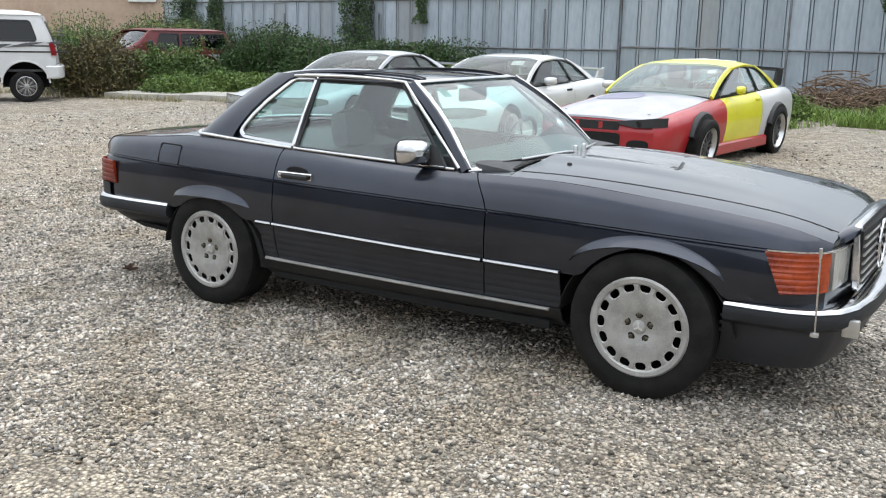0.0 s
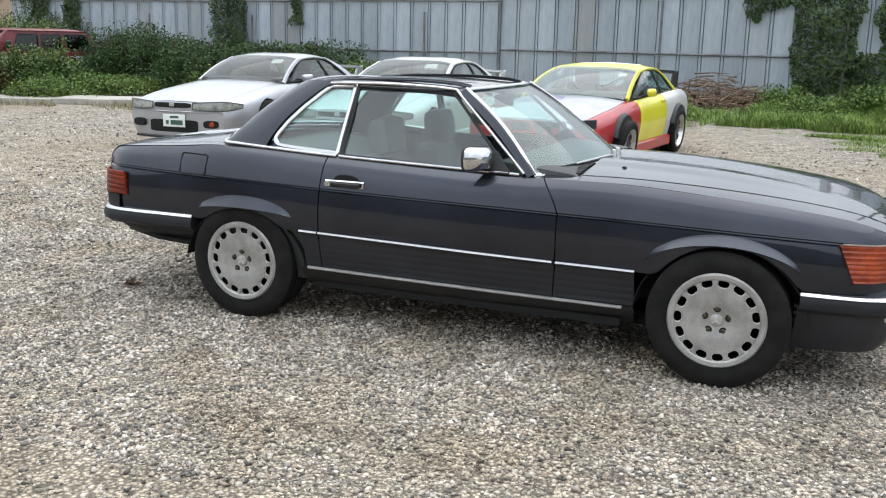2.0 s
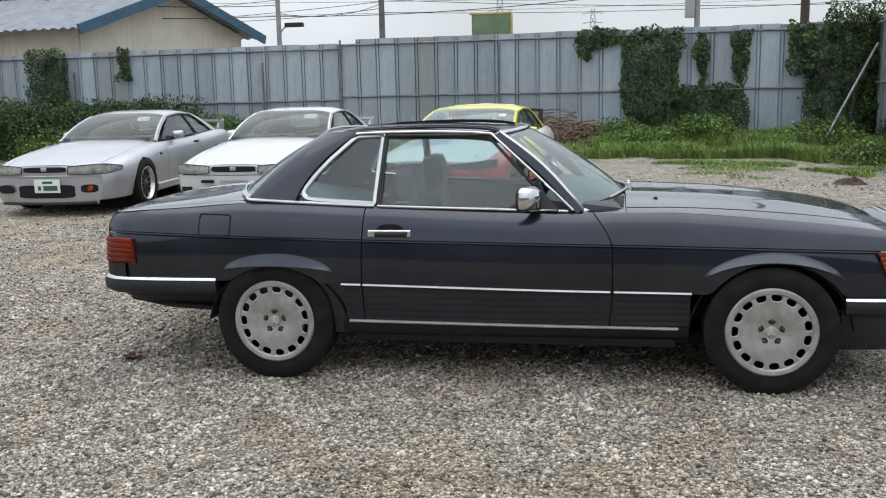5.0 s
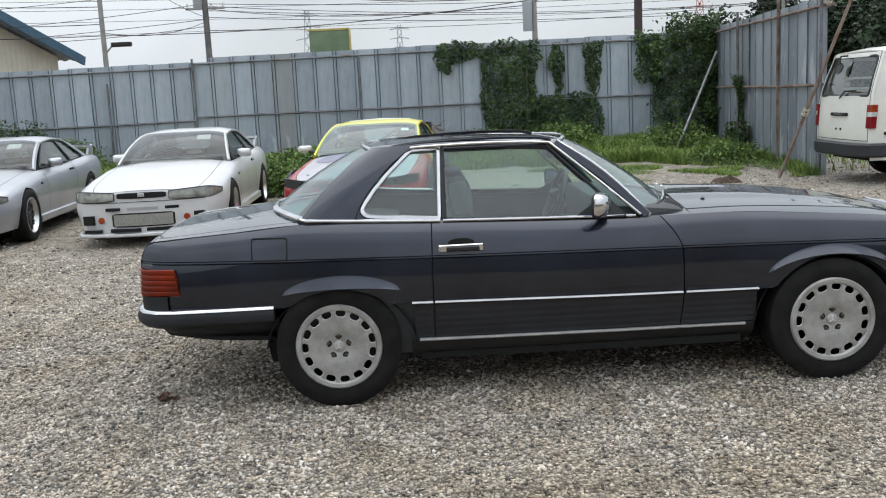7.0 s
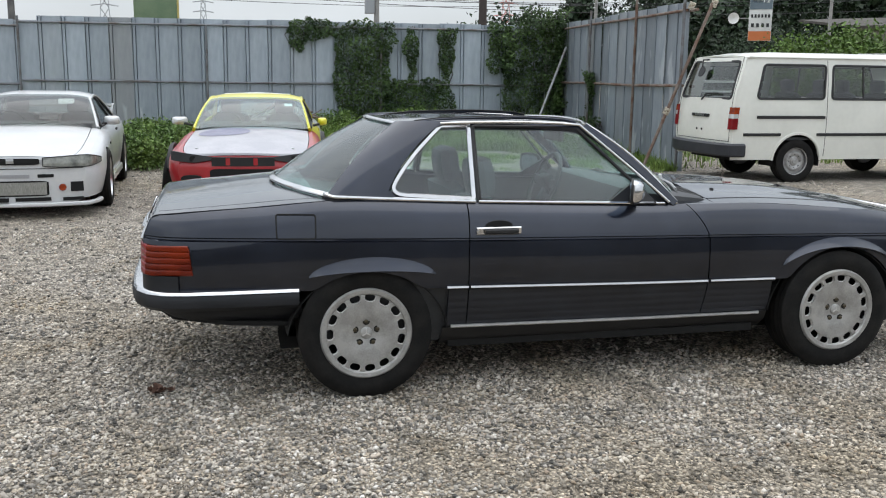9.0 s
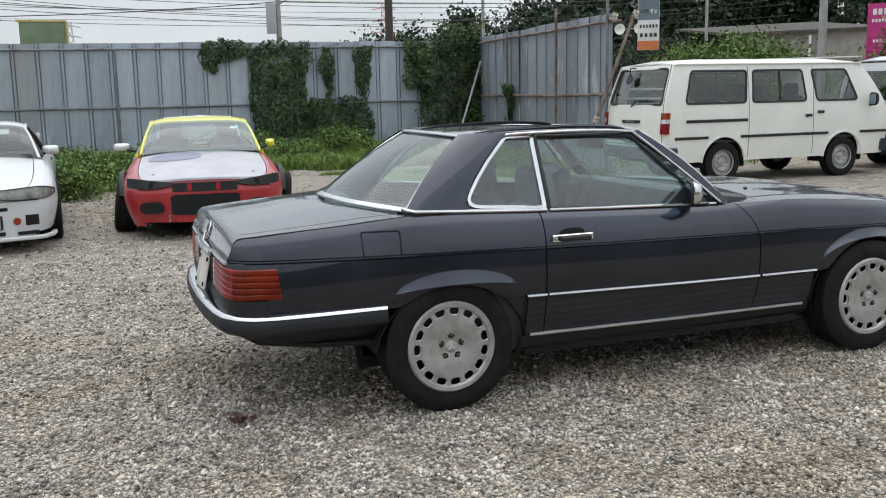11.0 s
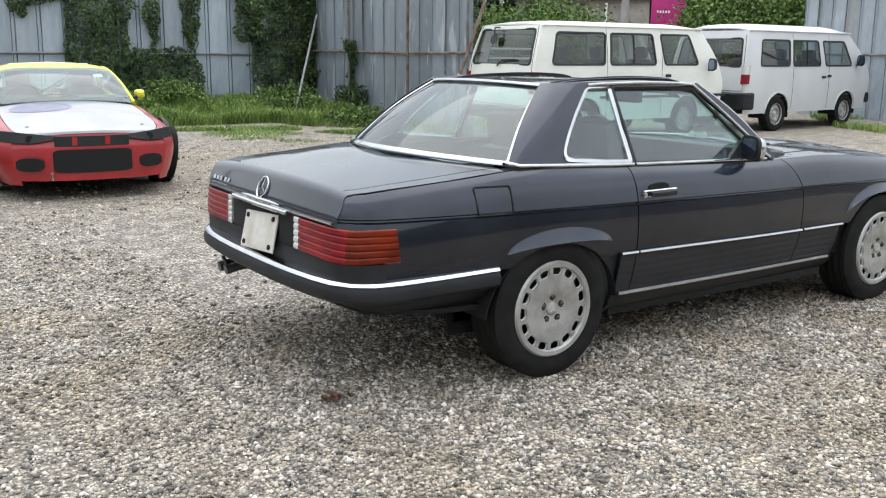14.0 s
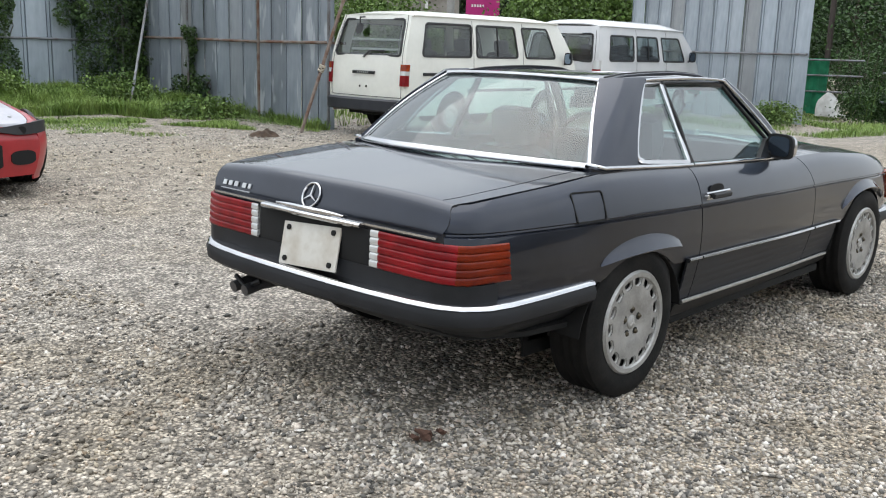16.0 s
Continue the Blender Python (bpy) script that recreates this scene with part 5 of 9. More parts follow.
    part("exhaust_hanger", tube([(-0.95, 0.38, 0.40), (-0.98, 0.44, 0.37), (-0.97, 0.52, 0.40)], 0.01), M["black_plastic"], car)
    part("silencer", moved(lathe([(0, -0.25), (0.07, -0.25), (0.085, -0.22), (0.085, 0.22), (0.07, 0.25), (0, 0.25)], 16), pose(-0.66, 0.2, 0.40)), M["void"], car)
    # bonnet's nose, rolled down to the grille frame
    P = []
    for y in np.linspace(-0.47, 0.47, 25):
        out = max(0.0, abs(y) - 0.38) / 0.09
        z0, xe = ztop(3.125, y) - 0.003, 3.200 - 0.06 * out ** 2
        ze = 0.746 - 0.045 * out ** 2
        P.append([(lerp(3.118, xe, v), y, lerp(z0, ze, v) + 0.012 * math.sin(math.pi * v)) for v in (0, 0.2, 0.4, 0.6, 0.8, 1.0)] + [(xe + 0.003, y, ze - 0.018)])
    part("bonnet_nose", shell(P, 0.01, flip=True), paint, made["bonnet"])
    # grille
    P = [[(3.19 + 0.012 * (1 - (y / 0.42) ** 2), y, z) for z in (0.50, 0.735)] for y in np.linspace(-0.40, 0.40, 9)]
    gr = part("grille", shell(P, 0.02, flip=True), M["void"], car)
    loop = rounded_loop([Vector((3.20, -0.40, 0.50)), Vector((3.20, 0.40, 0.50)), Vector((3.185, 0.385, 0.745)), Vector((3.185, -0.385, 0.745))], 0.03)
    part("grille_frame", sweep(loop, rect_profile(0.03, 0.03, 0.006), (1, 0, 0), True), chrome, gr)
    for k in range(6):
        z = 0.53 + k * 0.035
        part("grille_bar", sweep([(3.215, -0.38, z), (3.222, 0, z), (3.215, 0.38, z)], rect_profile(0.012, 0.010, 0.002)), M["satin_trim"], gr)
    ring = [(3.235, 0.10 * math.cos(a), 0.625 + 0.10 * math.sin(a)) for a in [2 * math.pi * k / 32 for k in range(32)]]
    part("grille_emblem", tube(ring, 0.008, 8, True, (1, 0, 0)), chrome, gr)
    part("front_hook", block(3.20, 3.26, -0.62, -0.585, 0.355, 0.425, 0.006), M["satin_trim"], car)
    part("corner_pole", tube([(3.130, -0.780, 0.39), (3.123, -0.787, 0.70)], 0.0036, 8), chrome, car, "thin chrome corner marker pole on the front bumper")
    part("pole_tip", tube([(3.1235, -0.7865, 0.69), (3.1225, -0.7875, 0.726)], 0.006, 8), M["satin_trim"], car)
    part("pole_clamp", block(3.115, 3.145, -0.793, -0.768, 0.385, 0.402, 0.004), M["satin_trim"], car)
    # windscreen, rear window trims, cowl
    part("windscreen_base_strip", sweep([(p[0] + 0.006, p[1], p[2] + 0.006 + 0.016 * (1 - (p[1] / 0.706) ** 2)) for p in ws_b], rect_profile(0.024, 0.012, 0.004), (0.5, 0, 1)), chrome, car)
    part("windscreen_top_strip", sweep([(p[0] + 0.006, p[1], p[2] + 0.010) for p in ws_t], rect_profile(0.022, 0.012, 0.004), (0.4, 0, 1)), chrome, car)
    part("rear_base_strip", sweep([(p[0] - 0.012, p[1], p[2] + 0.004) for p in rr_b], rect_profile(0.032, 0.014, 0.004), (-0.6, 0, 1)), chrome, car)
    part("rear_top_strip", sweep([(p[0] - 0.004, p[1], p[2] + 0.008) for p in rr_t], rect_profile(0.020, 0.012, 0.004), (-0.4, 0, 1)), chrome, car)
    P = []
    for i in range(9):
        row = []
        for j in range(17):
            v = 2 * j / 16 - 1
            y = v * 0.690
            xa = 1.555 + 0.245 * (1 - v * v) - 0.03
            row.append((lerp(xa, 1.776, i / 8) if xa < 1.77 else lerp(xa, xa + 0.004, i / 8), y, lerp(0.868 + 0.02 * (1 - v * v), ztop(1.776, y), i / 8)))
        P.append(row)
    part("scuttle", shell(P, 0.012), paint, car)
    for s in (1, -1):
        def foot(i, y):
            v = y / 0.690
            xa = 1.525 + 0.245 * (1 - v * v)
            return (lerp(xa, 1.776, i) if xa < 1.77 else lerp(xa, xa + 0.004, i), y, lerp(0.868 + 0.02 * (1 - v * v), ztop(1.776, y), i) + 0.003)
        vent = part("scuttle_vent", shell([[foot(i, s * y) for i in (0.35, 0.65, 0.95)] for y in np.linspace(0.34, 0.62, 8)], 0.004, flip=s < 0), M["void"], car)
        for k in range(9):
            y = s * (0.35 + k * 0.032)
            a, b = foot(0.36, y), foot(0.94, y)
            part("vent_slat", sweep([(a[0], y, a[2] + 0.002), (b[0], y, b[2] + 0.002)], rect_profile(0.010, 0.006)), M["black_plastic"], vent)
    # dark strips along the bonnet's edges stand in for the shade in its gaps
    for s in (1, -1):
        pts = []
        for x in np.linspace(1.80, 3.10, 24):
            w = hw(x) * prof(1.0)
            y = S["fender_cut"](x) * w + 0.0065 * w / hw(x)
            pts.append((x, s * y, ztop(x, y) - 0.003))
        part("bonnet_seal", sweep(pts, rect_profile(0.016, 0.006)), M["void"], made["bonnet"])
    # washer jets
    for s in (1, -1):
        part("washer_jet", moved(lathe([(0.0, 0.008), (0.009, 0.006), (0.012, 0.0), (0.012, -0.01)], 10, "z"), pose(1.93, s * 0.40, ztop(1.93, 0.4) + 0.002)), M["black_plastic"], made["bonnet"])
    # wipers parked at the middle of the windscreen's foot
    for s in (1, -1):
        part("wiper_arm", tube([(1.80, s * 0.05, 0.912), (1.788, s * 0.12, 0.918), (1.752, s * 0.28, 0.914), (1.70, s * 0.44, 0.905)], 0.006, 6), M["satin_trim"], car)
        part("wiper_blade", sweep([(1.785, s * 0.12, 0.902), (1.735, s * 0.32, 0.903), (1.655, s * 0.54, 0.896)], rect_profile(0.010, 0.012)), M["black_plastic"], car)
        part("wiper_pivot", moved(lathe([(0, 0.05), (0.012, 0.045), (0.018, 0.0), (0.02, -0.02)], 12, "z"), pose(1.80, s * 0.05, 0.895)), M["satin_trim"], car)
    # wheels
    for x in (0.0, 2.455):
        for s in (1, -1):
            wheel(car, (x, s * 0.715, 0.308), s < 0, 0.309, 0.205, 0.2035, "disc", M["alloy"])
    # cabin
    for y in (0.36, -0.36):
        seat(car, 0.79, y, 0.295, M["leather"], 0.52)
    part("dashboard", moved(block(-0.20, 0.22, -0.66, 0.66, -0.12, 0.12, 0.05), pose(1.55, 0, 0.79, 0, 6)), M["dash"], car)
    steering_wheel(car, 1.25, 0.36, 0.85)
    part("parcel_shelf", shell([[(x, v * 0.62, lerp(0.90, 0.80, (x + 0.3) / 0.6)) for v in (-1, -0.5, 0, 0.5, 1)] for x in (-0.30, -0.1, 0.1, 0.3)], 0.03), M["dash"], car)
    part("centre_console", block(0.6, 1.4, -0.1, 0.1, 0.35, 0.60, 0.03), M["dash"], car)
    part("rear_view_mirror", moved(block(-0.015, 0.015, -0.13, 0.13, -0.035, 0.035, 0.012), pose(1.17, 0, 1.165)), M["black_plastic"], car)
    part("permit_sticker", moved(block(-0.001, 0.001, -0.035, 0.035, -0.035, 0.035), pose(1.195, -0.33, 1.19, 0, -52)), principled("teal_sticker", (0.05, 0.35, 0.30), 0.5), car)
    for s in (1, -1):
        part("sun_visor", moved(block(-0.09, 0.09, -0.2, 0.2, -0.01, 0.01, 0.008), pose(1.05, s * 0.3, 1.215, 0, 10)), M["leather"], car)
    part("roof_lining", shell([[(x, v * 0.5, 1.215 + 0.02 * (1 - v * v)) for v in (-1, -0.5, 0, 0.5, 1)] for x in (0.2, 0.6, 1.1)], -0.01), M["leather"], car)
    return car


roadster()


# ---- the sports coupes parked behind ----
COUPE = dict(
    half_width=[(-0.98, 0.66), (-0.94, 0.76), (-0.85, 0.81), (-0.5, 0.845), (0, 0.866), (0.6, 0.850), (1.8, 0.845), (2.72, 0.860), (3.1, 0.850), (3.35, 0.825), (3.50, 0.785), (3.58, 0.745), (3.63, 0.69)],
    shoulder=[(-0.98, 0.90), (-0.85, 0.935), (-0.3, 0.945), (0.3, 0.925), (1.0, 0.895), (2.0, 0.875), (2.7, 0.80), (3.2, 0.725), (3.5, 0.665), (3.63, 0.63)],
    centre=[(-0.98, 0.93), (-0.85, 0.975), (-0.45, 0.99), (0.5, 1.0), (2.0, 0.945), (2.5, 0.885), (3.0, 0.80), (3.4, 0.725), (3.63, 0.675)],
    profile=[(-0.4, 0.90), (-0.2, 0.94), (0, 0.965), (0.25, 0.99), (0.45, 1.0), (0.70, 0.99), (0.84, 0.965), (0.93, 0.925), (0.98, 0.88), (1.0, 0.86)],
    crown=2.4, sill=0.30, skirt=0.20, floor=0.18,
    arches=[(0.0, 0.31, 0.345, 0.34), (2.72, 0.31, 0.345, 0.34)],
    ends=(-0.98, 3.63), bow=(-0.07, 0.11), end_z=(0.25, 0.16), lean=(0.0, -0.35), lean_z=0.60,
    door=(0.62, 1.92), crease=None, fender_cut=0.86, hood=(2.02, 3.63), deck=(-0.98, -0.42), deck_cut=0.86, cabin=(-0.35, 2.0), gap=0.004, tub=0.60,
    house=dict(
        z_belt=0.91, z_rail=1.28, y_belt=curve([(-0.4, 0.73), (0.5, 0.745), (1.9, 0.725)]), y_rail=0.545,
        ws_base=(2.0, 0.70, 0.885), ws_top=(1.27, 0.560, 1.262), rear_top=(0.28, 0.53, 1.262), roof_pow=5.0, ws_bow=(0.03, 0.04), rear_base=(-0.42, 0.66, 0.965),
        ws_base_x=2.17, ws_top_x=1.40, rear_top_x=0.20, rear_base_x=-0.50, roof_dz=0.045, ws_base_dz=0.05, rear_base_dz=0.02, roof_arch=0.035,
        sails=[[(-0.16, 0.955), (0.53, 0.93), (0.53, 0.90), (-0.2, 0.91)]], sail_edge=[(-0.20, 0.915), (-0.13, 0.96), (0.08, 1.10), (0.28, 1.225), (0.40, 1.268)],
        windows=[("quarter_window", [(-0.13, 0.945), (0.10, 1.115), (0.28, 1.215), (0.42, 1.250), (0.60, 1.262), (0.52, 0.925)], 0.016),
                 ("door_window", [(0.55, 0.925), (0.63, 1.262), (0.92, 1.268), (1.17, 1.245), (1.42, 1.150), (1.86, 0.905)], 0.016)], win_r=0.04),
)


def lowered(spec, k):
    """The same body with its upper lines lowered by the share k."""
    S = dict(spec)
    S["house"] = dict(spec["house"])
    H = S["house"]
    f = lambda z: 0.30 + (z - 0.30) * k
    for key in ("shoulder", "centre"):
        S[key] = [(x, f(z)) for x, z in spec[key]]
    for key in ("z_belt", "z_rail"):
        H[key] = f(H[key])
    for key in ("ws_base", "ws_top", "rear_top", "rear_base"):
        H[key] = (H[key][0], H[key][1], f(H[key][2]))
    H["sails"] = [[(x, f(z)) for x, z in q] for q in H["sails"]]
    H["sail_edge"] = [(x, f(z)) for x, z in H["sail_edge"]]
    H["windows"] = [(n, [(x, f(z)) for x, z in q], w) for n, q, w in H["windows"]]
    S["low"] = f
    return S


def nose_z_patch(c, xf, bow, y0, y1, z0, z1, out, n=8, lean=0.0, lz=0.6, corner=0.0):
    """A patch that lies on the nose, out metres proud of it."""
    hw, zs, zc, prof, yside, ztop, zbot = c
    P = []
    for i in range(n + 1):
        y = lerp(y0, y1, i / n)
        w = y / (hw(xf) * 0.97)
        k = 1.0
        if corner:
            k = max(0.12, (1 - abs(2 * i / n - 1) ** corner)) ** (1 / corner)
        zm, zh = (z0 + z1) / 2, (z1 - z0) / 2 * k
        P.append([(xf + bow * (1 - w * w) + lean * max(0, z - lz) + out, y, z) for z in np.linspace(zm - zh, zm + zh, 4)])
    return shell(P, out + 0.03, flip=False)


def body_x(c, xf, bow, y, z):
    """Where the front of the body lies at the half-width y and the height z."""
    hw, zs, zc, prof, yside, ztop, zbot = c
    ye = yside(xf, min(z, zs(xf)))
    if y <= ye:
        return xf + bow * (1 - (y / ye) ** 2)
    lo, hi = xf - 1.0, xf
    for k in range(24):
        mid = (lo + hi) / 2
        lo, hi = (mid, hi) if yside(mid, min(z, zs(mid))) > y else (lo, mid)
    return lo


def seats_and_dash(car, z, x=0.75, left=0.36, mat=None):
    for y in (left, -left):
        seat(car, x, y, z, mat or M["dash"], 0.5)
    part("dashboard", moved(block(-0.22, 0.25, -0.64, 0.64, -0.12, 0.10, 0.05), pose(x + 0.95, 0, z + 0.42)), M["dash"], car)
    steering_wheel(car, x + 0.55, -left, z + 0.46)


def rear_wing(car, x, z, h, y, mat, chord=0.2):
    wing = part("wing_blade", sweep([(x, lerp(-y, y, k / 10), z + h + 0.015 * (1 - (2 * k / 10 - 1) ** 2)) for k in range(11)], [(-chord / 2, 0), (-chord * 0.2, 0.030), (chord / 2, 0.044), (chord / 2, 0.014), (0, -0.010)], (0, 0, 1)), mat, car)
    for s in (1, -1):
        part("wing_stay", slab([(x - 0.12, s * y, z - 0.03), (x + 0.15, s * y, z - 0.02), (x + 0.11, s * (y + 0.01), z + h), (x - 0.13, s * (y + 0.01), z + h + 0.04)], (0, -s * 0.035, 0)), mat, wing)


def grey_coupe(m, label, paint, rim_mat, kind):
    S = lowered(COUPE, 0.885)
    f = S["low"]
    car = thing("sports_coupe", m, label, "car", "coupes parked in a row")
    c, made = shell_car(S, car, paint)
    hw, zs, zc, prof, yside, ztop, zbot = c
    ws_b, ws_t, rr_t, rr_b = glasshouse(car, S, paint, M["black_plastic"], M["glass_coupe"], 0.06)
    xf, bow = S["ends"][1], S["bow"][1]
    L = (S["lean"][1], S["lean_z"])
    for s in (1, -1):
        # slanted headlamps that wrap round the corner
        P = []
        yo = yside(3.34, 0.56)
        for k in range(19):
            u = k / 18
            y = lerp(0.30, yo, u)
            x = body_x(c, xf, bow, y, 0.56)
            zt = lerp(0.620, 0.640, min(1, u * 1.5)) - 0.040 * max(0, (u - 0.75) / 0.25) ** 2
            zb_ = lerp(0.536, 0.522, min(1, u * 3)) + 0.030 * max(0, (u - 0.75) / 0.25) ** 2
            P.append([(x + 0.020 - 0.22 * max(0, z - 0.56), s * (y + 0.010 * (u > 0.8)), z) for z in np.linspace(zb_, zt, 5)])
        lamp = part("headlight", shell(P, 0.04, flip=s < 0), M["lens_smoke"], car, "grey smoked headlamp")
        edge = [q[-1] for q in P] + [q for q in reversed(P[-1][:-1])] + [q[0] for q in reversed(P[:-1])]
        part("lamp_gasket", sweep([(x + 0.003, y, z) for x, y, z in edge], rect_profile(0.009, 0.009, 0.002), (1, 0, 0), True), M["black_plastic"], lamp)
        part("headlight_reflector", moved(lathe([(0.0, 0.0), (0.03, 0.004), (0.045, 0.02)], 14, "x"), pose(3.66, s * 0.46, 0.575)), M["chrome"], car)
        mirror_housing(car, (1.50, s * 0.82, f(0.965)), (0.10, 0.19, 0.11), paint, s)
        pts = [(x, s * (yside(x, 0.24) + 0.015), 0.225) for x in np.linspace(0.38, 2.34, 10)]
        part("side_skirt", sweep(pts, rect_profile(0.05, 0.10, 0.015)), paint, car)
        pts = [(x, s * (yside(x, 0.75) + 0.006), 0.75) for x in np.linspace(0.70, 0.86, 4)]
        part("door_handle", sweep(pts, rect_profile(0.03, 0.014, 0.004), (0, s, 0)), M["black_plastic"], made["door", s])
        part("fender_repeater", sweep([(x, s * (yside(x, 0.66) + 0.004), 0.66) for x in (2.14, 2.20)], rect_profile(0.03, 0.01), (0, s, 0)), M["black_plastic"], car)
        for xw in (0.0, 2.72):
            wheel(car, (xw, s * 0.765, 0.315), s < 0, 0.315, 0.22, 0.215, "mesh", rim_mat)
        # lamps low in the bumper
        fy, fz = (0.47, 0.318) if kind == "wide_intake" else (0.54, 0.345)
        part("fog_lamp", moved(lathe([(0.0, 0.012), (0.030, 0.01), (0.036, 0.0), (0.036, -0.05)], 16, "x"), pose(xf + bow * (1 - (fy / hw(xf)) ** 2) + 0.01, s * fy, fz)), M["lens_amber"], car)
        if kind == "plated":
            part("bumper_duct", nose_z_patch(c, xf, bow, s * 0.43, s * 0.63, 0.295, 0.395, 0.004, 16, corner=3.2), M["void"], car)
    part("grille_slot", nose_z_patch(c, xf, bow, -0.27, 0.27, 0.550, 0.615, 0.010, 30, *L, corner=6.0), M["void"], car)
    part("grille_badge", nose_z_patch(c, xf, bow, -0.035, 0.035, 0.567, 0.61, 0.016, 2, *L), M["satin_trim"], car)
    if kind == "wide_intake":
        it = part("bumper_intake", nose_z_patch(c, xf, bow, -0.345, 0.345, 0.235, 0.390, 0.006, 30, corner=9.0), M["void"], car)
        part("intercooler", nose_z_patch(c, xf, bow, -0.325, 0.325, 0.25, 0.375, 0.010, 10), M["intercooler"], it, "finned aluminium intercooler")
        part("plate_recess", nose_z_patch(c, xf, bow, -0.17, 0.17, 0.418, 0.452, 0.004, 6), M["paint_silver"], car)
        for s in (1, -1):
            part("upper_slot", nose_z_patch(c, xf, bow, s * 0.245, s * 0.395, 0.422, 0.455, 0.006, 4), M["void"], car)
            part("bumper_duct", nose_z_patch(c, xf, bow, s * 0.545, s * 0.665, 0.272, 0.372, 0.004, 8), M["void"], car)
            part("lower_slot", nose_z_patch(c, xf, bow, s * 0.03, s * 0.36, 0.185, 0.222, 0.006, 5), M["void"], car)
            part("splitter_slot", nose_z_patch(c, xf, bow, s * 0.47, s * 0.66, 0.182, 0.215, 0.006, 4), M["void"], car)
        part("front_splitter", sweep([(3.30, -0.80, 0.150), (3.48, -0.775, 0.150)] + [(xf + bow * (1 - w * w) + 0.015, w * 0.70, 0.150) for w in np.linspace(-1, 1, 13)] + [(3.48, 0.775, 0.150), (3.30, 0.80, 0.150)], rect_profile(0.05, 0.04, 0.010)), paint, car)
        part("bumper_gap", sweep([(xf + bow * (1 - w * w) + 0.002, w * hw(xf) * 0.97, 0.512) for w in np.linspace(-1, 1, 13)], rect_profile(0.006, 0.006)), M["void"], car)
    else:
        part("bumper_intake", nose_z_patch(c, xf, bow, -0.36, 0.36, 0.235, 0.395, 0.006, 30, corner=7.0), M["void"], car)
        pl = part("number_plate", moved(block(0, 0.006, -0.165, 0.165, -0.0825, 0.0825, 0.002), pose(xf + bow + 0.012, 0.03, 0.385)), M["paper"], car, "white number plate with blurred dark marks")
        for y0, y1, z0, z1 in ((-0.05, 0.13, -0.055, 0.005), (-0.12, -0.08, -0.05, 0.0), (-0.06, 0.07, 0.03, 0.06)):
            part("plate_bar", moved(block(0.005, 0.0085, y0, y1, z0, z1), pose(xf + bow + 0.012, 0.03, 0.385)), M["plate_bar"], pl)
        part("front_lip", sweep([(xf + bow * (1 - w * w) + 0.02, w * 0.60, 0.17) for w in np.linspace(-1, 1, 13)], rect_profile(0.06, 0.035, 0.01)), M["black_plastic"], car)
        part("bumper_crease", sweep([(xf + bow * (1 - w * w) + 0.004, w * 0.68, 0.50) for w in np.linspace(-1, 1, 13)], rect_profile(0.02, 0.02, 0.005)), paint, car)
    for s in (1, -1):
        part("wiper", sweep([(2.06 - 0.1 * abs(t), s * 0.12 - 0.4 * t, f(0.955) - 0.02 * t) for t in (0, 0.5, 1.0)], rect_profile(0.014, 0.016)), M["black_plastic"], car)
    part("price_paper", moved(block(-0.001, 0.001, -0.09, 0.09, -0.055, 0.055), pose(1.425, 0.30, f(1.225), 0, -58)), M["paper"], car, "white paper sheet behind the windscreen")
    rear_wing(car, -0.80, f(0.975), 0.085, 0.68, paint, 0.27)
    for s in (1, -1):
        for yy in (0.40, 0.58):
            part("tail_light", moved(lathe([(0, 0.0), (0.06, 0.004), (0.07, 0.03)], 16, "x"), pose(-1.01, s * yy, 0.74, 0, 0, 180)), M["lens_red"], car)
    seats_and_dash(car, 0.37, 0.85)
    part("roof_lining", shell([[(x, v * 0.5, f(1.255)) for v in (-1, 0, 1)] for x in (0.3, 0.8, 1.25)], -0.01), M["dash"], car)
    return car


grey_coupe(pose(-2.79, 8.83, 0.0, 0, 0, -88), "white sports coupe with intercooler in front bumper and rear wing", M["paint_white"], M["alloy_dark"], "wide_intake")
grey_coupe(pose(-5.38, 8.86, 0.0, 0, 0, -86), "silver sports coupe with white number plate and rear wing", M["paint_silver"], M["alloy_dark"], "plated")


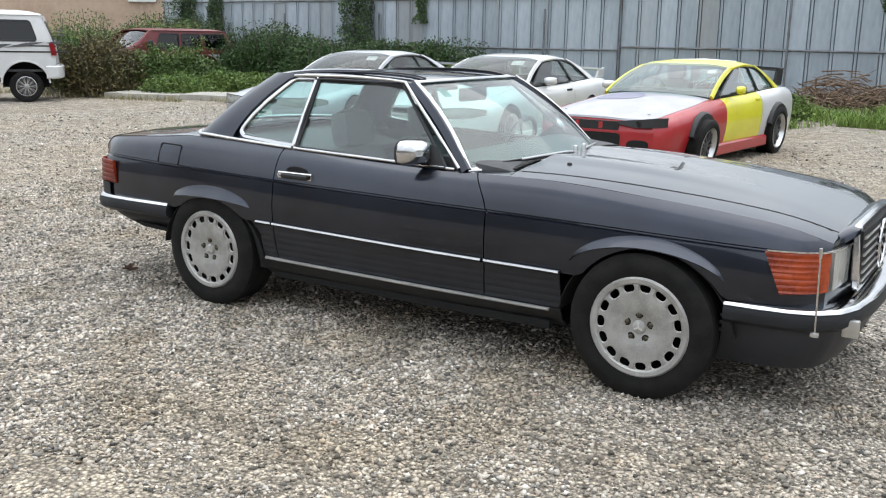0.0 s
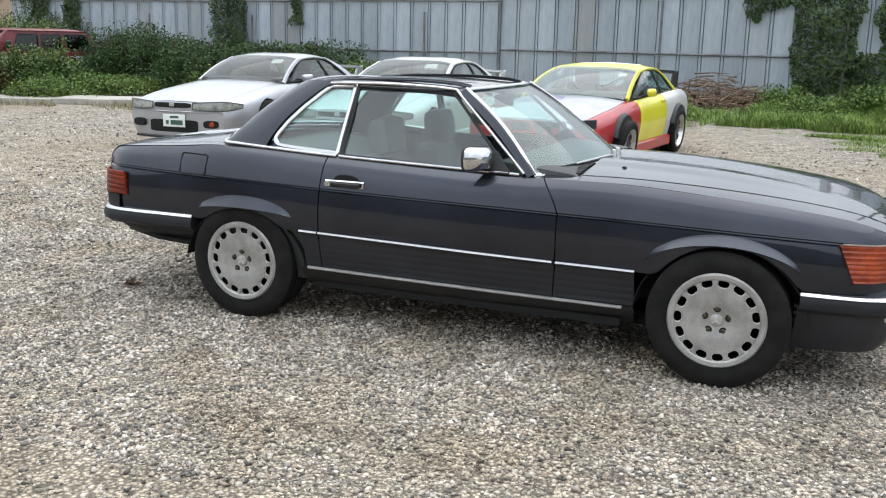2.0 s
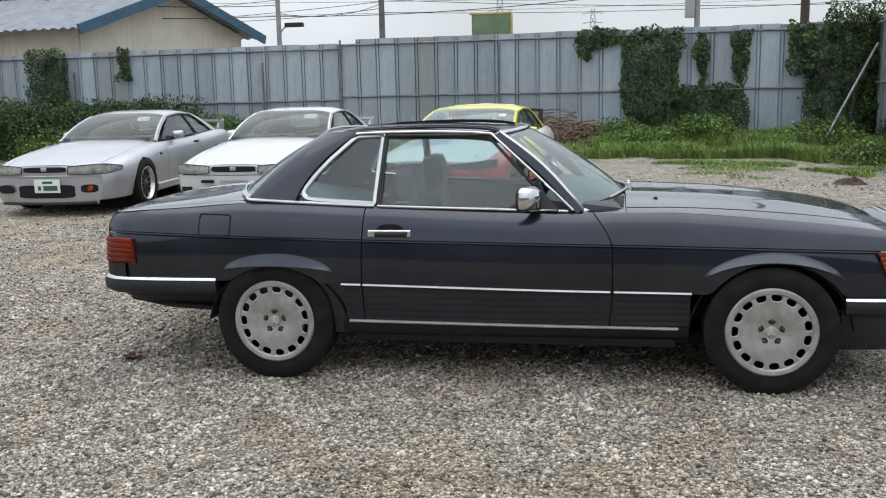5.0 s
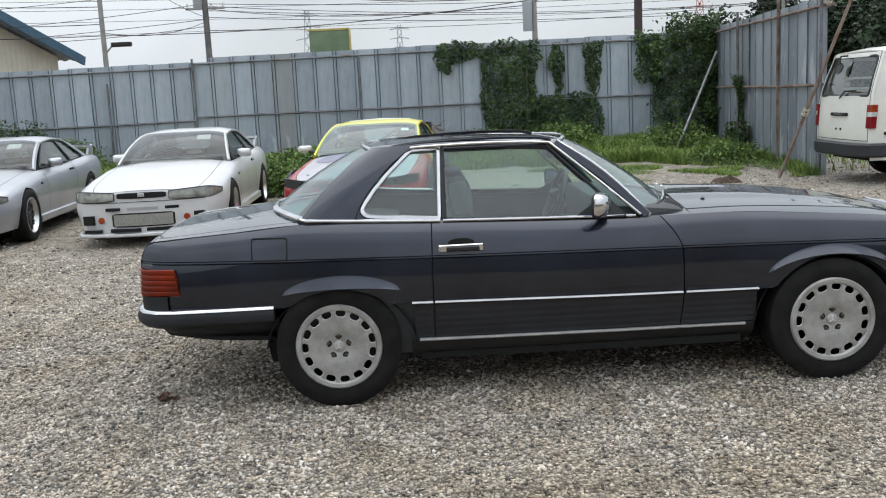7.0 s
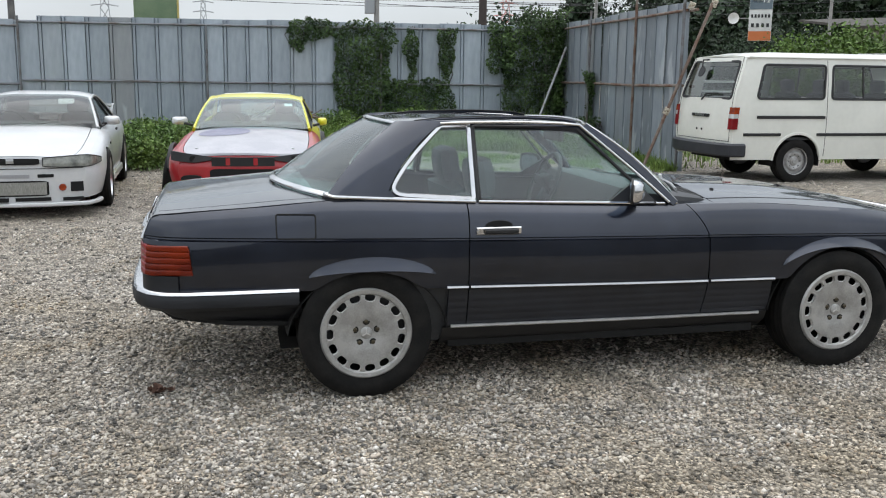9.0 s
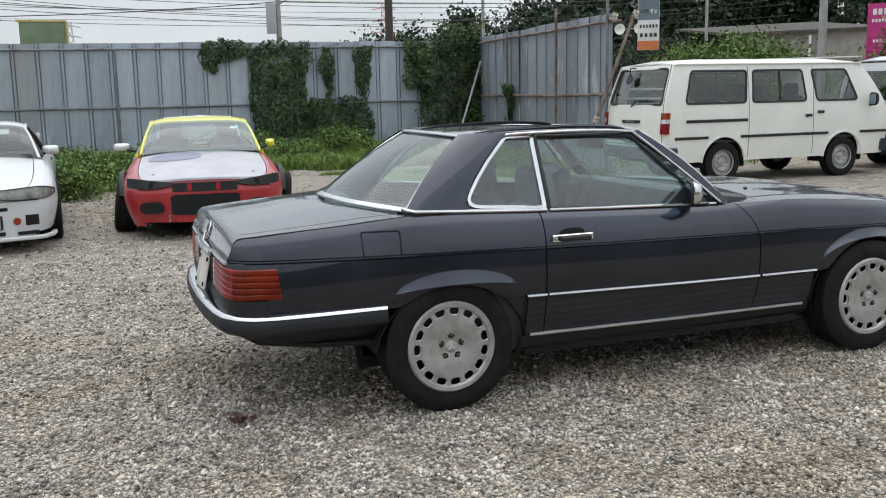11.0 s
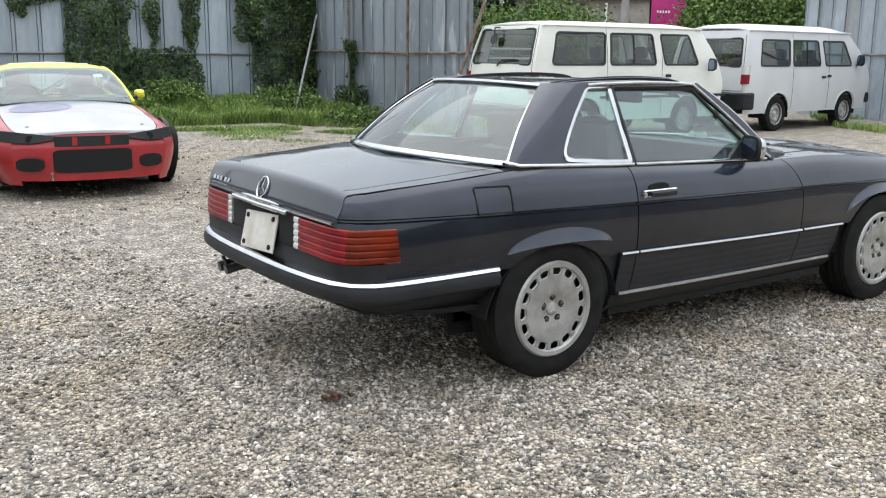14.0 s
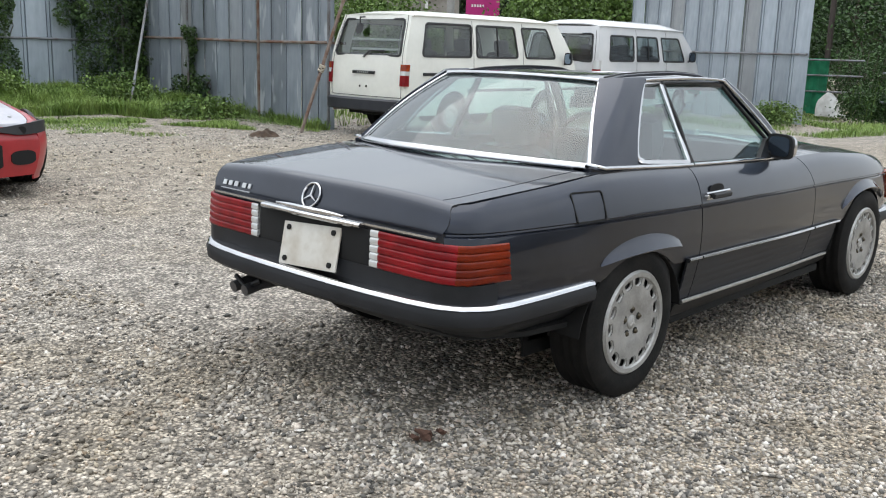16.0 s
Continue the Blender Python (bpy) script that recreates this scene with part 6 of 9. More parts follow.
# ---- the many-coloured drift coupe ----
def drift_coupe(m):
    S = dict(COUPE)
    S.update(
        half_width=[(-0.92, 0.64), (-0.88, 0.75), (-0.75, 0.81), (-0.4, 0.84), (0, 0.86), (0.6, 0.845), (1.7, 0.84), (2.525, 0.86), (2.95, 0.850), (3.2, 0.825), (3.34, 0.775), (3.44, 0.69)],
        shoulder=[(-0.92, 0.83), (-0.8, 0.865), (-0.3, 0.88), (0.3, 0.865), (1.0, 0.835), (1.9, 0.80), (2.5, 0.735), (3.0, 0.685), (3.3, 0.640), (3.44, 0.615)],
        centre=[(-0.92, 0.86), (-0.8, 0.90), (-0.45, 0.92), (0.5, 0.93), (1.9, 0.865), (2.4, 0.81), (2.9, 0.755), (3.25, 0.70), (3.44, 0.655)],
        arches=[(0.0, 0.29, 0.345, 0.345), (2.525, 0.29, 0.345, 0.345)], ends=(-0.92, 3.44), bow=(-0.07, 0.15), end_z=(0.25, 0.19), skirt=0.15, lean=(0, -0.4), lean_z=0.50, floor=0.15,
        door=(0.55, 1.75), hood=(1.95, 3.44), deck=(-0.92, -0.40), cabin=(-0.35, 1.92), fender_cut=0.93,
        paints={"front_fender": M["paint_red"], "nose_panel": M["paint_red"], "bonnet": M["primer_grey"], "rear_quarter": M["paint_white"], "tail_panel": M["paint_white"], "boot_lid": M["paint_white"]},
        house=dict(
            z_belt=0.845, z_rail=1.20, y_belt=curve([(-0.4, 0.72), (0.5, 0.735), (1.8, 0.72)]), y_rail=0.575,
            ws_base=(1.94, 0.70, 0.825), ws_top=(1.14, 0.590, 1.172), rear_top=(0.25, 0.56, 1.182), roof_pow=5.0, ws_bow=(0.03, 0.04), rear_base=(-0.40, 0.65, 0.90),
            ws_base_x=2.10, ws_top_x=1.27, rear_top_x=0.17, rear_base_x=-0.48, roof_dz=0.042, ws_base_dz=0.045, rear_base_dz=0.02, roof_arch=0.035,
            sails=[[(-0.16, 0.89), (0.48, 0.865), (0.48, 0.835), (-0.2, 0.845)]], sail_edge=[(-0.20, 0.85), (-0.13, 0.895), (0.05, 1.025), (0.24, 1.145), (0.36, 1.188)],
            windows=[("quarter_window", [(-0.13, 0.88), (0.06, 1.035), (0.22, 1.130), (0.36, 1.166), (0.54, 1.178), (0.47, 0.86)], 0.016),
                     ("door_window", [(0.50, 0.86), (0.57, 1.178), (0.82, 1.182), (1.04, 1.158), (1.32, 1.058), (1.78, 0.84)], 0.016)], win_r=0.04))
    S = lowered(S, 0.955)
    car = thing("drift_car", m, "yellow, red and grey drift coupe with stripped front lamps", "car")
    yel, red = M["paint_yellow"], M["paint_red"]
    c, made = shell_car(S, car, yel)
    hw, zs, zc, prof, yside, ztop, zbot = c
    glasshouse(car, S, yel, M["black_plastic"], M["glass"], 0.06)
    xf, bow = S["ends"][1], S["bow"][1]
    for s in (1, -1):
        P = []
        yo = yside(3.24, 0.57) - 0.012
        for k in range(19):
            u = k / 18
            y = lerp(0.31, yo, u)
            x = body_x(c, xf, bow, y, 0.56)
            zb_ = lerp(0.574, 0.538, min(1, u / 0.4)) + 0.012 * max(0, (u - 0.6) / 0.4)
            P.append([(x + 0.024 - 0.34 * max(0, z - 0.5) * (1 - 0.8 * u), s * (y + 0.004 * u), z) for z in np.linspace(zb_, lerp(0.600, 0.645, min(1, u * 1.2)), 5)])
        lamp = part("lamp_blank", shell(P, 0.04, flip=s < 0), M["black_plastic"], car, "black panel in place of the headlamp")
        part("lamp_hole", moved(lathe([(0.0, 0.006), (0.035, 0.006), (0.038, -0.02)], 14, "x"), pose(3.50, s * 0.53, 0.575)), M["void"], lamp)
        part("bumper_duct", nose_z_patch(c, xf, bow, s * 0.425, s * 0.645, 0.285, 0.405, 0.012, 18, corner=3.0), M["void"], car)
        mirror_housing(car, (1.45, s * (0.86 if s > 0 else 0.93), 0.88), (0.09, 0.12 if s > 0 else 0.20, 0.10), yel if s > 0 else M["paint_white"], s)
        pts = [(x, s * (yside(x, 0.22) + 0.02), 0.20) for x in np.linspace(0.36, 2.17, 10)]
        part("side_skirt", sweep(pts, rect_profile(0.07, 0.14, 0.02)), red, car)
        pts = [(x, s * (yside(x, 0.74) + 0.006), 0.74) for x in np.linspace(0.62, 0.76, 4)]
        part("door_handle", sweep(pts, rect_profile(0.03, 0.014, 0.004), (0, s, 0)), yel, made["door", s])
        for xc, zw, ra, hz in S["arches"]:
            path = [(xc + 0.355 * math.cos(a), s * (yside(xc, 0.55) + 0.012), zw + 0.362 * math.sin(a)) for a in np.linspace(radians(20), radians(150), 20)]
            part("bolt_on_flare", sweep(path, [(-0.05, -0.024), (0.03, -0.024), (0.03, 0.0), (0.008, 0.030), (-0.05, 0.034)] if s < 0 else [(0.05, -0.024), (-0.03, -0.024), (-0.03, 0.0), (-0.008, 0.030), (0.05, 0.034)], (0, s, 0)), M["black_plastic"], car, "matt black bolt-on wheel arch flare")
        wheel(car, (0.0, s * 0.79, 0.305), s < 0, 0.31, 0.24, 0.225, "mesh", M["alloy_dark"], -3)
        wheel(car, (2.525, s * 0.845, 0.30), s < 0, 0.305, 0.22, 0.215, "mesh", M["alloy_dark"], -8)
        part("bonnet_pin", moved(lathe([(0, 0.012), (0.016, 0.010), (0.018, 0.0)], 10, "z"), pose(3.22, s * 0.52, ztop(3.22, 0.52) + 0.001)), M["satin_trim"], made["bonnet"])
        part("wiper", sweep([(1.93 - 0.1 * abs(t), s * 0.12 - 0.4 * t, 0.885 - 0.02 * t) for t in (0, 0.5, 1.0)], rect_profile(0.014, 0.016)), M["black_plastic"], car)
        part("roll_cage_leg", tube([(0.45, s * 0.55, 0.35), (0.5, s * 0.52, 1.0), (0.55, s * 0.44, 1.19)], 0.02), M["paper"], car)
    part("roll_cage_hoop", tube([(0.55, -0.44, 1.19), (0.55, 0.0, 1.21), (0.55, 0.44, 1.19)], 0.02), M["paper"], car)
    part("roll_cage_brace", tube([(0.48, -0.54, 0.6), (0.55, 0.44, 1.19)], 0.018), M["paper"], car)
    # the bonnet's front edge, rolled down to the nose
    P = []
    for j in range(19):
        w = (2 * j / 18 - 1) * 0.93
        y = w * hw(xf) * prof(1.0)
        zt = zs(xf) + (zc(xf) - zs(xf)) * (1 - abs(w) ** 2.2)
        xe = xf + bow * (1 - w * w) - 0.4 * max(0, zt - 0.5) + 0.012
        P.append([(lerp(xf - 0.01, xe, v), y, lerp(ztop(xf, y) + 0.004, zt + 0.004, v) + 0.012 * math.sin(math.pi * v)) for v in (0, 0.25, 0.5, 0.75, 1)] + [(xe + 0.006, y, zt - 0.018)])
    part("bonnet_edge", shell(P, 0.01, flip=True), M["primer_grey"], made["bonnet"])
    # mid grille and open intake
    part("grille_bar", nose_z_patch(c, xf, bow, -0.33, 0.33, 0.505, 0.598, 0.008, 10), M["black_plastic"], car)
    for y in (-0.18, 0.11):
        part("red_stripe", nose_z_patch(c, xf, bow, y, y + 0.045, 0.515, 0.590, 0.011, 2), red, car)
    part("bumper_intake", nose_z_patch(c, xf, bow, -0.35, 0.35, 0.262, 0.475, 0.010, 40, corner=9.0), M["void"], car)
    part("tow_hook", tube([(3.54, -0.37, 0.22), (3.61, -0.37, 0.21), (3.61, -0.37, 0.27), (3.54, -0.37, 0.26)], 0.010), M["satin_trim"], car)
    # round primer patch on the bonnet
    loop = [(2.30 + 0.27 * math.sin(a), -0.30 + 0.30 * math.cos(a)) for a in [2 * math.pi * k / 32 for k in range(32)]]
    part("primer_patch", ([(x, y, ztop(x, y) + 0.004) for x, y in loop] + [(2.30, -0.30, ztop(2.30, -0.30) + 0.005)], [(k, (k + 1) % 32, 32) for k in range(32)]), M["primer_patch"], made["bonnet"], "round grey-blue primer patch")
    part("price_paper", moved(block(-0.001, 0.001, -0.05, 0.05, -0.03, 0.03), pose(1.315, 0.43, 1.085, 0, -58)), M["paper"], car)
    rear_wing(car, -0.66, 0.90, 0.17, 0.62, M["black_plastic"], 0.22)
    for s in (1, -1):
        part("tail_light", block(-1.0, -0.90, s * 0.35 if s > 0 else -0.66, 0.66 if s > 0 else -0.35, 0.70, 0.80, 0.01), M["lens_red"], car)
    seats_and_dash(car, 0.36, 0.72)
    return car


drift_coupe(pose(-0.05, 8.82, 0.0, 0, 0, -95.5))


# ---- vans ----
def bz_low(spec):
    return spec["bumper_z"][1] + 0.03


def van(spec, m, label, group="", name="van"):
    """x forward from the rear hub. Sides with cut window openings, tailgate, roof, lamps and wheels."""
    car = thing(name, m, label, spec.get("category", "van"), group)
    W, zr, zg, zb = spec["half_width"], spec["roof_z"], spec["gutter_z"], spec["skirt"]
    paint, low_paint = spec["paint"], spec.get("low_paint", spec["paint"])
    xr = curve(spec["rear_x"])          # of z
    xf = curve(spec["front_x"])         # of z
    prof = curve([(0.15, 0.93), (0.45, 0.985), (0.8, 1.0), (zg * 0.55, 0.995), (zg * 0.8, 0.955), (zg, 0.885)])
    yy = lambda z: W * prof(z)
    zw0, zw1 = spec["win_z"]
    wins = spec["windows"]
    arches = spec["arches"]

    def zbot(x):
        z = zb
        for xc, zc_, ra in arches:
            d = ra * ra - (x - xc) ** 2
            if d > 0:
                z = max(z, zc_ + math.sqrt(d))
        return z
    X0, X1 = xr(1.0), xf(0.8)
    xs = set(np.round(np.linspace(X0, X1, 30), 4))
    for xc, zc_, ra in arches:
        xs |= {round(xc - ra * math.cos(math.pi * k / 14), 4) for k in range(15)}
    for a, b, *_ in wins:
        xs = {x for x in xs if abs(x - a) > 0.02 and abs(x - b) > 0.02} | {a, b}
    xs = sorted(xs)
    zrows = [("f", k / 7) for k in range(8)] + [("z", zw0)] + [("z", lerp(zw0, zw1, k / 4)) for k in range(1, 5)] + [("z", lerp(zw1, zg, k / 3)) for k in range(1, 4)]
    zrows = zrows[:7] + zrows[8:]
    P = []
    for x in xs:
        u = (x - X0) / (X1 - X0)
        col = []
        for kind, v in zrows:
            z = lerp(zbot(x), zw0, v) if kind == "f" else v
            xx = x + (1 - u) ** 3 * (xr(z) - X0) + u ** 3 * (xf(z) - X1)
            col.append((xx, yy(z) * (1 - 0.06 * max(0, (u - 0.9) / 0.1) ** 2 - 0.03 * max(0, (0.05 - u) / 0.05) ** 2), z))
        P.append(col)
    j0 = 7

    def solid(i, j):
        mid = (xs[i] + xs[i + 1]) / 2
        return not (j0 <= j < j0 + 4 and any(a < mid < b for a, b, *_ in wins))
    geo = shell(P, 0.02, flip=True, mask=solid)
    for s in (1, -1):
        side = part("body_side", geo if s > 0 else mirrored(geo), paint, car, fix=False, angle=30)
        if low_paint is not paint:
            Q = [[(x, s * (yy(z) + 0.006), z) for z in np.linspace(max(zbot(x), 0.3), max(spec["two_tone_z"], zbot(x) + 0.002), 5)] for x in np.linspace(X0 + 0.05, X1 - 0.1, 60)]
            part("lower_band", shell(Q, 0.008, flip=s > 0), low_paint, side)
        for a, b, *rest in wins:
            lean = rest[0] if rest else 0.0
            lp = [Vector((a, zw0, 0)), Vector((b + lean, zw0, 0)), Vector((b - 0.0, zw1, 0)), Vector((a, zw1, 0))] if lean >= 0 else [Vector((a + lean, zw0, 0)), Vector((b, zw0, 0)), Vector((b, zw1, 0)), Vector((a, zw1, 0))]
            lp = rounded_loop(lp, 0.06)
            u_of = lambda x: (x - X0) / (X1 - X0)
            pts = [(p[0] + max(0, u_of(p[0])) ** 3 * (xf(p[1]) - X1) + (1 - u_of(p[0])) ** 3 * (xr(p[1]) - X0), s * (yy(p[1]) + 0.004), p[1]) for p in lp]
            pane = part("side_window", slab([(p[0], p[1] - s * 0.006, p[2]) for p in pts], (0, -s * 0.004, 0)), spec.get("glass", M["glass_dark"]), car)
            clear_inside(pane, (0, s, 0))
            pane.visible_shadow = False
            part("window_rubber", sweep(pts, rect_profile(0.034, 0.014, 0.004), (0, s, 0.2), True), M["black_plastic"], pane)
            if spec.get("sliders") and (a, b) in spec["sliders"]:
                xm = (a + b) / 2
                part("window_divider", sweep([(xm, s * (yy(zw0) + 0.004), zw0), (xm, s * (yy(zw1) + 0.004), zw1)], rect_profile(0.025, 0.012), (0, s, 0)), M["black_plastic"], pane)
        for x0, x1, z, h in spec.get("stripes", ()):
            pts = [(x, s * (yy(z) + 0.006), z) for x in np.linspace(x0, x1, 14) if zbot(x) < z - 0.01]
            part("side_moulding", sweep(pts, rect_profile(h, 0.016, 0.004), (0, s, 0)), M["black_plastic"], side)
        for x in spec.get("seams", ()):
            part("door_seam", sweep([(x, s * (yy(z) + 0.0005), z) for z in np.linspace(max(zb + 0.05, zbot(x) + 0.02), zg - 0.03, 10)], rect_profile(0.008, 0.003), (0, s, 0)), M["void"], side)
        for x, z in spec.get("handles", ()):
            part("door_handle", sweep([(x - 0.06, s * (yy(z) + 0.012), z), (x + 0.06, s * (yy(z) + 0.012), z)], rect_profile(0.045, 0.02, 0.006), (0, s, 0)), M["black_plastic"], side)
        gut = [(lerp(xr(zg) + 0.03, xf(zg) - 0.05, k / 10), s * (yy(zg) + 0.012), zg + 0.004) for k in range(11)]
        part("roof_gutter", sweep(gut, rect_profile(0.02, 0.02, 0.004)), paint, car)
        mx, mz = spec["mirror"]
        mirror_housing(car, (mx, s * (W + 0.10), mz), (0.09, 0.15, 0.21), M["black_plastic"], s)
        y0, y1, z0, z1 = spec["tail"]
        plan = [(0.02, y0), (-0.036, y0 + 0.004), (-0.040, (y0 + W) / 2), (-0.030, W * 0.985), (-0.008, W * 1.014), (0.065, W * 1.020)]
        Q = [[(xr(z) + dx, s * y, z) for z in np.linspace(z0, z1, 6)] for dx, y in plan]
        tail = part("tail_light", shell(Q, 0.03, flip=s > 0), M["lens_red"], car)
        if spec.get("tail_amber"):
            za = lerp(z0, z1, spec["tail_amber"])
            for nm, za, zb_, mt in (("turn_lens", za, z1 + 0.003, "lens_amber"), ("reversing_lens", lerp(z0, za, 0.72), za, "lens_clear")):
                Q = [[(xr(z) + dx - 0.004, s * (y + 0.004), z) for z in np.linspace(za, zb_, 4)] for dx, y in plan]
                part(nm, shell(Q, 0.012, flip=s > 0), M[mt], tail)
        if spec.get("tail_clear"):
            Q = [[(xr(z) + dx - 0.004, s * (y + 0.004), z) for z in np.linspace(lerp(z0, z1, spec["tail_clear"]), z1 + 0.003, 4)] for dx, y in plan]
            part("reversing_lens", shell(Q, 0.012, flip=s > 0), M["lens_clear"], tail)
        for xc, zc_, ra in arches:
            wheel(car, (xc, s * (W - 0.115), spec["wheel_r"]), s < 0, spec["wheel_r"], 0.19, spec["wheel_r"] * 0.62, spec.get("rim", "steel"), spec.get("rim_mat", M["steel_rim"]))
            Q = [[(xc + (ra + 0.003) * math.cos(a), y, zc_ + (ra + 0.003) * math.sin(a)) for y in (s * 0.5, s * (W * 0.98))] for a in np.linspace(-0.2, math.pi + 0.2, 16)]
            part("wheel_well", shell(Q, 0.004), M["void"], car)
            lip = [(xc + (ra + 0.016) * math.cos(a), s * (yy(min(zg, zc_ + ra * math.sin(a))) + 0.004), zc_ + (ra + 0.016) * math.sin(a)) for a in np.linspace(0.03, math.pi - 0.03, 22)]
            part("arch_lip", sweep(lip, rect_profile(0.040, 0.018, 0.006), (0, s, 0)), paint, car)
            part("inner_well", slab([(xc + (ra + 0.02) * math.cos(a), s * 0.5, zc_ + (ra + 0.02) * math.sin(a)) for a in np.linspace(-0.2, math.pi + 0.2, 14)], (0, -s * 0.01, 0)), M["void"], car)
    # roof
    Q = []
    for i in range(13):
        u = i / 12
        row = []
        for j in range(17):
            v = 2 * j / 16 - 1
            z = zg + (zr - zg) * (1 - abs(v) ** 4.5) * min(1, 0.35 + 6 * u, 0.35 + 5 * (1 - u))
            row.append((lerp(xr(zg), xf(zg) + 0.02 * (1 - v * v), u), v * yy(zg) * 0.995, z))
        Q.append(row)
    part("roof", shell(Q, 0.02), spec.get("roof_paint", paint), car)
    # tailgate with its window
    gz0, gz1, gy = spec["rear_win"]
    ys = np.concatenate([np.linspace(-1, -gy, 4), np.linspace(-gy, gy, 9)[1:-1], np.linspace(gy, 1, 4)])
    zs_ = np.concatenate([np.linspace(zb + 0.18, gz0, 8), np.linspace(gz0, gz1, 6)[1:-1], np.linspace(gz1, zg, 4)])
    Q = [[(xr(z) - 0.05 * (1 - v * v), v * yy(z) * 0.985, z) for z in zs_] for v in ys]
    hole = lambda i, j: not (abs((ys[i] + ys[i + 1]) / 2) < gy and gz0 < (zs_[j] + zs_[j + 1]) / 2 < gz1)
    gate = part("tailgate", shell(Q, 0.03, flip=True, mask=hole), spec.get("gate_paint", paint), car)
    lp = rounded_loop([Vector((-gy, gz0, 0)), Vector((gy, gz0, 0)), Vector((gy * 0.985, gz1, 0)), Vector((-gy * 0.985, gz1, 0))], 0.07)
    pts = [(xr(p[1]) - 0.05 * (1 - p[0] ** 2) - 0.004, p[0] * yy(p[1]) * 0.985, p[1]) for p in lp]
    Q = [[(xr(z) - 0.05 * (1 - v * v) + 0.008, v * yy(z) * 0.985, z) for z in np.linspace(gz0, gz1, 4)] for v in np.linspace(-gy, gy, 9)]
    rw = part("rear_window", shell(Q, 0.004, flip=True), spec.get("glass", M["glass_dark"]), car)
    clear_inside(rw, (-1, 0, 0.2))
    rw.visible_shadow = False
    part("window_rubber", sweep(pts, rect_profile(0.034, 0.02, 0.005), (-1, 0, 0.2), True), M["black_plastic"], rw)
    part("rear_wiper", sweep([(xr(gz0) - 0.075, 0.02, gz0 - 0.03), (xr(gz0 + 0.05) - 0.07, -0.1, gz0 + 0.06), (xr(gz0 + 0.06) - 0.068, -0.42, gz0 + 0.07)], rect_profile(0.016, 0.02)), M["black_plastic"], gate)
    # the gap round the tailgate
    gz = max(bz_low(spec), zb + 0.2)
    gap = [(xr(z) - 0.05 * (1 - v * v) - 0.0015, v * yy(z) * 0.985, z) for v, z in [(-0.93, k) for k in np.linspace(gz1 + 0.06, gz, 9)] + [(k, gz) for k in np.linspace(-0.9, 0.9, 9)] + [(0.93, k) for k in np.linspace(gz, gz1 + 0.06, 9)]]
    part("gate_gap", sweep(gap, rect_profile(0.008, 0.004), (-1, 0, 0.1)), M["void"], gate)
    if spec.get("garnish"):
        z, hy = spec["garnish"]
        gb = part("gate_garnish", block(xr(z) - 0.075, xr(z) - 0.03, -hy, hy, z - 0.02, z + 0.025, 0.008), M["black_plastic"], gate)
        for k in range(6):
            y = lerp(0.11, -0.11, k / 5)
            part("badge_bar", block(xr(z) - 0.078, xr(z) - 0.07, y - 0.014, y + 0.014, z - 0.010, z + 0.016), M["satin_trim"], gb)
        for y in (-0.07, 0.07):
            part("plate_bolt", block(xr(0.7) - 0.064, xr(0.7) - 0.05, y - 0.008, y + 0.008, z - 0.22, z - 0.19), M["void"], gate)
    bz0, bz1 = spec["bumper_z"]
    bp = [(xr(0.6) + spec.get("bumper_wrap", 0.42), 1.0), (xr(0.6) + 0.10, 1.01), (xr(0.6) - 0.0, 0.96), (xr(0.6) - 0.06, 0.75), (xr(0.6) - 0.085, 0.4), (xr(0.6) - 0.09, 0.0)]
    path = [(x, -y * W, (bz0 + bz1) / 2) for x, y in bp] + [(x, y * W, (bz0 + bz1) / 2) for x, y in reversed(bp[:-1])]
    part("rear_bumper", sweep(path, rect_profile(0.11, bz1 - bz0, 0.025)), spec.get("bumper_mat", M["bumper_rubber"]), car)
    if spec.get("rear_mirror"):
        part("rear_view_arm", tube([(xr(zg) + 0.02, 0.22, zg - 0.02), (xr(zg) - 0.16, 0.20, zg - 0.03), (xr(zg) - 0.18, 0.18, zg - 0.14)], 0.012), M["black_plastic"], car)
        part("rear_view_mirror", moved(lathe([(0.0, 0.03), (0.07, 0.02), (0.085, 0.0), (0.0, 0.0)], 18, "x"), pose(xr(zg) - 0.19, 0.18, zg - 0.20, 0, 20)), M["black_plastic"], car)
    # nose and windscreen
    Q = [[(xf(z) - 0.10 * v * v, v * yy(z) * 0.94, z) for z in np.linspace(zb, spec["ws_z"], 8)] for v in np.linspace(-1, 1, 11)]
    part("nose_panel", shell(Q, 0.02), spec.get("nose_paint", paint), car)
    Q = [[(xf(z) - 0.10 * v * v, v * yy(z) * 0.92, z) for z in np.linspace(spec["ws_z"], zg, 7)] for v in np.linspace(-1, 1, 11)]
    wsn = part("windscreen", shell(Q, 0.006), M["glass_dark"], car)
    clear_inside(wsn, (1, 0, 0.4))
    wsn.visible_shadow = False
    part("front_bumper", sweep([(xf(0.5) + 0.06 - 0.12 * v * v, v * W * 0.98, lerp(bz0, bz1, 0.45)) for v in np.linspace(-1, 1, 11)], rect_profile(0.12, 0.2, 0.03)), spec.get("bumper_mat", M["bumper_rubber"]), car)
    for s in (1, -1):
        part("headlight", block(xf(0.8) - 0.12, xf(0.8) + 0.005, s * 0.60 - 0.13, s * 0.60 + 0.13, 0.72, 0.86, 0.02), M["lens_clear"], car)
    # floor and seats
    part("underbody", block(xr(0.6) + 0.1, xf(0.6) - 0.15, -0.5, 0.5, zb - 0.02, zb + 0.06, 0.02), M["void"], car)
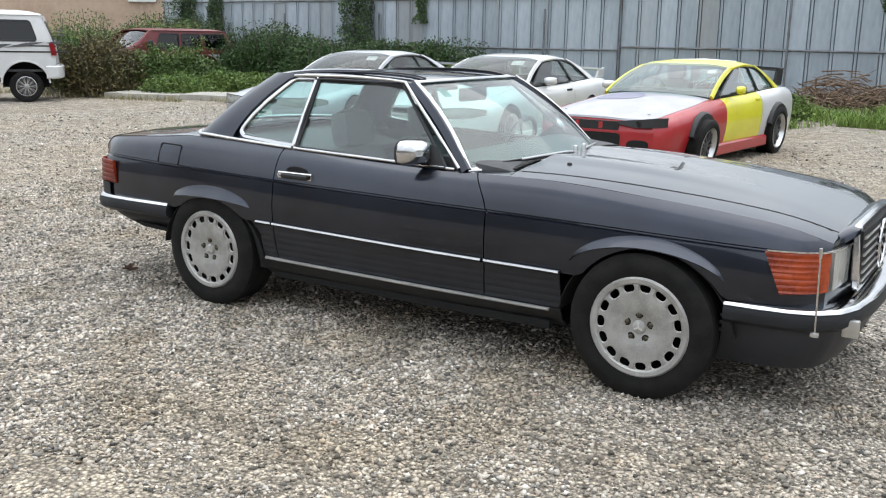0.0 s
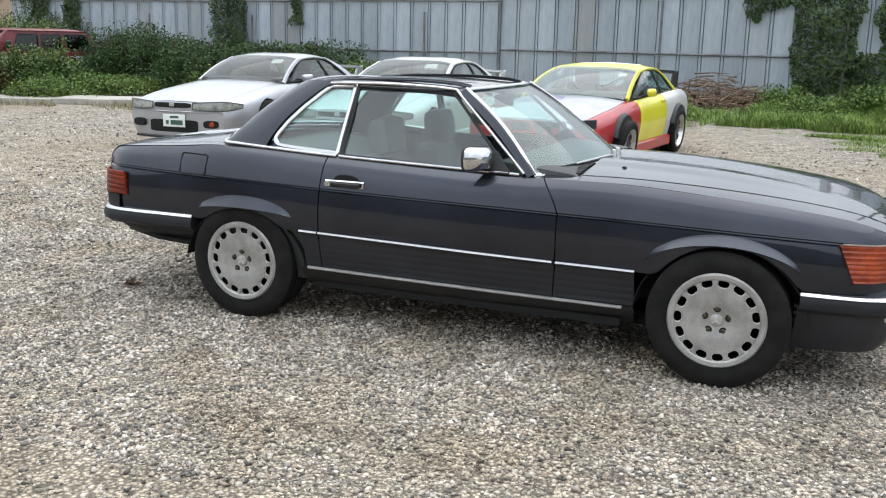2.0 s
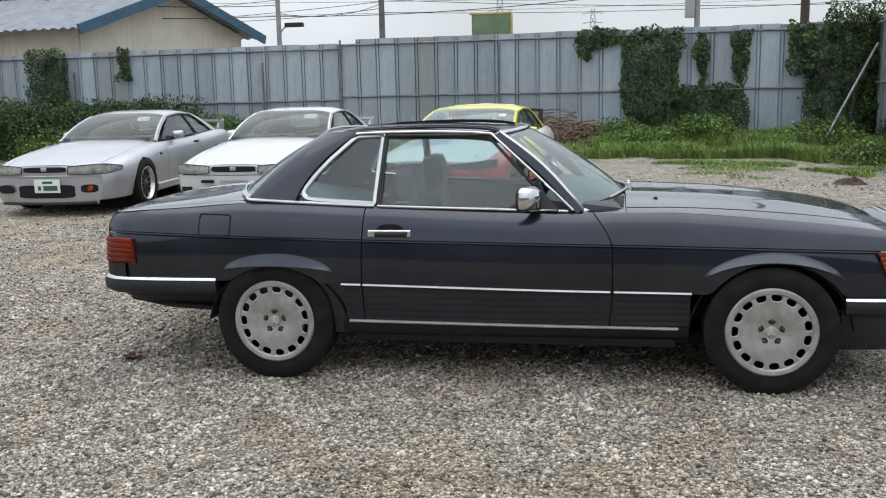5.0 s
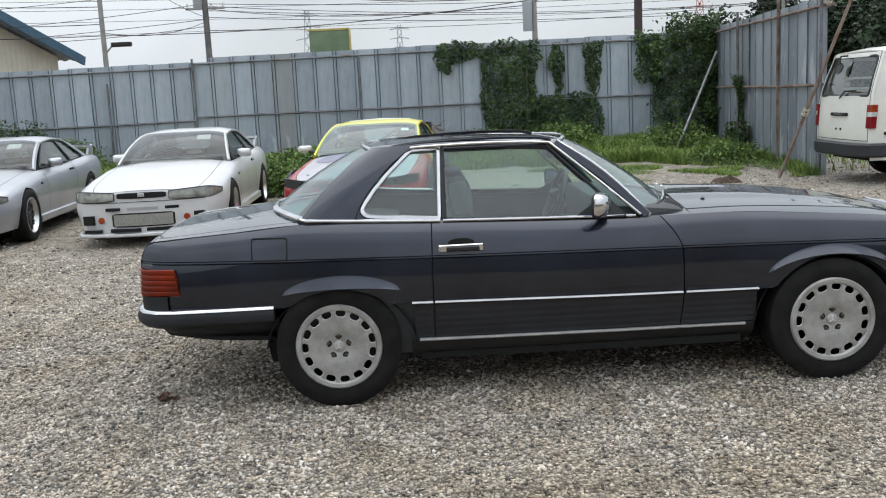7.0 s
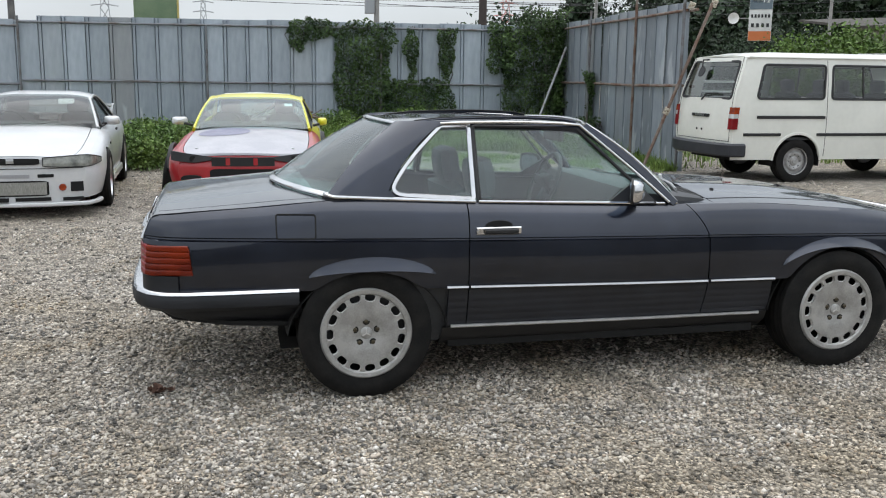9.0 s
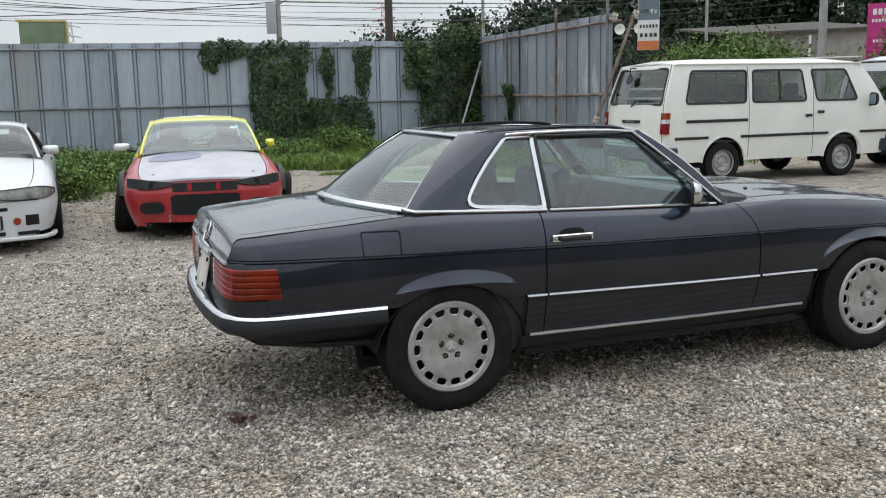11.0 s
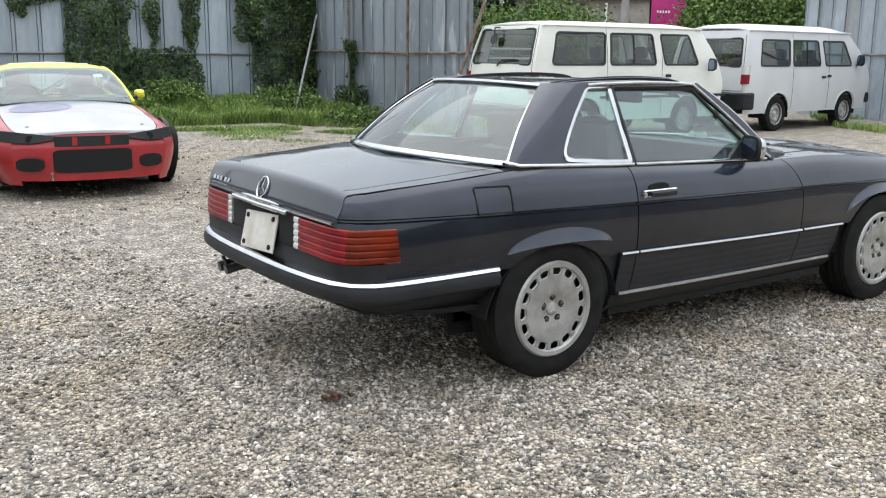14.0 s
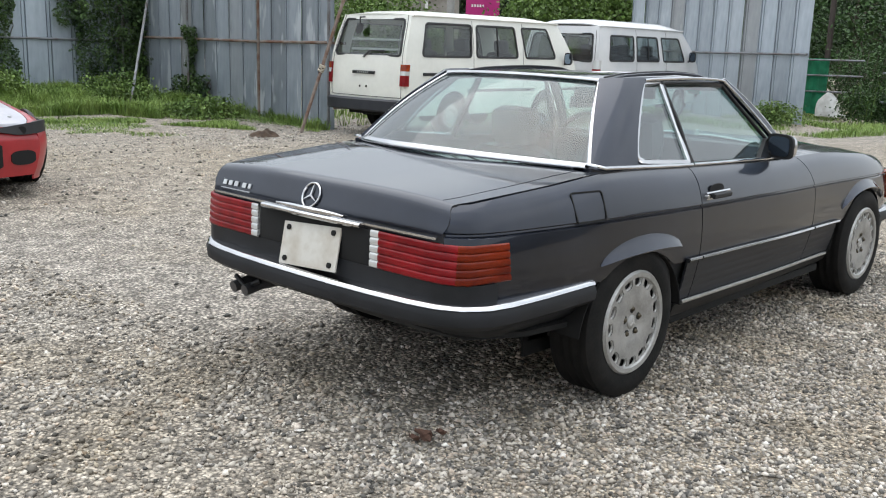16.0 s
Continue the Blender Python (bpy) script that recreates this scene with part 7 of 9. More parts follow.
    part("cabin_floor", block(xr(0.6) + 0.05, xf(0.6) - 0.1, -W * 0.93, W * 0.93, 0.62, 0.66), M["dash"], car)
    for z in spec.get("cargo_rails", ()):
        part("cargo_rail", block(-0.75, 0.42, W * 0.80, W * 0.83, z - 0.018, z + 0.018, 0.004), M["paper"], car)
        part("cargo_rail", block(-0.70, -0.66, -W * 0.78, W * 0.78, z - 0.012, z + 0.012, 0.004), M["paper"], car)
    for x in spec.get("seats", ()):
        for y in (-0.42, 0.42):
            seat(car, x, y, 0.72, M["leather"], 0.62)
    return car


M["cab_grey"] = noisy("grey_bumper_paint", (0.014, 0.016, 0.022), (0.024, 0.026, 0.033), 5, rough=0.5, fine=60)
VAN_A = dict(half_width=0.845, roof_z=1.89, bumper_wrap=0.19, gutter_z=1.80, skirt=0.34, paint=M["paint_van"], wheel_r=0.315,
             rear_x=[(0.3, -1.05), (0.7, -1.08), (1.15, -1.05), (1.8, -0.86)], front_x=[(0.3, 3.20), (0.9, 3.30), (1.15, 3.22), (1.8, 2.74)],
             arches=[(0.0, 0.32, 0.385), (2.33, 0.32, 0.385)], win_z=(1.22, 1.70), windows=[(-0.72, 0.39), (0.52, 1.58), (1.80, 2.66)], sliders=[(0.52, 1.58)],
             stripes=[(-0.70, 0.42, 0.955, 0.045), (-0.90, -0.30, 0.705, 0.042), (0.30, 2.0, 0.705, 0.042), (2.66, 3.3, 0.705, 0.042)], seams=[0.45, 1.70], handles=[(1.60, 0.99), (1.84, 1.04)],
             mirror=(2.85, 1.22), tail=(0.76, 0.86, 0.78, 1.09), tail_amber=0.70, rear_win=(1.215, 1.745, 0.88), garnish=(0.955, 0.24), bumper_z=(0.385, 0.575), bumper_mat=M["cab_grey"], rear_mirror=True, ws_z=1.15, seats=(0.75, 1.75), cargo_rails=(1.30, 1.45))
van(VAN_A, pose(7.58, 8.09, 0.0, 0, 0, 0.6), "older cream-white passenger van with dark grey rear bumper", "vans by the entrance")
VAN_B = dict(VAN_A)
VAN_B.update(cargo_rails=(), roof_z=1.96, gutter_z=1.82, paint=M["paint_white"], rear_x=[(0.3, -1.0), (0.7, -1.05), (1.15, -1.03), (1.82, -0.90)], front_x=[(0.3, 3.25), (0.9, 3.35), (1.15, 3.25), (1.82, 2.55)],
             arches=[(0.0, 0.32, 0.38), (2.40, 0.32, 0.38)], windows=[(-0.62, 0.32), (0.45, 1.40), (1.60, 2.60)], sliders=[(0.45, 1.40)], win_z=(1.20, 1.66), stripes=[], handles=[(1.50, 0.98), (1.70, 1.0)],
             mirror=(2.70, 1.30), tail=(0.74, 0.85, 0.88, 1.20), tail_amber=0.0, tail_clear=0.52, rear_win=(1.18, 1.68, 0.86), garnish=None, bumper_z=(0.42, 0.72), bumper_mat=M["bumper_rubber"], rear_mirror=False)
van(VAN_B, pose(12.42, 8.17, 0.0, 0, 0, 4.0), "newer white van with dark rear bumper parked ahead of another", "vans by the entrance")
MINIVAN = dict(VAN_A)
MINIVAN.update(cargo_rails=(), roof_z=1.86, gutter_z=1.75, skirt=0.50, paint=M["paint_white"], wheel_r=0.32, half_width=0.86, rear_x=[(0.3, -0.56), (0.7, -0.60), (1.2, -0.55), (1.75, -0.36)], front_x=[(0.3, 3.2), (0.9, 3.35), (1.2, 3.2), (1.75, 2.6)],
               arches=[(0.0, 0.38, 0.44), (2.35, 0.38, 0.44)], windows=[(-0.28, 0.75), (0.85, 1.7), (1.8, 2.5)], sliders=[], win_z=(1.24, 1.64), glass=M["glass_privacy"], stripes=[(-0.82, 3.1, 1.02, 0.03), (-0.62, 0.2, 1.14, 0.025)], seams=[0.80, 1.75], handles=[(1.6, 1.15)],
               mirror=(2.6, 1.4), tail=(0.74, 0.86, 0.95, 1.2), tail_amber=0.0, rear_win=(1.24, 1.63, 0.82), garnish=None, bumper_z=(0.48, 0.74), bumper_mat=M["paint_white"], rear_mirror=False, rim="mesh", rim_mat=M["alloy"], seats=())
mini = van(MINIVAN, pose(-14.60, 8.16, 0.0, 0, 0, 233), "tall white four-wheel-drive minivan with grey graphic stripes", name="minivan")
for k, (x0, z0, x1, z1, w) in enumerate(((-0.75, 1.22, -0.42, 1.20, 0.07), (-0.42, 1.24, 0.35, 1.10, 0.09), (0.2, 1.20, 0.75, 1.06, 0.11), (-0.78, 1.48, -0.62, 1.44, 0.06), (-0.80, 1.38, -0.64, 1.36, 0.06), (0.5, 1.14, 1.3, 1.02, 0.08))):
    lp = [(x0, z0 - w * 0.2), (lerp(x0, x1, 0.5), lerp(z0, z1, 0.5) - w * 0.5), (x1, z1), (lerp(x0, x1, 0.5), lerp(z0, z1, 0.5) + w * 0.3)]
    for s in (1, -1):
        part("graphic_stripe", slab([(x, s * 0.866, z) for x, z in lp], (0, -s * 0.012, 0)), M["alloy_dark"], mini)
WAGON = dict(VAN_A)
WAGON.update(cargo_rails=(), roof_z=1.56, gutter_z=1.49, skirt=0.5, glass=M["glass_privacy"], paint=M["paint_maroon"], low_paint=M["primer_grey"], two_tone_z=0.86, wheel_r=0.36, half_width=0.84, rear_x=[(0.3, -0.95), (0.7, -0.98), (1.1, -0.95), (1.49, -0.72)], front_x=[(0.3, 3.0), (0.9, 3.05), (1.05, 2.3), (1.49, 1.65)],
             arches=[(0.0, 0.38, 0.44), (2.5, 0.38, 0.44)], windows=[(-0.78, -0.02), (0.10, 0.78), (0.88, 1.75)], sliders=[], win_z=(1.02, 1.41), stripes=[], seams=[0.05, 0.83], handles=[], mirror=(1.75, 1.15), tail=(0.70, 0.84, 0.85, 1.1), tail_amber=0.0,
             rear_win=(1.02, 1.40, 0.82), garnish=None, bumper_z=(0.5, 0.7), rear_mirror=False, ws_z=1.0, rim="mesh", rim_mat=M["alloy"], seats=(), category="car")
van(WAGON, pose(-16.9, 14.9, 0.0, 0, 0, 259), "faded maroon four-wheel-drive wagon overgrown with weeds", name="station_wagon")


# ---- plants ----
def leaf_mat(name, c1, c2, island=0.45, rough=0.6):
    m = noisy(name, c1, c2, 2.5, rough=rough, fine=25, island=island, spec=0.3)
    return m


M["ivy"] = leaf_mat("ivy_leaves", (0.016, 0.038, 0.011), (0.056, 0.098, 0.024), 0.6)
M["bush_red"] = leaf_mat("reddish_bush_leaves", (0.055, 0.060, 0.020), (0.135, 0.105, 0.045), 0.6)
M["rod"] = leaf_mat("goldenrod_leaves", (0.050, 0.095, 0.024), (0.125, 0.175, 0.050), 0.6)
M["weed"] = leaf_mat("weed_leaves", (0.066, 0.122, 0.028), (0.140, 0.205, 0.050), 0.55)
M["weed_light"] = leaf_mat("light_weed_leaves", (0.085, 0.155, 0.032), (0.175, 0.255, 0.060), 0.55)
M["grass"] = leaf_mat("grass_blades", (0.120, 0.200, 0.040), (0.225, 0.310, 0.080))
M["dry_grass"] = leaf_mat("dry_grass_blades", (0.17, 0.15, 0.07), (0.26, 0.24, 0.12))
M["bush"] = leaf_mat("bush_leaves", (0.022, 0.052, 0.014), (0.050, 0.100, 0.026))
M["tree_light"] = leaf_mat("light_tree_leaves", (0.060, 0.115, 0.022), (0.115, 0.180, 0.038))
M["tree_dark"] = leaf_mat("conifer_foliage", (0.010, 0.022, 0.010), (0.026, 0.048, 0.020), 0.5)
M["bark"] = noisy("bark", (0.06, 0.048, 0.036), (0.11, 0.09, 0.07), 7, rough=0.85, bump=0.3, fine=40, stretch=(1, 1, 0.25))
M["dead_brush"] = noisy("dead_branches", (0.13, 0.085, 0.055), (0.24, 0.17, 0.12), 9, rough=0.9, fine=60, island=0.35)
M["soil"] = noisy("dark_soil", (0.035, 0.022, 0.014), (0.075, 0.048, 0.030), 9, rough=0.95, bump=0.6, fine=40)
M["concrete"] = noisy("weathered_concrete", (0.30, 0.28, 0.25), (0.44, 0.42, 0.385), 3, rough=0.85, bump=0.15, fine=35)


def fast_mesh(name, V, F, mat, smooth=False):
    """A mesh from arrays of points and of faces with one count of corners."""
    V, F = np.asarray(V, np.float32), np.asarray(F, np.int32)
    me = bpy.data.meshes.new(name)
    me.vertices.add(len(V))
    me.vertices.foreach_set("co", V.ravel())
    k = F.shape[1]
    me.loops.add(F.size)
    me.loops.foreach_set("vertex_index", F.ravel())
    me.polygons.add(len(F))
    me.polygons.foreach_set("loop_start", np.arange(0, F.size, k, dtype=np.int32))
    me.polygons.foreach_set("loop_total", np.full(len(F), k, dtype=np.int32))
    if smooth:
        me.polygons.foreach_set("use_smooth", np.ones(len(F), bool))
    me.materials.append(mat)
    me.update(calc_edges=True)
    return me


def leaves_at(rng, C, size, squash=1.0, facing=None, spread=1.0):
    """Folded leaves of four corners at the places C: two triangles that share a midrib."""
    n = len(C)
    d = rng.normal(size=(n, 3))
    if facing is not None:
        d = d * spread + np.asarray(facing)
    d /= np.linalg.norm(d, axis=1, keepdims=True)
    a = rng.normal(size=(n, 3))
    a -= d * (a * d).sum(1, keepdims=True)
    a /= np.linalg.norm(a, axis=1, keepdims=True)
    b = np.cross(d, a)
    s = (size * rng.uniform(0.6, 1.4, n))[:, None]
    V = np.empty((n, 4, 3))
    V[:, 0] = C - a * s * 0.5
    V[:, 1] = C + b * s * 0.36 + d * s * 0.10
    V[:, 2] = C + a * s * 0.55 - d * s * 0.05
    V[:, 3] = C - b * s * 0.36 + d * s * 0.10
    i = np.arange(n)[:, None] * 4
    F = np.concatenate([i + np.array([[0, 1, 2]]), i + np.array([[0, 2, 3]])], 0)
    return V.reshape(-1, 3), F


def blades_at(rng, C, h, w, bend=0.65):
    """Grass blades: a bent strip that comes to a point."""
    n = len(C)
    az = rng.uniform(0, 2 * np.pi, n)
    dx, dy = np.cos(az), np.sin(az)
    hh = h * rng.uniform(0.5, 1.35, n)
    ww = w * rng.uniform(0.6, 1.4, n)
    bd = bend * hh * rng.uniform(0.3, 1.5, n)
    lx, ly = -dy, dx
    V = np.empty((n, 5, 3))
    for k, (u, f) in enumerate(((0, 0.5), (0, -0.5), (0.55, 0.4), (0.55, -0.4), (1.0, 0))):
        V[:, k, 0] = C[:, 0] + lx * ww * f + dx * bd * u * u
        V[:, k, 1] = C[:, 1] + ly * ww * f + dy * bd * u * u
        V[:, k, 2] = C[:, 2] + hh * u * (1 - 0.12 * u)
    i = np.arange(n)[:, None] * 5
    F = np.concatenate([i + np.array([[0, 1, 3]]), i + np.array([[0, 3, 2]]), i + np.array([[2, 3, 4]])], 0)
    return V.reshape(-1, 3), F


def stuff(name, V, F, mat, label, category, parent=None):
    ob = new(name, fast_mesh(name, V, F, mat))
    return tagged(ob, label, category, kind="stuff")


rng = np.random.default_rng(4)
FD = (np.array(F1) - np.array(F0)) / FL
FN = np.array([FD[1], -FD[0]])
FN = FN if FN[1] < 0 else -FN


def on_fence(s, z, out):
    return np.stack([F0[0] + FD[0] * s + FN[0] * out, F0[1] + FD[1] * s + FN[1] * out, z], 1)


def ivy_patch(name, rects, label, place=on_fence, density=1350, size=0.056, depth=0.22):
    """Climbing leaves in hanging lobes with ragged edges, on dark stems."""
    Vs, Fs, o = [], [], 0
    stems = []
    for s0, s1, z0, z1, th in rects:
        n = int((s1 - s0 + 0.15) * (z1 - z0 + 0.15) * density)
        s, z = rng.uniform(s0 - 0.12, s1 + 0.12, n * 2), rng.uniform(z0 - 0.12, z1 + 0.1, n * 2)
        edge = np.minimum(np.minimum(s - s0, s1 - s), np.minimum(z - z0, z1 - z))
        lump = np.array([noise.noise(Vector((a * 2.2, b * 2.2, 1.7))) + 0.5 * noise.noise(Vector((a * 6, b * 6, 4.1))) for a, b in zip(s, z)])
        keep = (edge + lump * 0.16 > -0.02)
        s, z, lump = s[keep][:n], z[keep][:n], lump[keep][:n]
        out = 0.05 + th * rng.uniform(0, 1, len(s)) * np.clip(0.65 + lump, 0.15, 1.4)
        C = place(s, z, out)
        V, F = leaves_at(rng, C, size, facing=(FN[0] * 0.8, FN[1] * 0.8 if place is on_fence else 0.0, 0.55), spread=0.55)
        Vs.append(V)
        Fs.append(F + o)
        o += len(V)
        for k in range(max(2, int((s1 - s0) * 4))):
            x = rng.uniform(s0, s1)
            stems.append([tuple(place(np.array([x + 0.1 * math.sin(j * 1.3 + k)]), np.array([lerp(max(0.1, z0), z1 - 0.05, j / 5)]), np.array([0.03]))[0]) for j in range(6)])
    base = thing(name, pose(0, 0, 0), label, "ivy")
    ob = new("ivy_leaves", fast_mesh("ivy_leaves", np.concatenate(Vs), np.concatenate(Fs), M["ivy"]))
    ob.parent = base
    ob["kind"] = "stuff"
    runners = part("ivy_stem_tangle", join(*[tube(p, 0.010, 5) for p in stems]), M["bark"], base)
    runners["kind"] = "stuff"
    return base


ivy_patch("climbing_ivy", [(23.46, 24.75, 0.50, 2.62, 0.24), (24.6, 26.15, 0.42, 1.45, 0.20), (25.08, 25.36, 1.40, 2.62, 0.14), (25.86, 26.16, 1.30, 2.45, 0.12), (22.95, 23.6, 2.30, 2.68, 0.14), (22.46, 22.78, 2.0, 2.62, 0.10)], "dark green ivy hanging in lobes on the sheet fence")
ivy_patch("climbing_ivy", [(27.3, 28.8, 0.30, 2.70, 0.45), (27.0, 27.5, 1.6, 2.68, 0.25), (27.7, 28.8, 2.4, 3.0, 0.55)], "thick dark green ivy filling the corner of the fence")
ivy_patch("climbing_ivy", [(8.2, 9.25, 0.9, 2.62, 0.26), (8.9, 11.2, 0.6, 1.25, 0.30), (10.82, 11.12, 1.9, 2.62, 0.10)], "ivy climbing the sheet fence above weeds")
ivy_patch("climbing_ivy", [(0.8, 1.75, 1.3, 2.6, 0.22), (2.3, 3.0, 1.4, 2.6, 0.18)], "two strands of ivy on the far end of the fence")


def on_east(s, z, out):
    d = np.array([6.70 - 7.13, 9.05 - 16.0])
    d /= np.linalg.norm(d)
    nn = np.array([d[1], -d[0]])
    nn = nn if nn[0] < 0 else -nn
    return np.stack([7.13 + d[0] * s + nn[0] * out, 16.0 + d[1] * s + nn[1] * out, z], 1)


ivy_patch("climbing_ivy", [(2.15, 2.6, 0.3, 1.55, 0.14), (1.9, 3.0, 0.2, 0.65, 0.2), (0.0, 0.5, 0.3, 2.75, 0.25)], "sparse ivy on the side fence", on_east)


def scatter(n, poly, seed):
    r = np.random.default_rng(seed)
    P = np.array(poly)
    lo, hi = P.min(0), P.max(0)
    out = []
    while len(out) < n:
        q = r.uniform(lo, hi)
        ins, j = False, len(P) - 1
        for i in range(len(P)):
            if (P[i, 1] > q[1]) != (P[j, 1] > q[1]) and q[0] < (P[j, 0] - P[i, 0]) * (q[1] - P[i, 1]) / (P[j, 1] - P[i, 1]) + P[i, 0]:
                ins = not ins
            j = i
        if ins:
            out.append(q)
    return np.array(out)


def grass_field(name, poly, n, h, w, mat, label, seed, clump=0.0, category="grass"):
    C = scatter(n, poly, seed)
    k = np.array([noise.noise(Vector((x * 0.9, y * 0.9, seed * 1.7))) for x, y in C])
    C = C[k > clump]
    k = k[k > clump]
    z = np.array([ground_z(x, y) for x, y in C])
    r = np.random.default_rng(seed + 50)
    V, F = blades_at(r, np.column_stack([C, z - 0.01]), h * (0.75 + 0.9 * np.clip(k, -0.2, 0.6)), w)
    stuff(name, V, F, mat, label, category)


RIGHT_VERGE = [(0.6, 13.2), (2.6, 12.9), (4.8, 12.9), (6.1, 11.0), (6.35, 9.1), (6.7, 9.0), (7.0, 15.9), (-2.6, 16.7), (-1.0, 15.4)]
grass_field("grass", RIGHT_VERGE, 90000, 0.23, 0.012, M["grass"], "bright green grass along the fence foot", 11)
grass_field("weeds", [(1.5, 14.9), (5.2, 14.2), (6.5, 12), (6.8, 9.3), (7.0, 15.9), (1.0, 16.4)], 7000, 0.28, 0.020, M["weed"], "taller weeds against the sheet fence", 12, 0.05, "weeds")
grass_field("grass", [(2.0, 13.6), (5.2, 13.3), (6.3, 10.4), (6.3, 8.9), (5.4, 9.6), (4.6, 11.4), (1.4, 12.6)], 20000, 0.085, 0.012, M["grass"], "short grass creeping into the gravel", 13, 0.0)
grass_field("grass", [(-2.2, 9.9), (-0.6, 11.2), (0.8, 13.4), (1.4, 15.0), (-1.6, 16.4), (-8.0, 16.6), (-9.0, 14.5), (-4.2, 12.4)], 34000, 0.20, 0.014, M["grass"], "rough green grass behind the parked coupes", 14)
grass_field("grass", [(13.0, 3.6), (20.0, 2.5), (22.0, 9.0), (16.6, 9.5), (14.2, 7.2)], 30000, 0.13, 0.012, M["grass"], "grass strip before the entrance fence", 15)
grass_field("grass", [(6.6, 9.3), (9.5, 9.6), (17.0, 11.2), (19.0, 16.0), (7.4, 16.0)], 9000, 0.24, 0.016, M["grass"], "grass behind the parked vans", 16)
grass_field("dry_grass", [(-17.0, 8.6), (-9.4, 10.0), (-3.6, 12.0), (-4.0, 13.2), (-10.0, 11.7), (-17.5, 10.4)], 7000, 0.15, 0.010, M["dry_grass"], "thin dry grass along the yard's edge", 17, -0.02)
grass_field("grass", [(1.2, 10.6), (3.2, 10.2), (5.0, 10.6), (4.6, 12.6), (1.4, 12.8)], 9000, 0.05, 0.010, M["grass"], "small grass tuft in the gravel", 18)
grass_field("grass", [(3.4, 9.4), (4.2, 9.2), (4.4, 10.2), (3.6, 10.4)], 500, 0.06, 0.010, M["grass"], "small grass tuft in the gravel", 19)


def ground_cover(name, poly, n, h, size, mat, label, seed):
    """Low leafy weeds in uneven mounds."""
    C = scatter(n, poly, seed)
    k = np.array([noise.noise(Vector((x * 1.1, y * 1.1, seed * 0.7))) + 0.5 * noise.noise(Vector((x * 3.1, y * 3.1, seed * 0.3))) for x, y in C])
    C, k = C[k > -0.22], k[k > -0.22]
    r = np.random.default_rng(seed + 9)
    z = np.array([ground_z(x, y) for x, y in C]) + r.uniform(0.05, 1.0, len(C)) * h * (0.25 + np.clip(k + 0.25, 0, 1))
    V, F = leaves_at(r, np.column_stack([C, z]), size, facing=(0, -0.25, 0.7), spread=0.6)
    stuff(name, V, F, mat, label, "weeds")


ground_cover("leafy_weeds", [(1.7, 13.7), (4.7, 13.1), (6.2, 11.0), (6.4, 9.2), (6.8, 9.1), (7.0, 15.8), (1.9, 16.1)], 42000, 0.17, 0.026, M["weed_light"], "low leafy weeds mixed into the grass along the fence", 61)
ground_cover("leafy_weeds", [(-4.0, 11.4), (-0.6, 11.2), (0.2, 13.2), (-1.2, 15.6), (-8.0, 16.4), (-9.0, 14.6)], 52000, 0.17, 0.030, M["weed_light"], "low leafy weeds behind the parked coupes", 62)
ground_cover("leafy_weeds", [(-20.0, 11.5), (-15.6, 10.0), (-14.2, 13.0), (-15.0, 14.6), (-22.0, 16.8)], 26000, 0.40, 0.075, M["weed"], "rank weeds round the maroon wagon", 63)


def weed_plant(name, x, y, h, r, n, mat, label, seed, size=0.09, stalks=12, category="bush"):
    """Upright stalks that carry many small leaves, thinner towards the top."""
    n = int(n * 1.7)
    g = np.random.default_rng(seed)
    z0 = ground_z(x, y)
    base = thing(name, pose(x, y, z0), label, category)
    st, C = [], []
    for k in range(stalks):
        a, rr = g.uniform(0, 2 * np.pi), r * math.sqrt(g.uniform(0, 1))
        px, py = rr * math.cos(a), rr * math.sin(a)
        hh = h * g.uniform(0.6, 1.1) * (1 - 0.3 * (rr / r) ** 2)
        lx, ly = g.normal(0, 0.10, 2) * hh
        st.append([(px + lx * u * u, py + ly * u * u, hh * u) for u in (0, 0.35, 0.7, 1.0)])
        m = max(4, n // stalks)
        u = g.uniform(0.06, 1.0, m) ** 0.8
        sp = 0.07 + 0.16 * (1 - u) + 0.05 * r
        C.append(np.stack([px + lx * u * u + g.normal(0, 1, m) * sp, py + ly * u * u + g.normal(0, 1, m) * sp, hh * u + g.normal(0, 0.02, m)], 1))
    V, F = leaves_at(g, np.concatenate(C), size, facing=(0, 0, 0.5), spread=0.7)
    V[:, 2] = np.maximum(V[:, 2], 0.0)
    ob = new("leaves", fast_mesh("leaves", V, F, mat))
    ob.parent = base
    ob["kind"] = "stuff"
    stems = part("stem", join(*[tube(p, 0.008, 5) for p in st]), M["weed"] if h < 1.2 else M["bark"], base)
    stems["kind"] = "stuff"
    return base


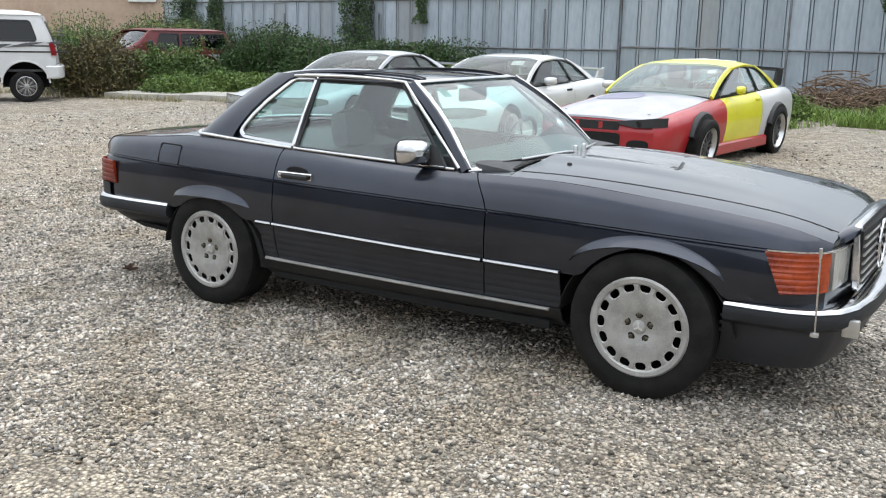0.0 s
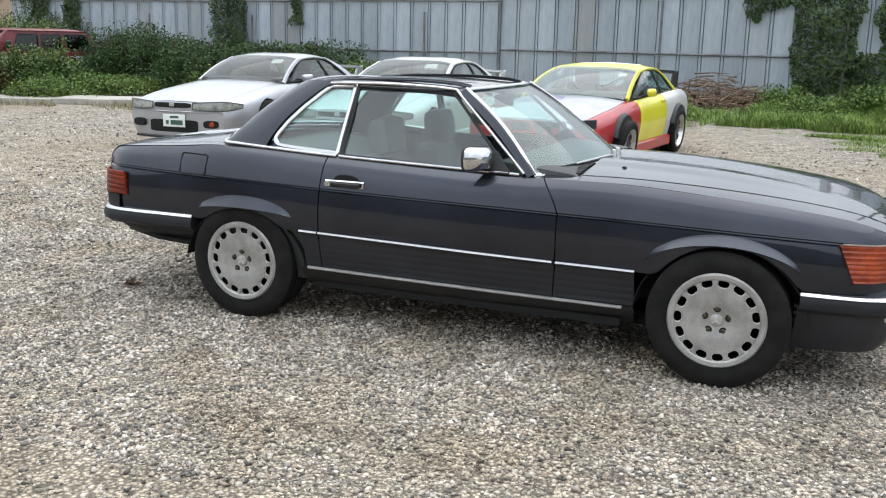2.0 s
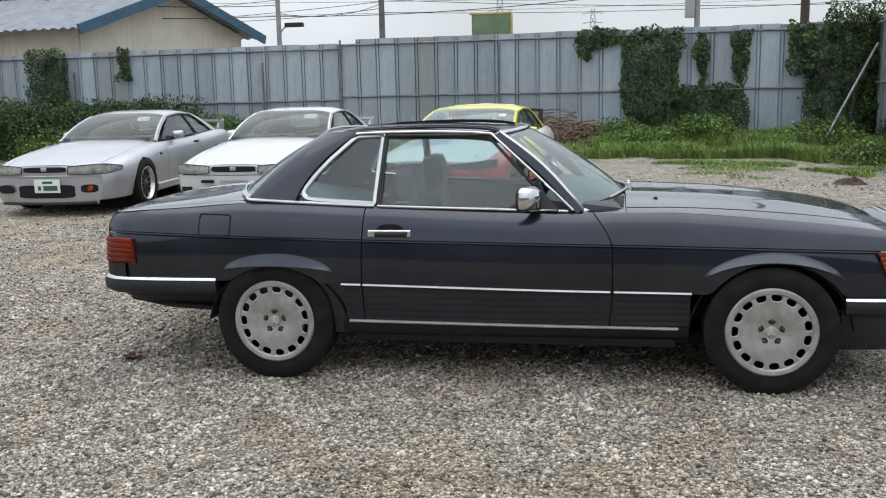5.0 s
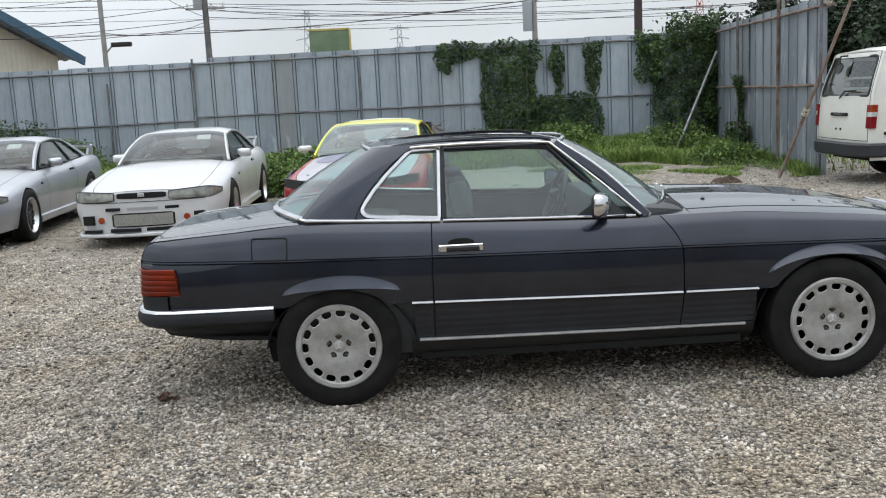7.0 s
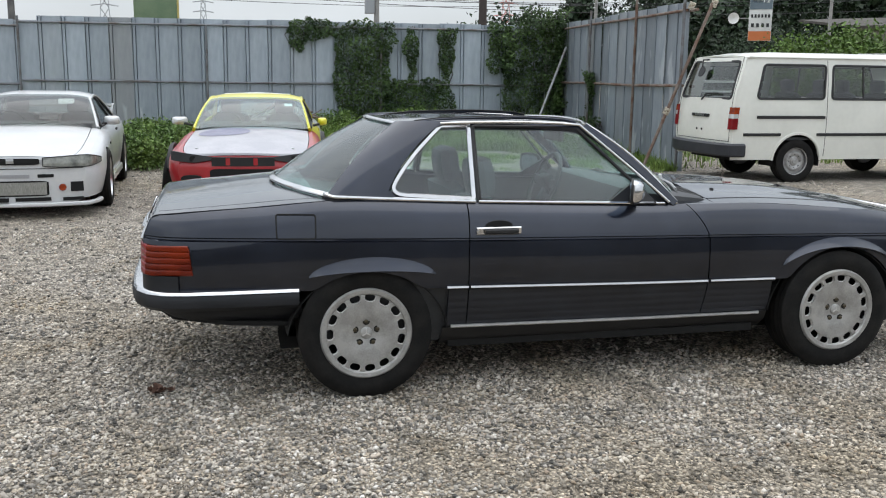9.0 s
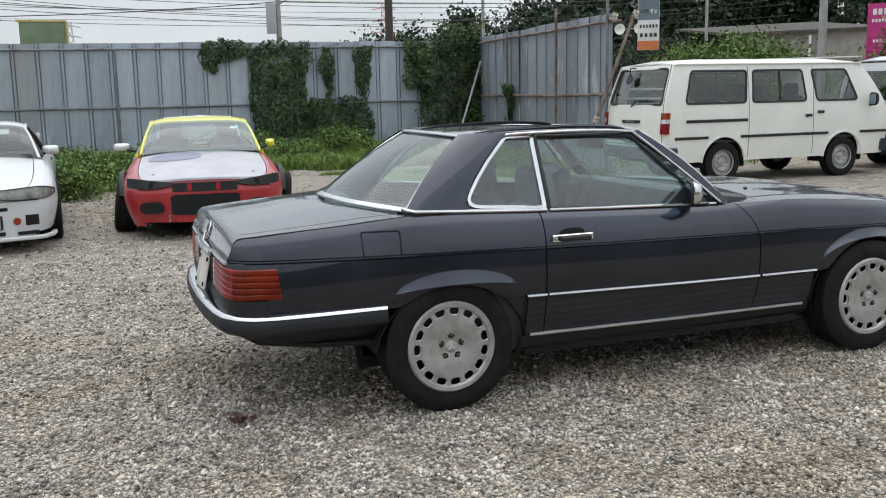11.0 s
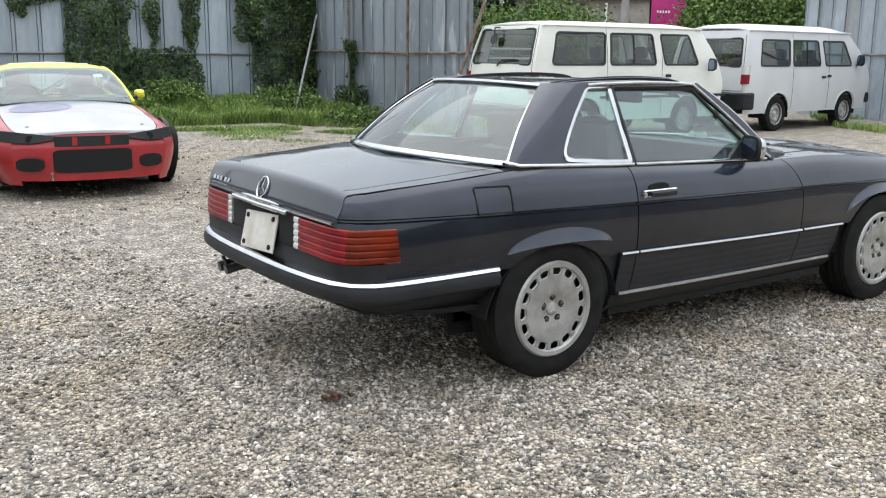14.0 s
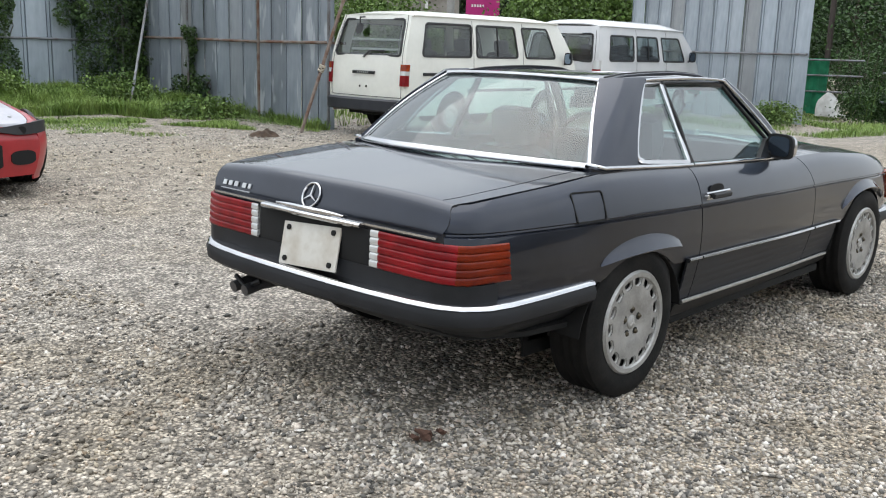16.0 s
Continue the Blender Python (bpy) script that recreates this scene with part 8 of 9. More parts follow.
plants = random.Random(9)
for x, y, h, r, n, mt, lab in (
        (-14.75, 9.75, 1.40, 0.55, 2800, "bush_red", "tall bush with a reddish-brown cast beside the minivan"), (-14.95, 10.6, 1.35, 0.6, 2600, "bush_red", "reddish-brown bush beside the minivan"), (-16.2, 10.5, 1.3, 0.7, 2400, "bush", "dark bush beside the minivan"),
        (-14.9, 11.3, 1.05, 0.45, 1900, "rod", "tall upright goldenrod before the maroon wagon"), (-14.8, 11.9, 1.15, 0.45, 1700, "rod", "tall upright goldenrod before the maroon wagon"), (-14.7, 12.5, 1.10, 0.45, 1900, "rod", "tall upright goldenrod before the maroon wagon"),
        (-14.8, 13.1, 0.85, 0.45, 1500, "rod", "upright goldenrod before the maroon wagon"), (-14.9, 13.6, 0.75, 0.45, 1300, "rod", "upright goldenrod before the maroon wagon"), (-13.1, 11.0, 0.55, 0.6, 1500, "weed", "low green weeds on the yard's edge"),
        (-14.05, 13.2, 0.55, 0.6, 1700, "weed", "low green weeds before the maroon wagon"), (-13.65, 13.6, 0.5, 0.6, 1500, "weed", "low green weeds before the maroon wagon"), (-12.9, 13.7, 0.45, 0.7, 1500, "weed", "low green weeds before the dark bushes"),
        (-15.2, 15.6, 1.35, 0.9, 3200, "bush", "dense dark bush beside the maroon wagon"), (-14.2, 15.6, 1.5, 0.9, 3200, "bush", "dense dark bush beside the maroon wagon"),
        (-21.7, 13.0, 1.5, 1.4, 3600, "weed", "overgrown shrubs before the tan building"), (-22.0, 15.6, 1.6, 1.5, 3600, "bush", "overgrown dark shrubs before the tan building"),
        (-12.2, 14.9, 1.3, 0.9, 3200, "bush", "dense dark bush beside the maroon wagon"), (-11.4, 14.6, 1.35, 1.0, 3200, "bush", "dense dark bush before the fence"),
        (-10.0, 15.2, 1.3, 1.0, 3200, "bush", "dense dark bush before the fence"), (-8.9, 16.0, 1.25, 0.9, 2800, "bush", "dense dark bush before the fence"),
        (-14.8, 15.9, 1.6, 1.2, 3000, "bush", "dense dark bush by the fence"), (-17.5, 14.5, 1.8, 1.5, 3600, "weed", "overgrown shrubs before the tan building"),
        (-20.5, 14.0, 1.9, 1.6, 3600, "weed", "overgrown shrubs before the tan building"), (-19.0, 16.4, 2.0, 1.5, 3600, "bush", "overgrown shrubs before the tan building"),
        (-9.3, 14.6, 0.7, 0.9, 1700, "weed", "low green weeds on the concrete edge"), (-10.4, 14.0, 0.75, 0.8, 1600, "weed", "low green weeds on the concrete edge"),
        (-7.6, 15.6, 0.8, 0.9, 1700, "weed", "low green weeds by the fence"), (3.6, 15.1, 0.72, 0.5, 900, "weed", "yellow-green weed clump by the fence"), (5.9, 14.4, 0.6, 0.6, 900, "weed", "weed clump at the ivy's foot"),
        (6.2, 12.0, 0.42, 0.5, 600, "weed", "weed clump by the side fence"), (1.9, 15.6, 0.5, 0.5, 700, "weed", "weed clump by the fence"),
        (-1.9, 10.6, 0.55, 0.5, 1300, "weed", "leafy weeds between the parked coupes"), (-2.5, 11.7, 0.6, 0.6, 1500, "weed", "leafy weeds between the parked coupes"), (-1.5, 11.9, 0.6, 0.55, 1300, "weed", "leafy weeds between the parked coupes"),
        (-2.0, 13.2, 0.65, 0.7, 1500, "weed", "leafy weeds by the fence"), (-0.6, 13.6, 0.6, 0.7, 1400, "weed", "leafy weeds by the fence"),
        (2.6, 14.6, 0.45, 0.6, 700, "weed", "leafy weeds by the fence"),
        (20.6, 5.6, 1.7, 1.1, 2600, "bush", "dark bush beside the entrance"), (18.0, 4.6, 0.9, 0.6, 1300, "bush", "leafy bush beside the green net"), (15.4, 5.6, 0.5, 0.35, 500, "weed", "weed clump at the entrance fence")):
    weed_plant("weed_bush" if mt in ("weed", "rod") else "bush", x, y, h, r, int(n * 2.1), M[mt], lab, plants.randrange(10 ** 6), stalks=int(14 + n / 55), size=0.054 if mt != "rod" else 0.062)


def tree(name, x, y, h, r, crown0, mat, label, seed, clumps=60, per=60, size=0.35, conic=0.0, trunk=0.22, z0=0.0):
    """A tapered trunk with limbs, and a crown of leaf clumps with gaps."""
    g = np.random.default_rng(seed)
    base = thing(name, pose(x, y, z0), label, "tree")
    geos = [sweep([(0, 0, 0), (0.1, 0.05, h * 0.35), (0.0, 0.1, h * 0.7), (0.05, 0, h * 0.92)], circle_profile(trunk, 8), (0, 1, 0), scale=[1.2, 0.9, 0.55, 0.15])]
    C = []
    for k in range(clumps):
        u = g.uniform(0, 1)
        z = lerp(crown0, h, u)
        rad = r * ((1 - u) ** 0.9 if conic > 0.5 else math.sqrt(max(0.02, 1 - (2 * u - 0.85) ** 2 / 1.4)))
        a = g.uniform(0, 2 * np.pi)
        rr = rad * math.sqrt(g.uniform(0.15, 1.0))
        c = np.array([rr * math.cos(a), rr * math.sin(a), z])
        if k % 4 == 0:
            geos.append(sweep([(0, 0, max(crown0 * 0.6, z - rr * 0.6)), tuple(c * [0.5, 0.5, 1] - [0, 0, rr * 0.15]), tuple(c)], circle_profile(trunk * 0.3, 5), (0, 1, 0.2), scale=[1, 0.6, 0.2]))
        s = r * g.uniform(0.16, 0.32)
        flat = 0.45 if conic > 0.5 else 0.7
        C.append(c + g.normal(0, 1, (per, 3)) * [s, s, s * flat])
    part("trunk", join(*geos), M["bark"], base)
    V, F = leaves_at(g, np.concatenate(C), size, facing=(0, -0.2, 0.6), spread=0.7)
    ob = new("crown", fast_mesh("crown", V, F, mat))
    ob.parent = base
    ob["kind"] = "stuff"
    return base


def polar(eye, az, d):
    return eye[0] + d * math.sin(radians(az)), eye[1] + d * math.cos(radians(az))


E12 = (-1.91, -4.37)
woods = random.Random(21)
for k in range(26):
    az = lerp(27.5, 80, k / 25) + woods.uniform(-0.6, 0.6)
    d = woods.uniform(78, 105)
    x, y = polar(E12, az, d)
    big = 1.0 if k > 1 else 0.75
    tree("conifer", x, y, woods.uniform(10.5, 14) * big, woods.uniform(4.2, 5.6), 1.0, M["tree_dark"], "tall dark evergreen in the wood behind the yard", woods.randrange(10 ** 6), clumps=80, per=112, size=0.42, conic=0.3, trunk=0.4)
for az, d, h, r in ((17.3, 100, 7.6, 4.2), (15.6, 110, 6.9, 4.0), (21.4, 88, 8.2, 2.6), (23.6, 92, 7.0, 4.0), (25.6, 95, 7.4, 4.2), (19.6, 105, 6.6, 4.2), (29.5, 60, 6.0, 2.6)):
    x, y = polar((-0.63, -4.94), az, d)
    tree("broadleaf_tree", x, y, h, r, 1.2, M["tree_dark"], "dark tree crown rising over the fence", woods.randrange(10 ** 6), clumps=50, per=90, size=0.4, trunk=0.3)
for az, d, h, r, mt in ((36.9, 34, 2.75, 1.7, "tree_light"), (39.0, 35, 2.9, 1.6, "tree_light"), (41.2, 38, 2.4, 1.6, "tree_light"), (48.2, 33, 3.1, 1.3, "tree_light"), (50.4, 32, 3.3, 1.7, "tree_light"), (53.0, 31, 3.4, 1.8, "tree_light"), (56.0, 30, 3.0, 1.7, "tree_light"), (33.4, 48, 3.6, 2.4, "tree_dark"), (60.5, 34, 4.2, 2.4, "bush"), (66.5, 36, 4.4, 2.4, "bush"), (70.0, 30, 4.2, 2.2, "bush"), (73.5, 33, 4.6, 2.6, "bush")):
    x, y = polar(E12, az, d)
    tree("broadleaf_tree", x, y, h, r, 0.7, M[mt], "leafy green tree beyond the parked vans", woods.randrange(10 ** 6), clumps=70, per=130, size=0.12, trunk=0.13)


# dead branches heaped by the fence, a heap of soil, the broken concrete edge
def brush_pile():
    g = random.Random(5)
    geos = []
    for k in range(420):
        a = g.uniform(0, 2 * math.pi)
        rr = math.sqrt(g.uniform(0, 1))
        x, y = 0.55 + 1.15 * rr * math.cos(a), 15.55 + 0.55 * rr * math.sin(a)
        top = 0.68 * (1 - rr ** 1.5)
        z = ground_z(x, y) + g.uniform(0.0, 1.0) * top + 0.02
        b, tl, l = g.uniform(0, 2 * math.pi), g.gauss(0.1, 0.3), g.uniform(0.25, 0.8)
        dx, dy, dz = math.cos(b) * l / 2, math.sin(b) * l / 2, math.sin(tl) * l / 2
        if z - abs(dz) < ground_z(x, y):
            z = ground_z(x, y) + abs(dz)
        geos.append(sweep([(x - dx, y - dy, z - dz), (x + g.uniform(-0.05, 0.05), y, z + g.uniform(0, 0.06)), (x + dx, y + dy, z + dz)], circle_profile(g.uniform(0.006, 0.018), 4), (0.1, 0.2, 1), scale=[1, 0.8, 0.4]))
    tagged(part("brush_heap", join(*geos), M["dead_brush"], fix=False), "heap of dead brown branches before the fence", "branches", kind="stuff")


brush_pile()


def soil_heap(x, y, r, h, label, mat):
    P = []
    for i in range(19):
        row = []
        for j in range(19):
            u, v = 2 * i / 18 - 1, 2 * j / 18 - 1
            d = math.hypot(u, v)
            k = max(0, 1 - d * d)
            z = h * k * (0.7 + 0.6 * noise.noise(Vector((u * 2.5 + x, v * 2.5, 1)))) + 0.05 * k * noise.noise(Vector((u * 9, v * 9, 2)))
            row.append((x + u * r, y + v * r * 0.8, ground_z(x + u * r, y + v * r * 0.8) - 0.012 + max(0, z)))
        P.append(row)
    tagged(part("soil_heap", grid(P), mat, fix=False), label, "soil heap")


soil_heap(5.0, 8.6, 0.26, 0.13, "small heap of dark brown soil on the gravel", M["soil"])


def concrete_edge():
    a, b = Vector((-14.0, 9.6)), Vector((1.9, 14.9))
    d = (b - a).normalized()
    n = 9
    base = thing("concrete_kerb", pose(a.x, a.y, 0, 0, 0, math.degrees(math.atan2(d.y, d.x))), "broken pale concrete slab edge before the weeds", "kerb", kind="structure")
    L = (b - a).length / n
    for k in range(n):
        part("kerb_slab", moved(block(0.01, L - 0.015, 0.0, 0.95, -0.1, 0.12, 0.018), pose(k * L, 0, 0.012 * math.sin(k * 2.1), 0.8 * math.sin(k * 1.7), 0.3 * math.cos(k * 2.9), 0)), M["concrete"], base)


concrete_edge()


# ---- beyond the fence ----
M["wall_cream"] = noisy("cream_corrugated_wall", (0.50, 0.47, 0.39), (0.58, 0.55, 0.47), 1.2, rough=0.6, fine=10)
M["wall_tan"] = noisy("tan_corrugated_wall", (0.40, 0.29, 0.21), (0.48, 0.36, 0.27), 1.2, rough=0.65, fine=10)
M["roof_grey"] = noisy("grey_slate_roof", (0.15, 0.17, 0.20), (0.22, 0.24, 0.27), 2, rough=0.6, fine=20)
M["roof_blue"] = noisy("blue_barge_board", (0.030, 0.085, 0.14), (0.045, 0.11, 0.17), 3, rough=0.5, fine=20)
M["roof_brown"] = noisy("brown_old_roof", (0.05, 0.044, 0.038), (0.085, 0.076, 0.066), 3, rough=0.8, fine=20)
M["wall_old"] = noisy("grey_old_wall", (0.22, 0.205, 0.18), (0.30, 0.28, 0.25), 2, rough=0.8, fine=14)
M["pole_grey"] = noisy("concrete_pole", (0.24, 0.235, 0.225), (0.32, 0.315, 0.30), 3, rough=0.8, fine=30)
M["pole_dark"] = noisy("dark_weathered_pole", (0.10, 0.10, 0.10), (0.16, 0.155, 0.15), 3, rough=0.8, fine=30)
M["pole_brown"] = noisy("brown_painted_pole", (0.035, 0.026, 0.022), (0.055, 0.042, 0.036), 3, rough=0.6, fine=30)
M["wire"] = principled("black_cable", (0.02, 0.02, 0.022), 0.6)
M["magenta"] = noisy("magenta_sign", (0.36, 0.012, 0.14), (0.42, 0.018, 0.17), 2, rough=0.4, fine=20)
M["sign_green"] = noisy("green_sign_back", (0.11, 0.17, 0.095), (0.15, 0.21, 0.12), 2, rough=0.6, fine=20)
M["sign_yellow"] = noisy("yellow_sign_frame", (0.40, 0.32, 0.10), (0.5, 0.42, 0.15), 2, rough=0.6, fine=20)
M["sign_white"] = noisy("white_sign", (0.62, 0.62, 0.60), (0.72, 0.72, 0.70), 2, rough=0.5, fine=20)
M["sign_slate"] = noisy("slate_blue_sign", (0.10, 0.14, 0.17), (0.14, 0.18, 0.21), 2, rough=0.5, fine=20)
M["sign_orange"] = principled("orange_sign_band", (0.55, 0.16, 0.05), 0.5)
M["net_green"] = noisy("green_mesh_sheet", (0.02, 0.12, 0.06), (0.035, 0.17, 0.085), 4, rough=0.8, fine=40)
M["lattice"] = principled("galvanised_lattice", (0.34, 0.36, 0.38), 0.6)
M["lattice_red"] = principled("red_white_lattice", (0.50, 0.22, 0.20), 0.6)


def corrugated(p0, p1, z0, z1, pitch, depth):
    """A wall sheet with rounded corrugations between two plan points."""
    a, b = Vector(p0), Vector(p1)
    d, L = (b - a).normalized(), (b - a).length
    n = Vector((d.y, -d.x))
    k = int(L / pitch * 4)
    z1f = z1 if callable(z1) else (lambda u: z1)
    P = []
    for i in range(k + 1):
        u = i / k
        o = depth * math.sin(2 * math.pi * u * L / pitch)
        p = a + d * (u * L) + n * o
        P.append([(p.x, p.y, z0), (p.x, p.y, z1f(u))])
    return shell(P, 0.02)


def gable_house():
    near, far = Vector((-16.75, 25.7)), Vector((-14.35, 34.6))
    ax = Vector((-0.985, 0.12))
    L, ze, zr = 26.0, 3.88, 5.32
    house = thing("house", pose(0, 0, 0), "low cream workshop with a grey roof and blue barge boards", "house")
    part("wall", corrugated(far, near, 0, lambda u: ze + (zr - ze) * (1 - abs(2 * u - 1)), 0.30, 0.018), M["wall_cream"], house)
    part("wall", corrugated(near, near + ax * L, 0, ze, 0.30, 0.018), M["wall_cream"], house)
    part("wall", corrugated(far + ax * L, far, 0, ze, 0.30, 0.018), M["wall_cream"], house)
    part("wall", corrugated(near + ax * L, far + ax * L, 0, lambda u: ze + (zr - ze) * (1 - abs(2 * u - 1)), 0.30, 0.018), M["wall_cream"], house)
    mid = (near + far) / 2
    over = -ax * 0.7
    for e in (near, far):
        out = (e - mid).normalized() * 0.75
        drop = (zr - ze) * 0.75 / (e - mid).length
        r0, e0 = mid + over, e + out + over
        n = int((L + 1.4) / 0.10)
        P = []
        for i in range(n + 1):
            q = ax * (i * (L + 1.4) / n)
            dz = 0.028 * (1 if (i // 2) % 2 else -1)
            P.append([(r0.x + q.x, r0.y + q.y, zr + 0.10 + dz), ((r0.x + e0.x) / 2 + q.x, (r0.y + e0.y) / 2 + q.y, (zr + ze - drop) / 2 + 0.10 + dz), (e0.x + q.x, e0.y + q.y, ze - drop + 0.10 + dz)])
        part("roof", shell(P, 0.04), M["roof_grey"], house)
        part("barge_board", sweep([(r0.x, r0.y, zr + 0.06), (e0.x, e0.y, ze - drop + 0.04)], rect_profile(0.10, 0.36), (0, 0, 1)), M["roof_blue"], house)
    rp = [(mid.x + over.x, mid.y + over.y, zr + 0.16), (mid.x + ax.x * (L + 0.7), mid.y + ax.y * (L + 0.7), zr + 0.16)]
    part("ridge_cap", sweep(rp, rect_profile(0.40, 0.08, 0.02)), M["roof_grey"], house)


gable_house()
shed = thing("shed", pose(0, 0, 0), "tan corrugated building with a steel rail in front", "shed")
part("wall", corrugated((-44.0, 6.5), (-22.4, 19.3), 0, 5.2, 0.24, 0.018), M["wall_tan"], shed)
part("wall", corrugated((-22.4, 19.3), (-27.0, 27.0), 0, 5.2, 0.24, 0.018), M["wall_tan"], shed)
part("roof", slab([(-45, 6, 5.2), (-22, 19.2, 5.2), (-27, 28, 6.2), (-50, 15, 6.2)], (0, 0, 0.1)), M["roof_grey"], shed)
part("window_frame", sweep([(-23.6, 18.48, 2.5), (-23.6, 18.48, 3.4), (-22.8, 18.96, 3.4), (-22.8, 18.96, 2.5)], rect_profile(0.08, 0.08), (0.5, -0.8, 0.1), True), M["satin_trim"], shed)
part("window_pane", slab([(-23.6, 18.51, 2.5), (-23.6, 18.51, 3.4), (-22.8, 18.99, 3.4), (-22.8, 18.99, 2.5)], (0.01, -0.02, 0)), M["glass_dark"], shed)


def utility_pole(x, y, h, r, mat, label, arms=(), box=False, lamp=None):
    p = thing("utility_pole", pose(x, y, 0), label, "pole")
    part("shaft", sweep([(0, 0, 0), (0, 0, h * 0.5), (0, 0, h)], circle_profile(r, 12), (0, 1, 0), scale=[1.0, 0.9, 0.78]), mat, p)
    for z, w in arms:
        a = part("cross_arm", block(-w, w, -0.05, 0.05, z - 0.05, z + 0.05, 0.01), M["pole_grey"], p)
        for k in range(4):
            q = lerp(-w * 0.9, w * 0.9, k / 3)
            part("insulator", moved(lathe([(0, 0.2), (0.03, 0.19), (0.05, 0.1), (0.03, 0.06), (0.05, 0.02), (0.03, 0.0)], 8, "z"), pose(q, 0, z + 0.05)), M["sign_white"], a)
    if box:
        part("transformer", moved(lathe([(0, 0.45), (0.18, 0.42), (0.2, 0.3), (0.2, -0.3), (0.16, -0.36), (0, -0.36)], 14, "z"), pose(-0.32, -0.1, h - 2.3)), M["lattice"], p)
        part("bracket", block(-0.3, 0, -0.06, 0.06, h - 2.2, h - 2.12, 0.01), M["lattice"], p)
    if lamp:
        z, dx = lamp
        part("lamp_arm", tube([(0, 0, z - 0.3), (dx * 0.5, -0.1, z), (dx, -0.15, z + 0.02)], 0.03, 6), M["pole_grey"], p)
        part("lamp_head", block(dx - 0.35, dx + 0.35, -0.28, -0.02, z - 0.07, z + 0.09, 0.04), M["black_plastic"], p)
    return p


utility_pole(-10.6, 29.1, 8.2, 0.10, M["pole_grey"], "grey street lamp pole behind the fence", lamp=(3.85, 0.66))
utility_pole(-9.1, 39.3, 8.6, 0.16, M["pole_dark"], "dark utility pole with cross arms and transformer", arms=((6.0, 0.9), (7.4, 0.8)), box=True)
utility_pole(4.2, 24.5, 4.4, 0.10, M["pole_grey"], "grey pole with a small equipment box")
tagged(part("meter_box", block(3.84, 4.12, 24.38, 24.6, 3.35, 4.25, 0.02), M["lattice"]), "grey equipment box fixed to a pole", "box")
utility_pole(6.62, 21.0, 7.5, 0.125, M["pole_brown"], "thick dark brown steel pole behind the fence")
for az, d, h, r, mt in ((43.2, 33, 8.5, 0.14, "pole_grey"), (48.0, 46, 11, 0.14, "pole_grey"), (23.6, 60, 8, 0.12, "pole_grey"), (36.6, 55, 7.4, 0.10, "pole_grey"), (58.3, 40, 6.0, 0.07, "sign_white"), (64.5, 30, 6.5, 0.09, "pole_brown"), (71.0, 34, 7.0, 0.10, "pole_brown"), (59.9, 36, 7.0, 0.11, "pole_brown"), (42.4, 40, 3.4, 0.06, "sign_white")):
    x, y = polar(E12, az, d)
    utility_pole(x, y, h, r, M[mt], "slim roadside pole among the trees", arms=((h - 0.6, 0.6),) if d > 50 else ())


def cable(p, q, sag, r=0.014):
    n = 18
    return tube([(lerp(p[0], q[0], k / n), lerp(p[1], q[1], k / n), lerp(p[2], q[2], k / n) - sag * 4 * (k / n) * (1 - k / n)) for k in range(n + 1)], r, 4)


def cables():
    """Spans between the poles along the road behind the fence."""
    ends = [((-10.6, 29.1, 7.2), (-9.1, 39.3, 5.6), 0.25), ((-30, 31, 7.6), (-10.6, 29.1, 5.2), 0.45), ((-30, 31, 6.9), (-10.6, 29.1, 4.6), 0.55), ((-9.1, 39.3, 6.0), (4.2, 24.5, 4.15), 0.35), ((-9.1, 39.3, 5.2), (-26, 30, 5.0), 0.6),
            ((-9.1, 39.3, 6.1), (40, 44, 6.9), 1.3), ((-9.1, 39.3, 5.6), (40, 44, 5.8), 0.9), ((4.2, 24.5, 4.3), (40, 40, 7.5), 0.5), ((-42, 47, 5.9), (-9.1, 39.2, 5.5), 0.5), ((-9.1, 39.3, 7.4), (4.2, 24.5, 4.4), 0.5), ((-42, 47, 8.2), (-9.1, 39.3, 7.7), 0.5), ((-42, 47, 7.6), (-9.1, 39.3, 7.0), 0.6), ((-42, 46, 6.6), (-9.1, 39.2, 6.2), 0.7), ((-9.1, 39.3, 7.7), (40, 44, 8.6), 0.6), ((-9.1, 39.3, 7.0), (40, 44, 7.9), 0.7), ((-9.1, 39.2, 6.2), (40, 43.5, 7.1), 0.9), ((-9.1, 39.2, 5.9), (40, 43.5, 6.5), 1.1),
            ((-10.6, 29.1, 4.3), (-9.1, 39.2, 5.4), 0.3), ((-36, 33, 6.5), (-10.6, 29.1, 4.2), 0.5), ((-10.6, 29.1, 4.2), (4.2, 24.5, 4.3), 0.25), ((4.2, 24.5, 4.2), (6.6, 21, 6.0), 0.1), ((-9.1, 39.2, 5.0), (30, 62, 7.2), 0.6), ((-40, 60, 9.6), (60, 66, 9.8), 1.0), ((-40, 60, 9.0), (60, 66, 9.2), 1.0), ((-40, 60, 8.2), (60, 66, 8.5), 1.0), ((-60, 80, 9.0), (70, 84, 9.4), 1.0), ((-9.1, 39.2, 8.2), (-20, 62, 9.5), 0.4), ((10, 60, 4.6), (60, 62, 5.4), 0.3), ((10, 60, 4.0), (60, 62, 4.6), 0.3)]
    for p, q, s in ends:
        tagged(part("overhead_cable", cable(p, q, s), M["wire"], fix=False), "thin black overhead cable against the sky", "cable", "overhead cables")


cables()


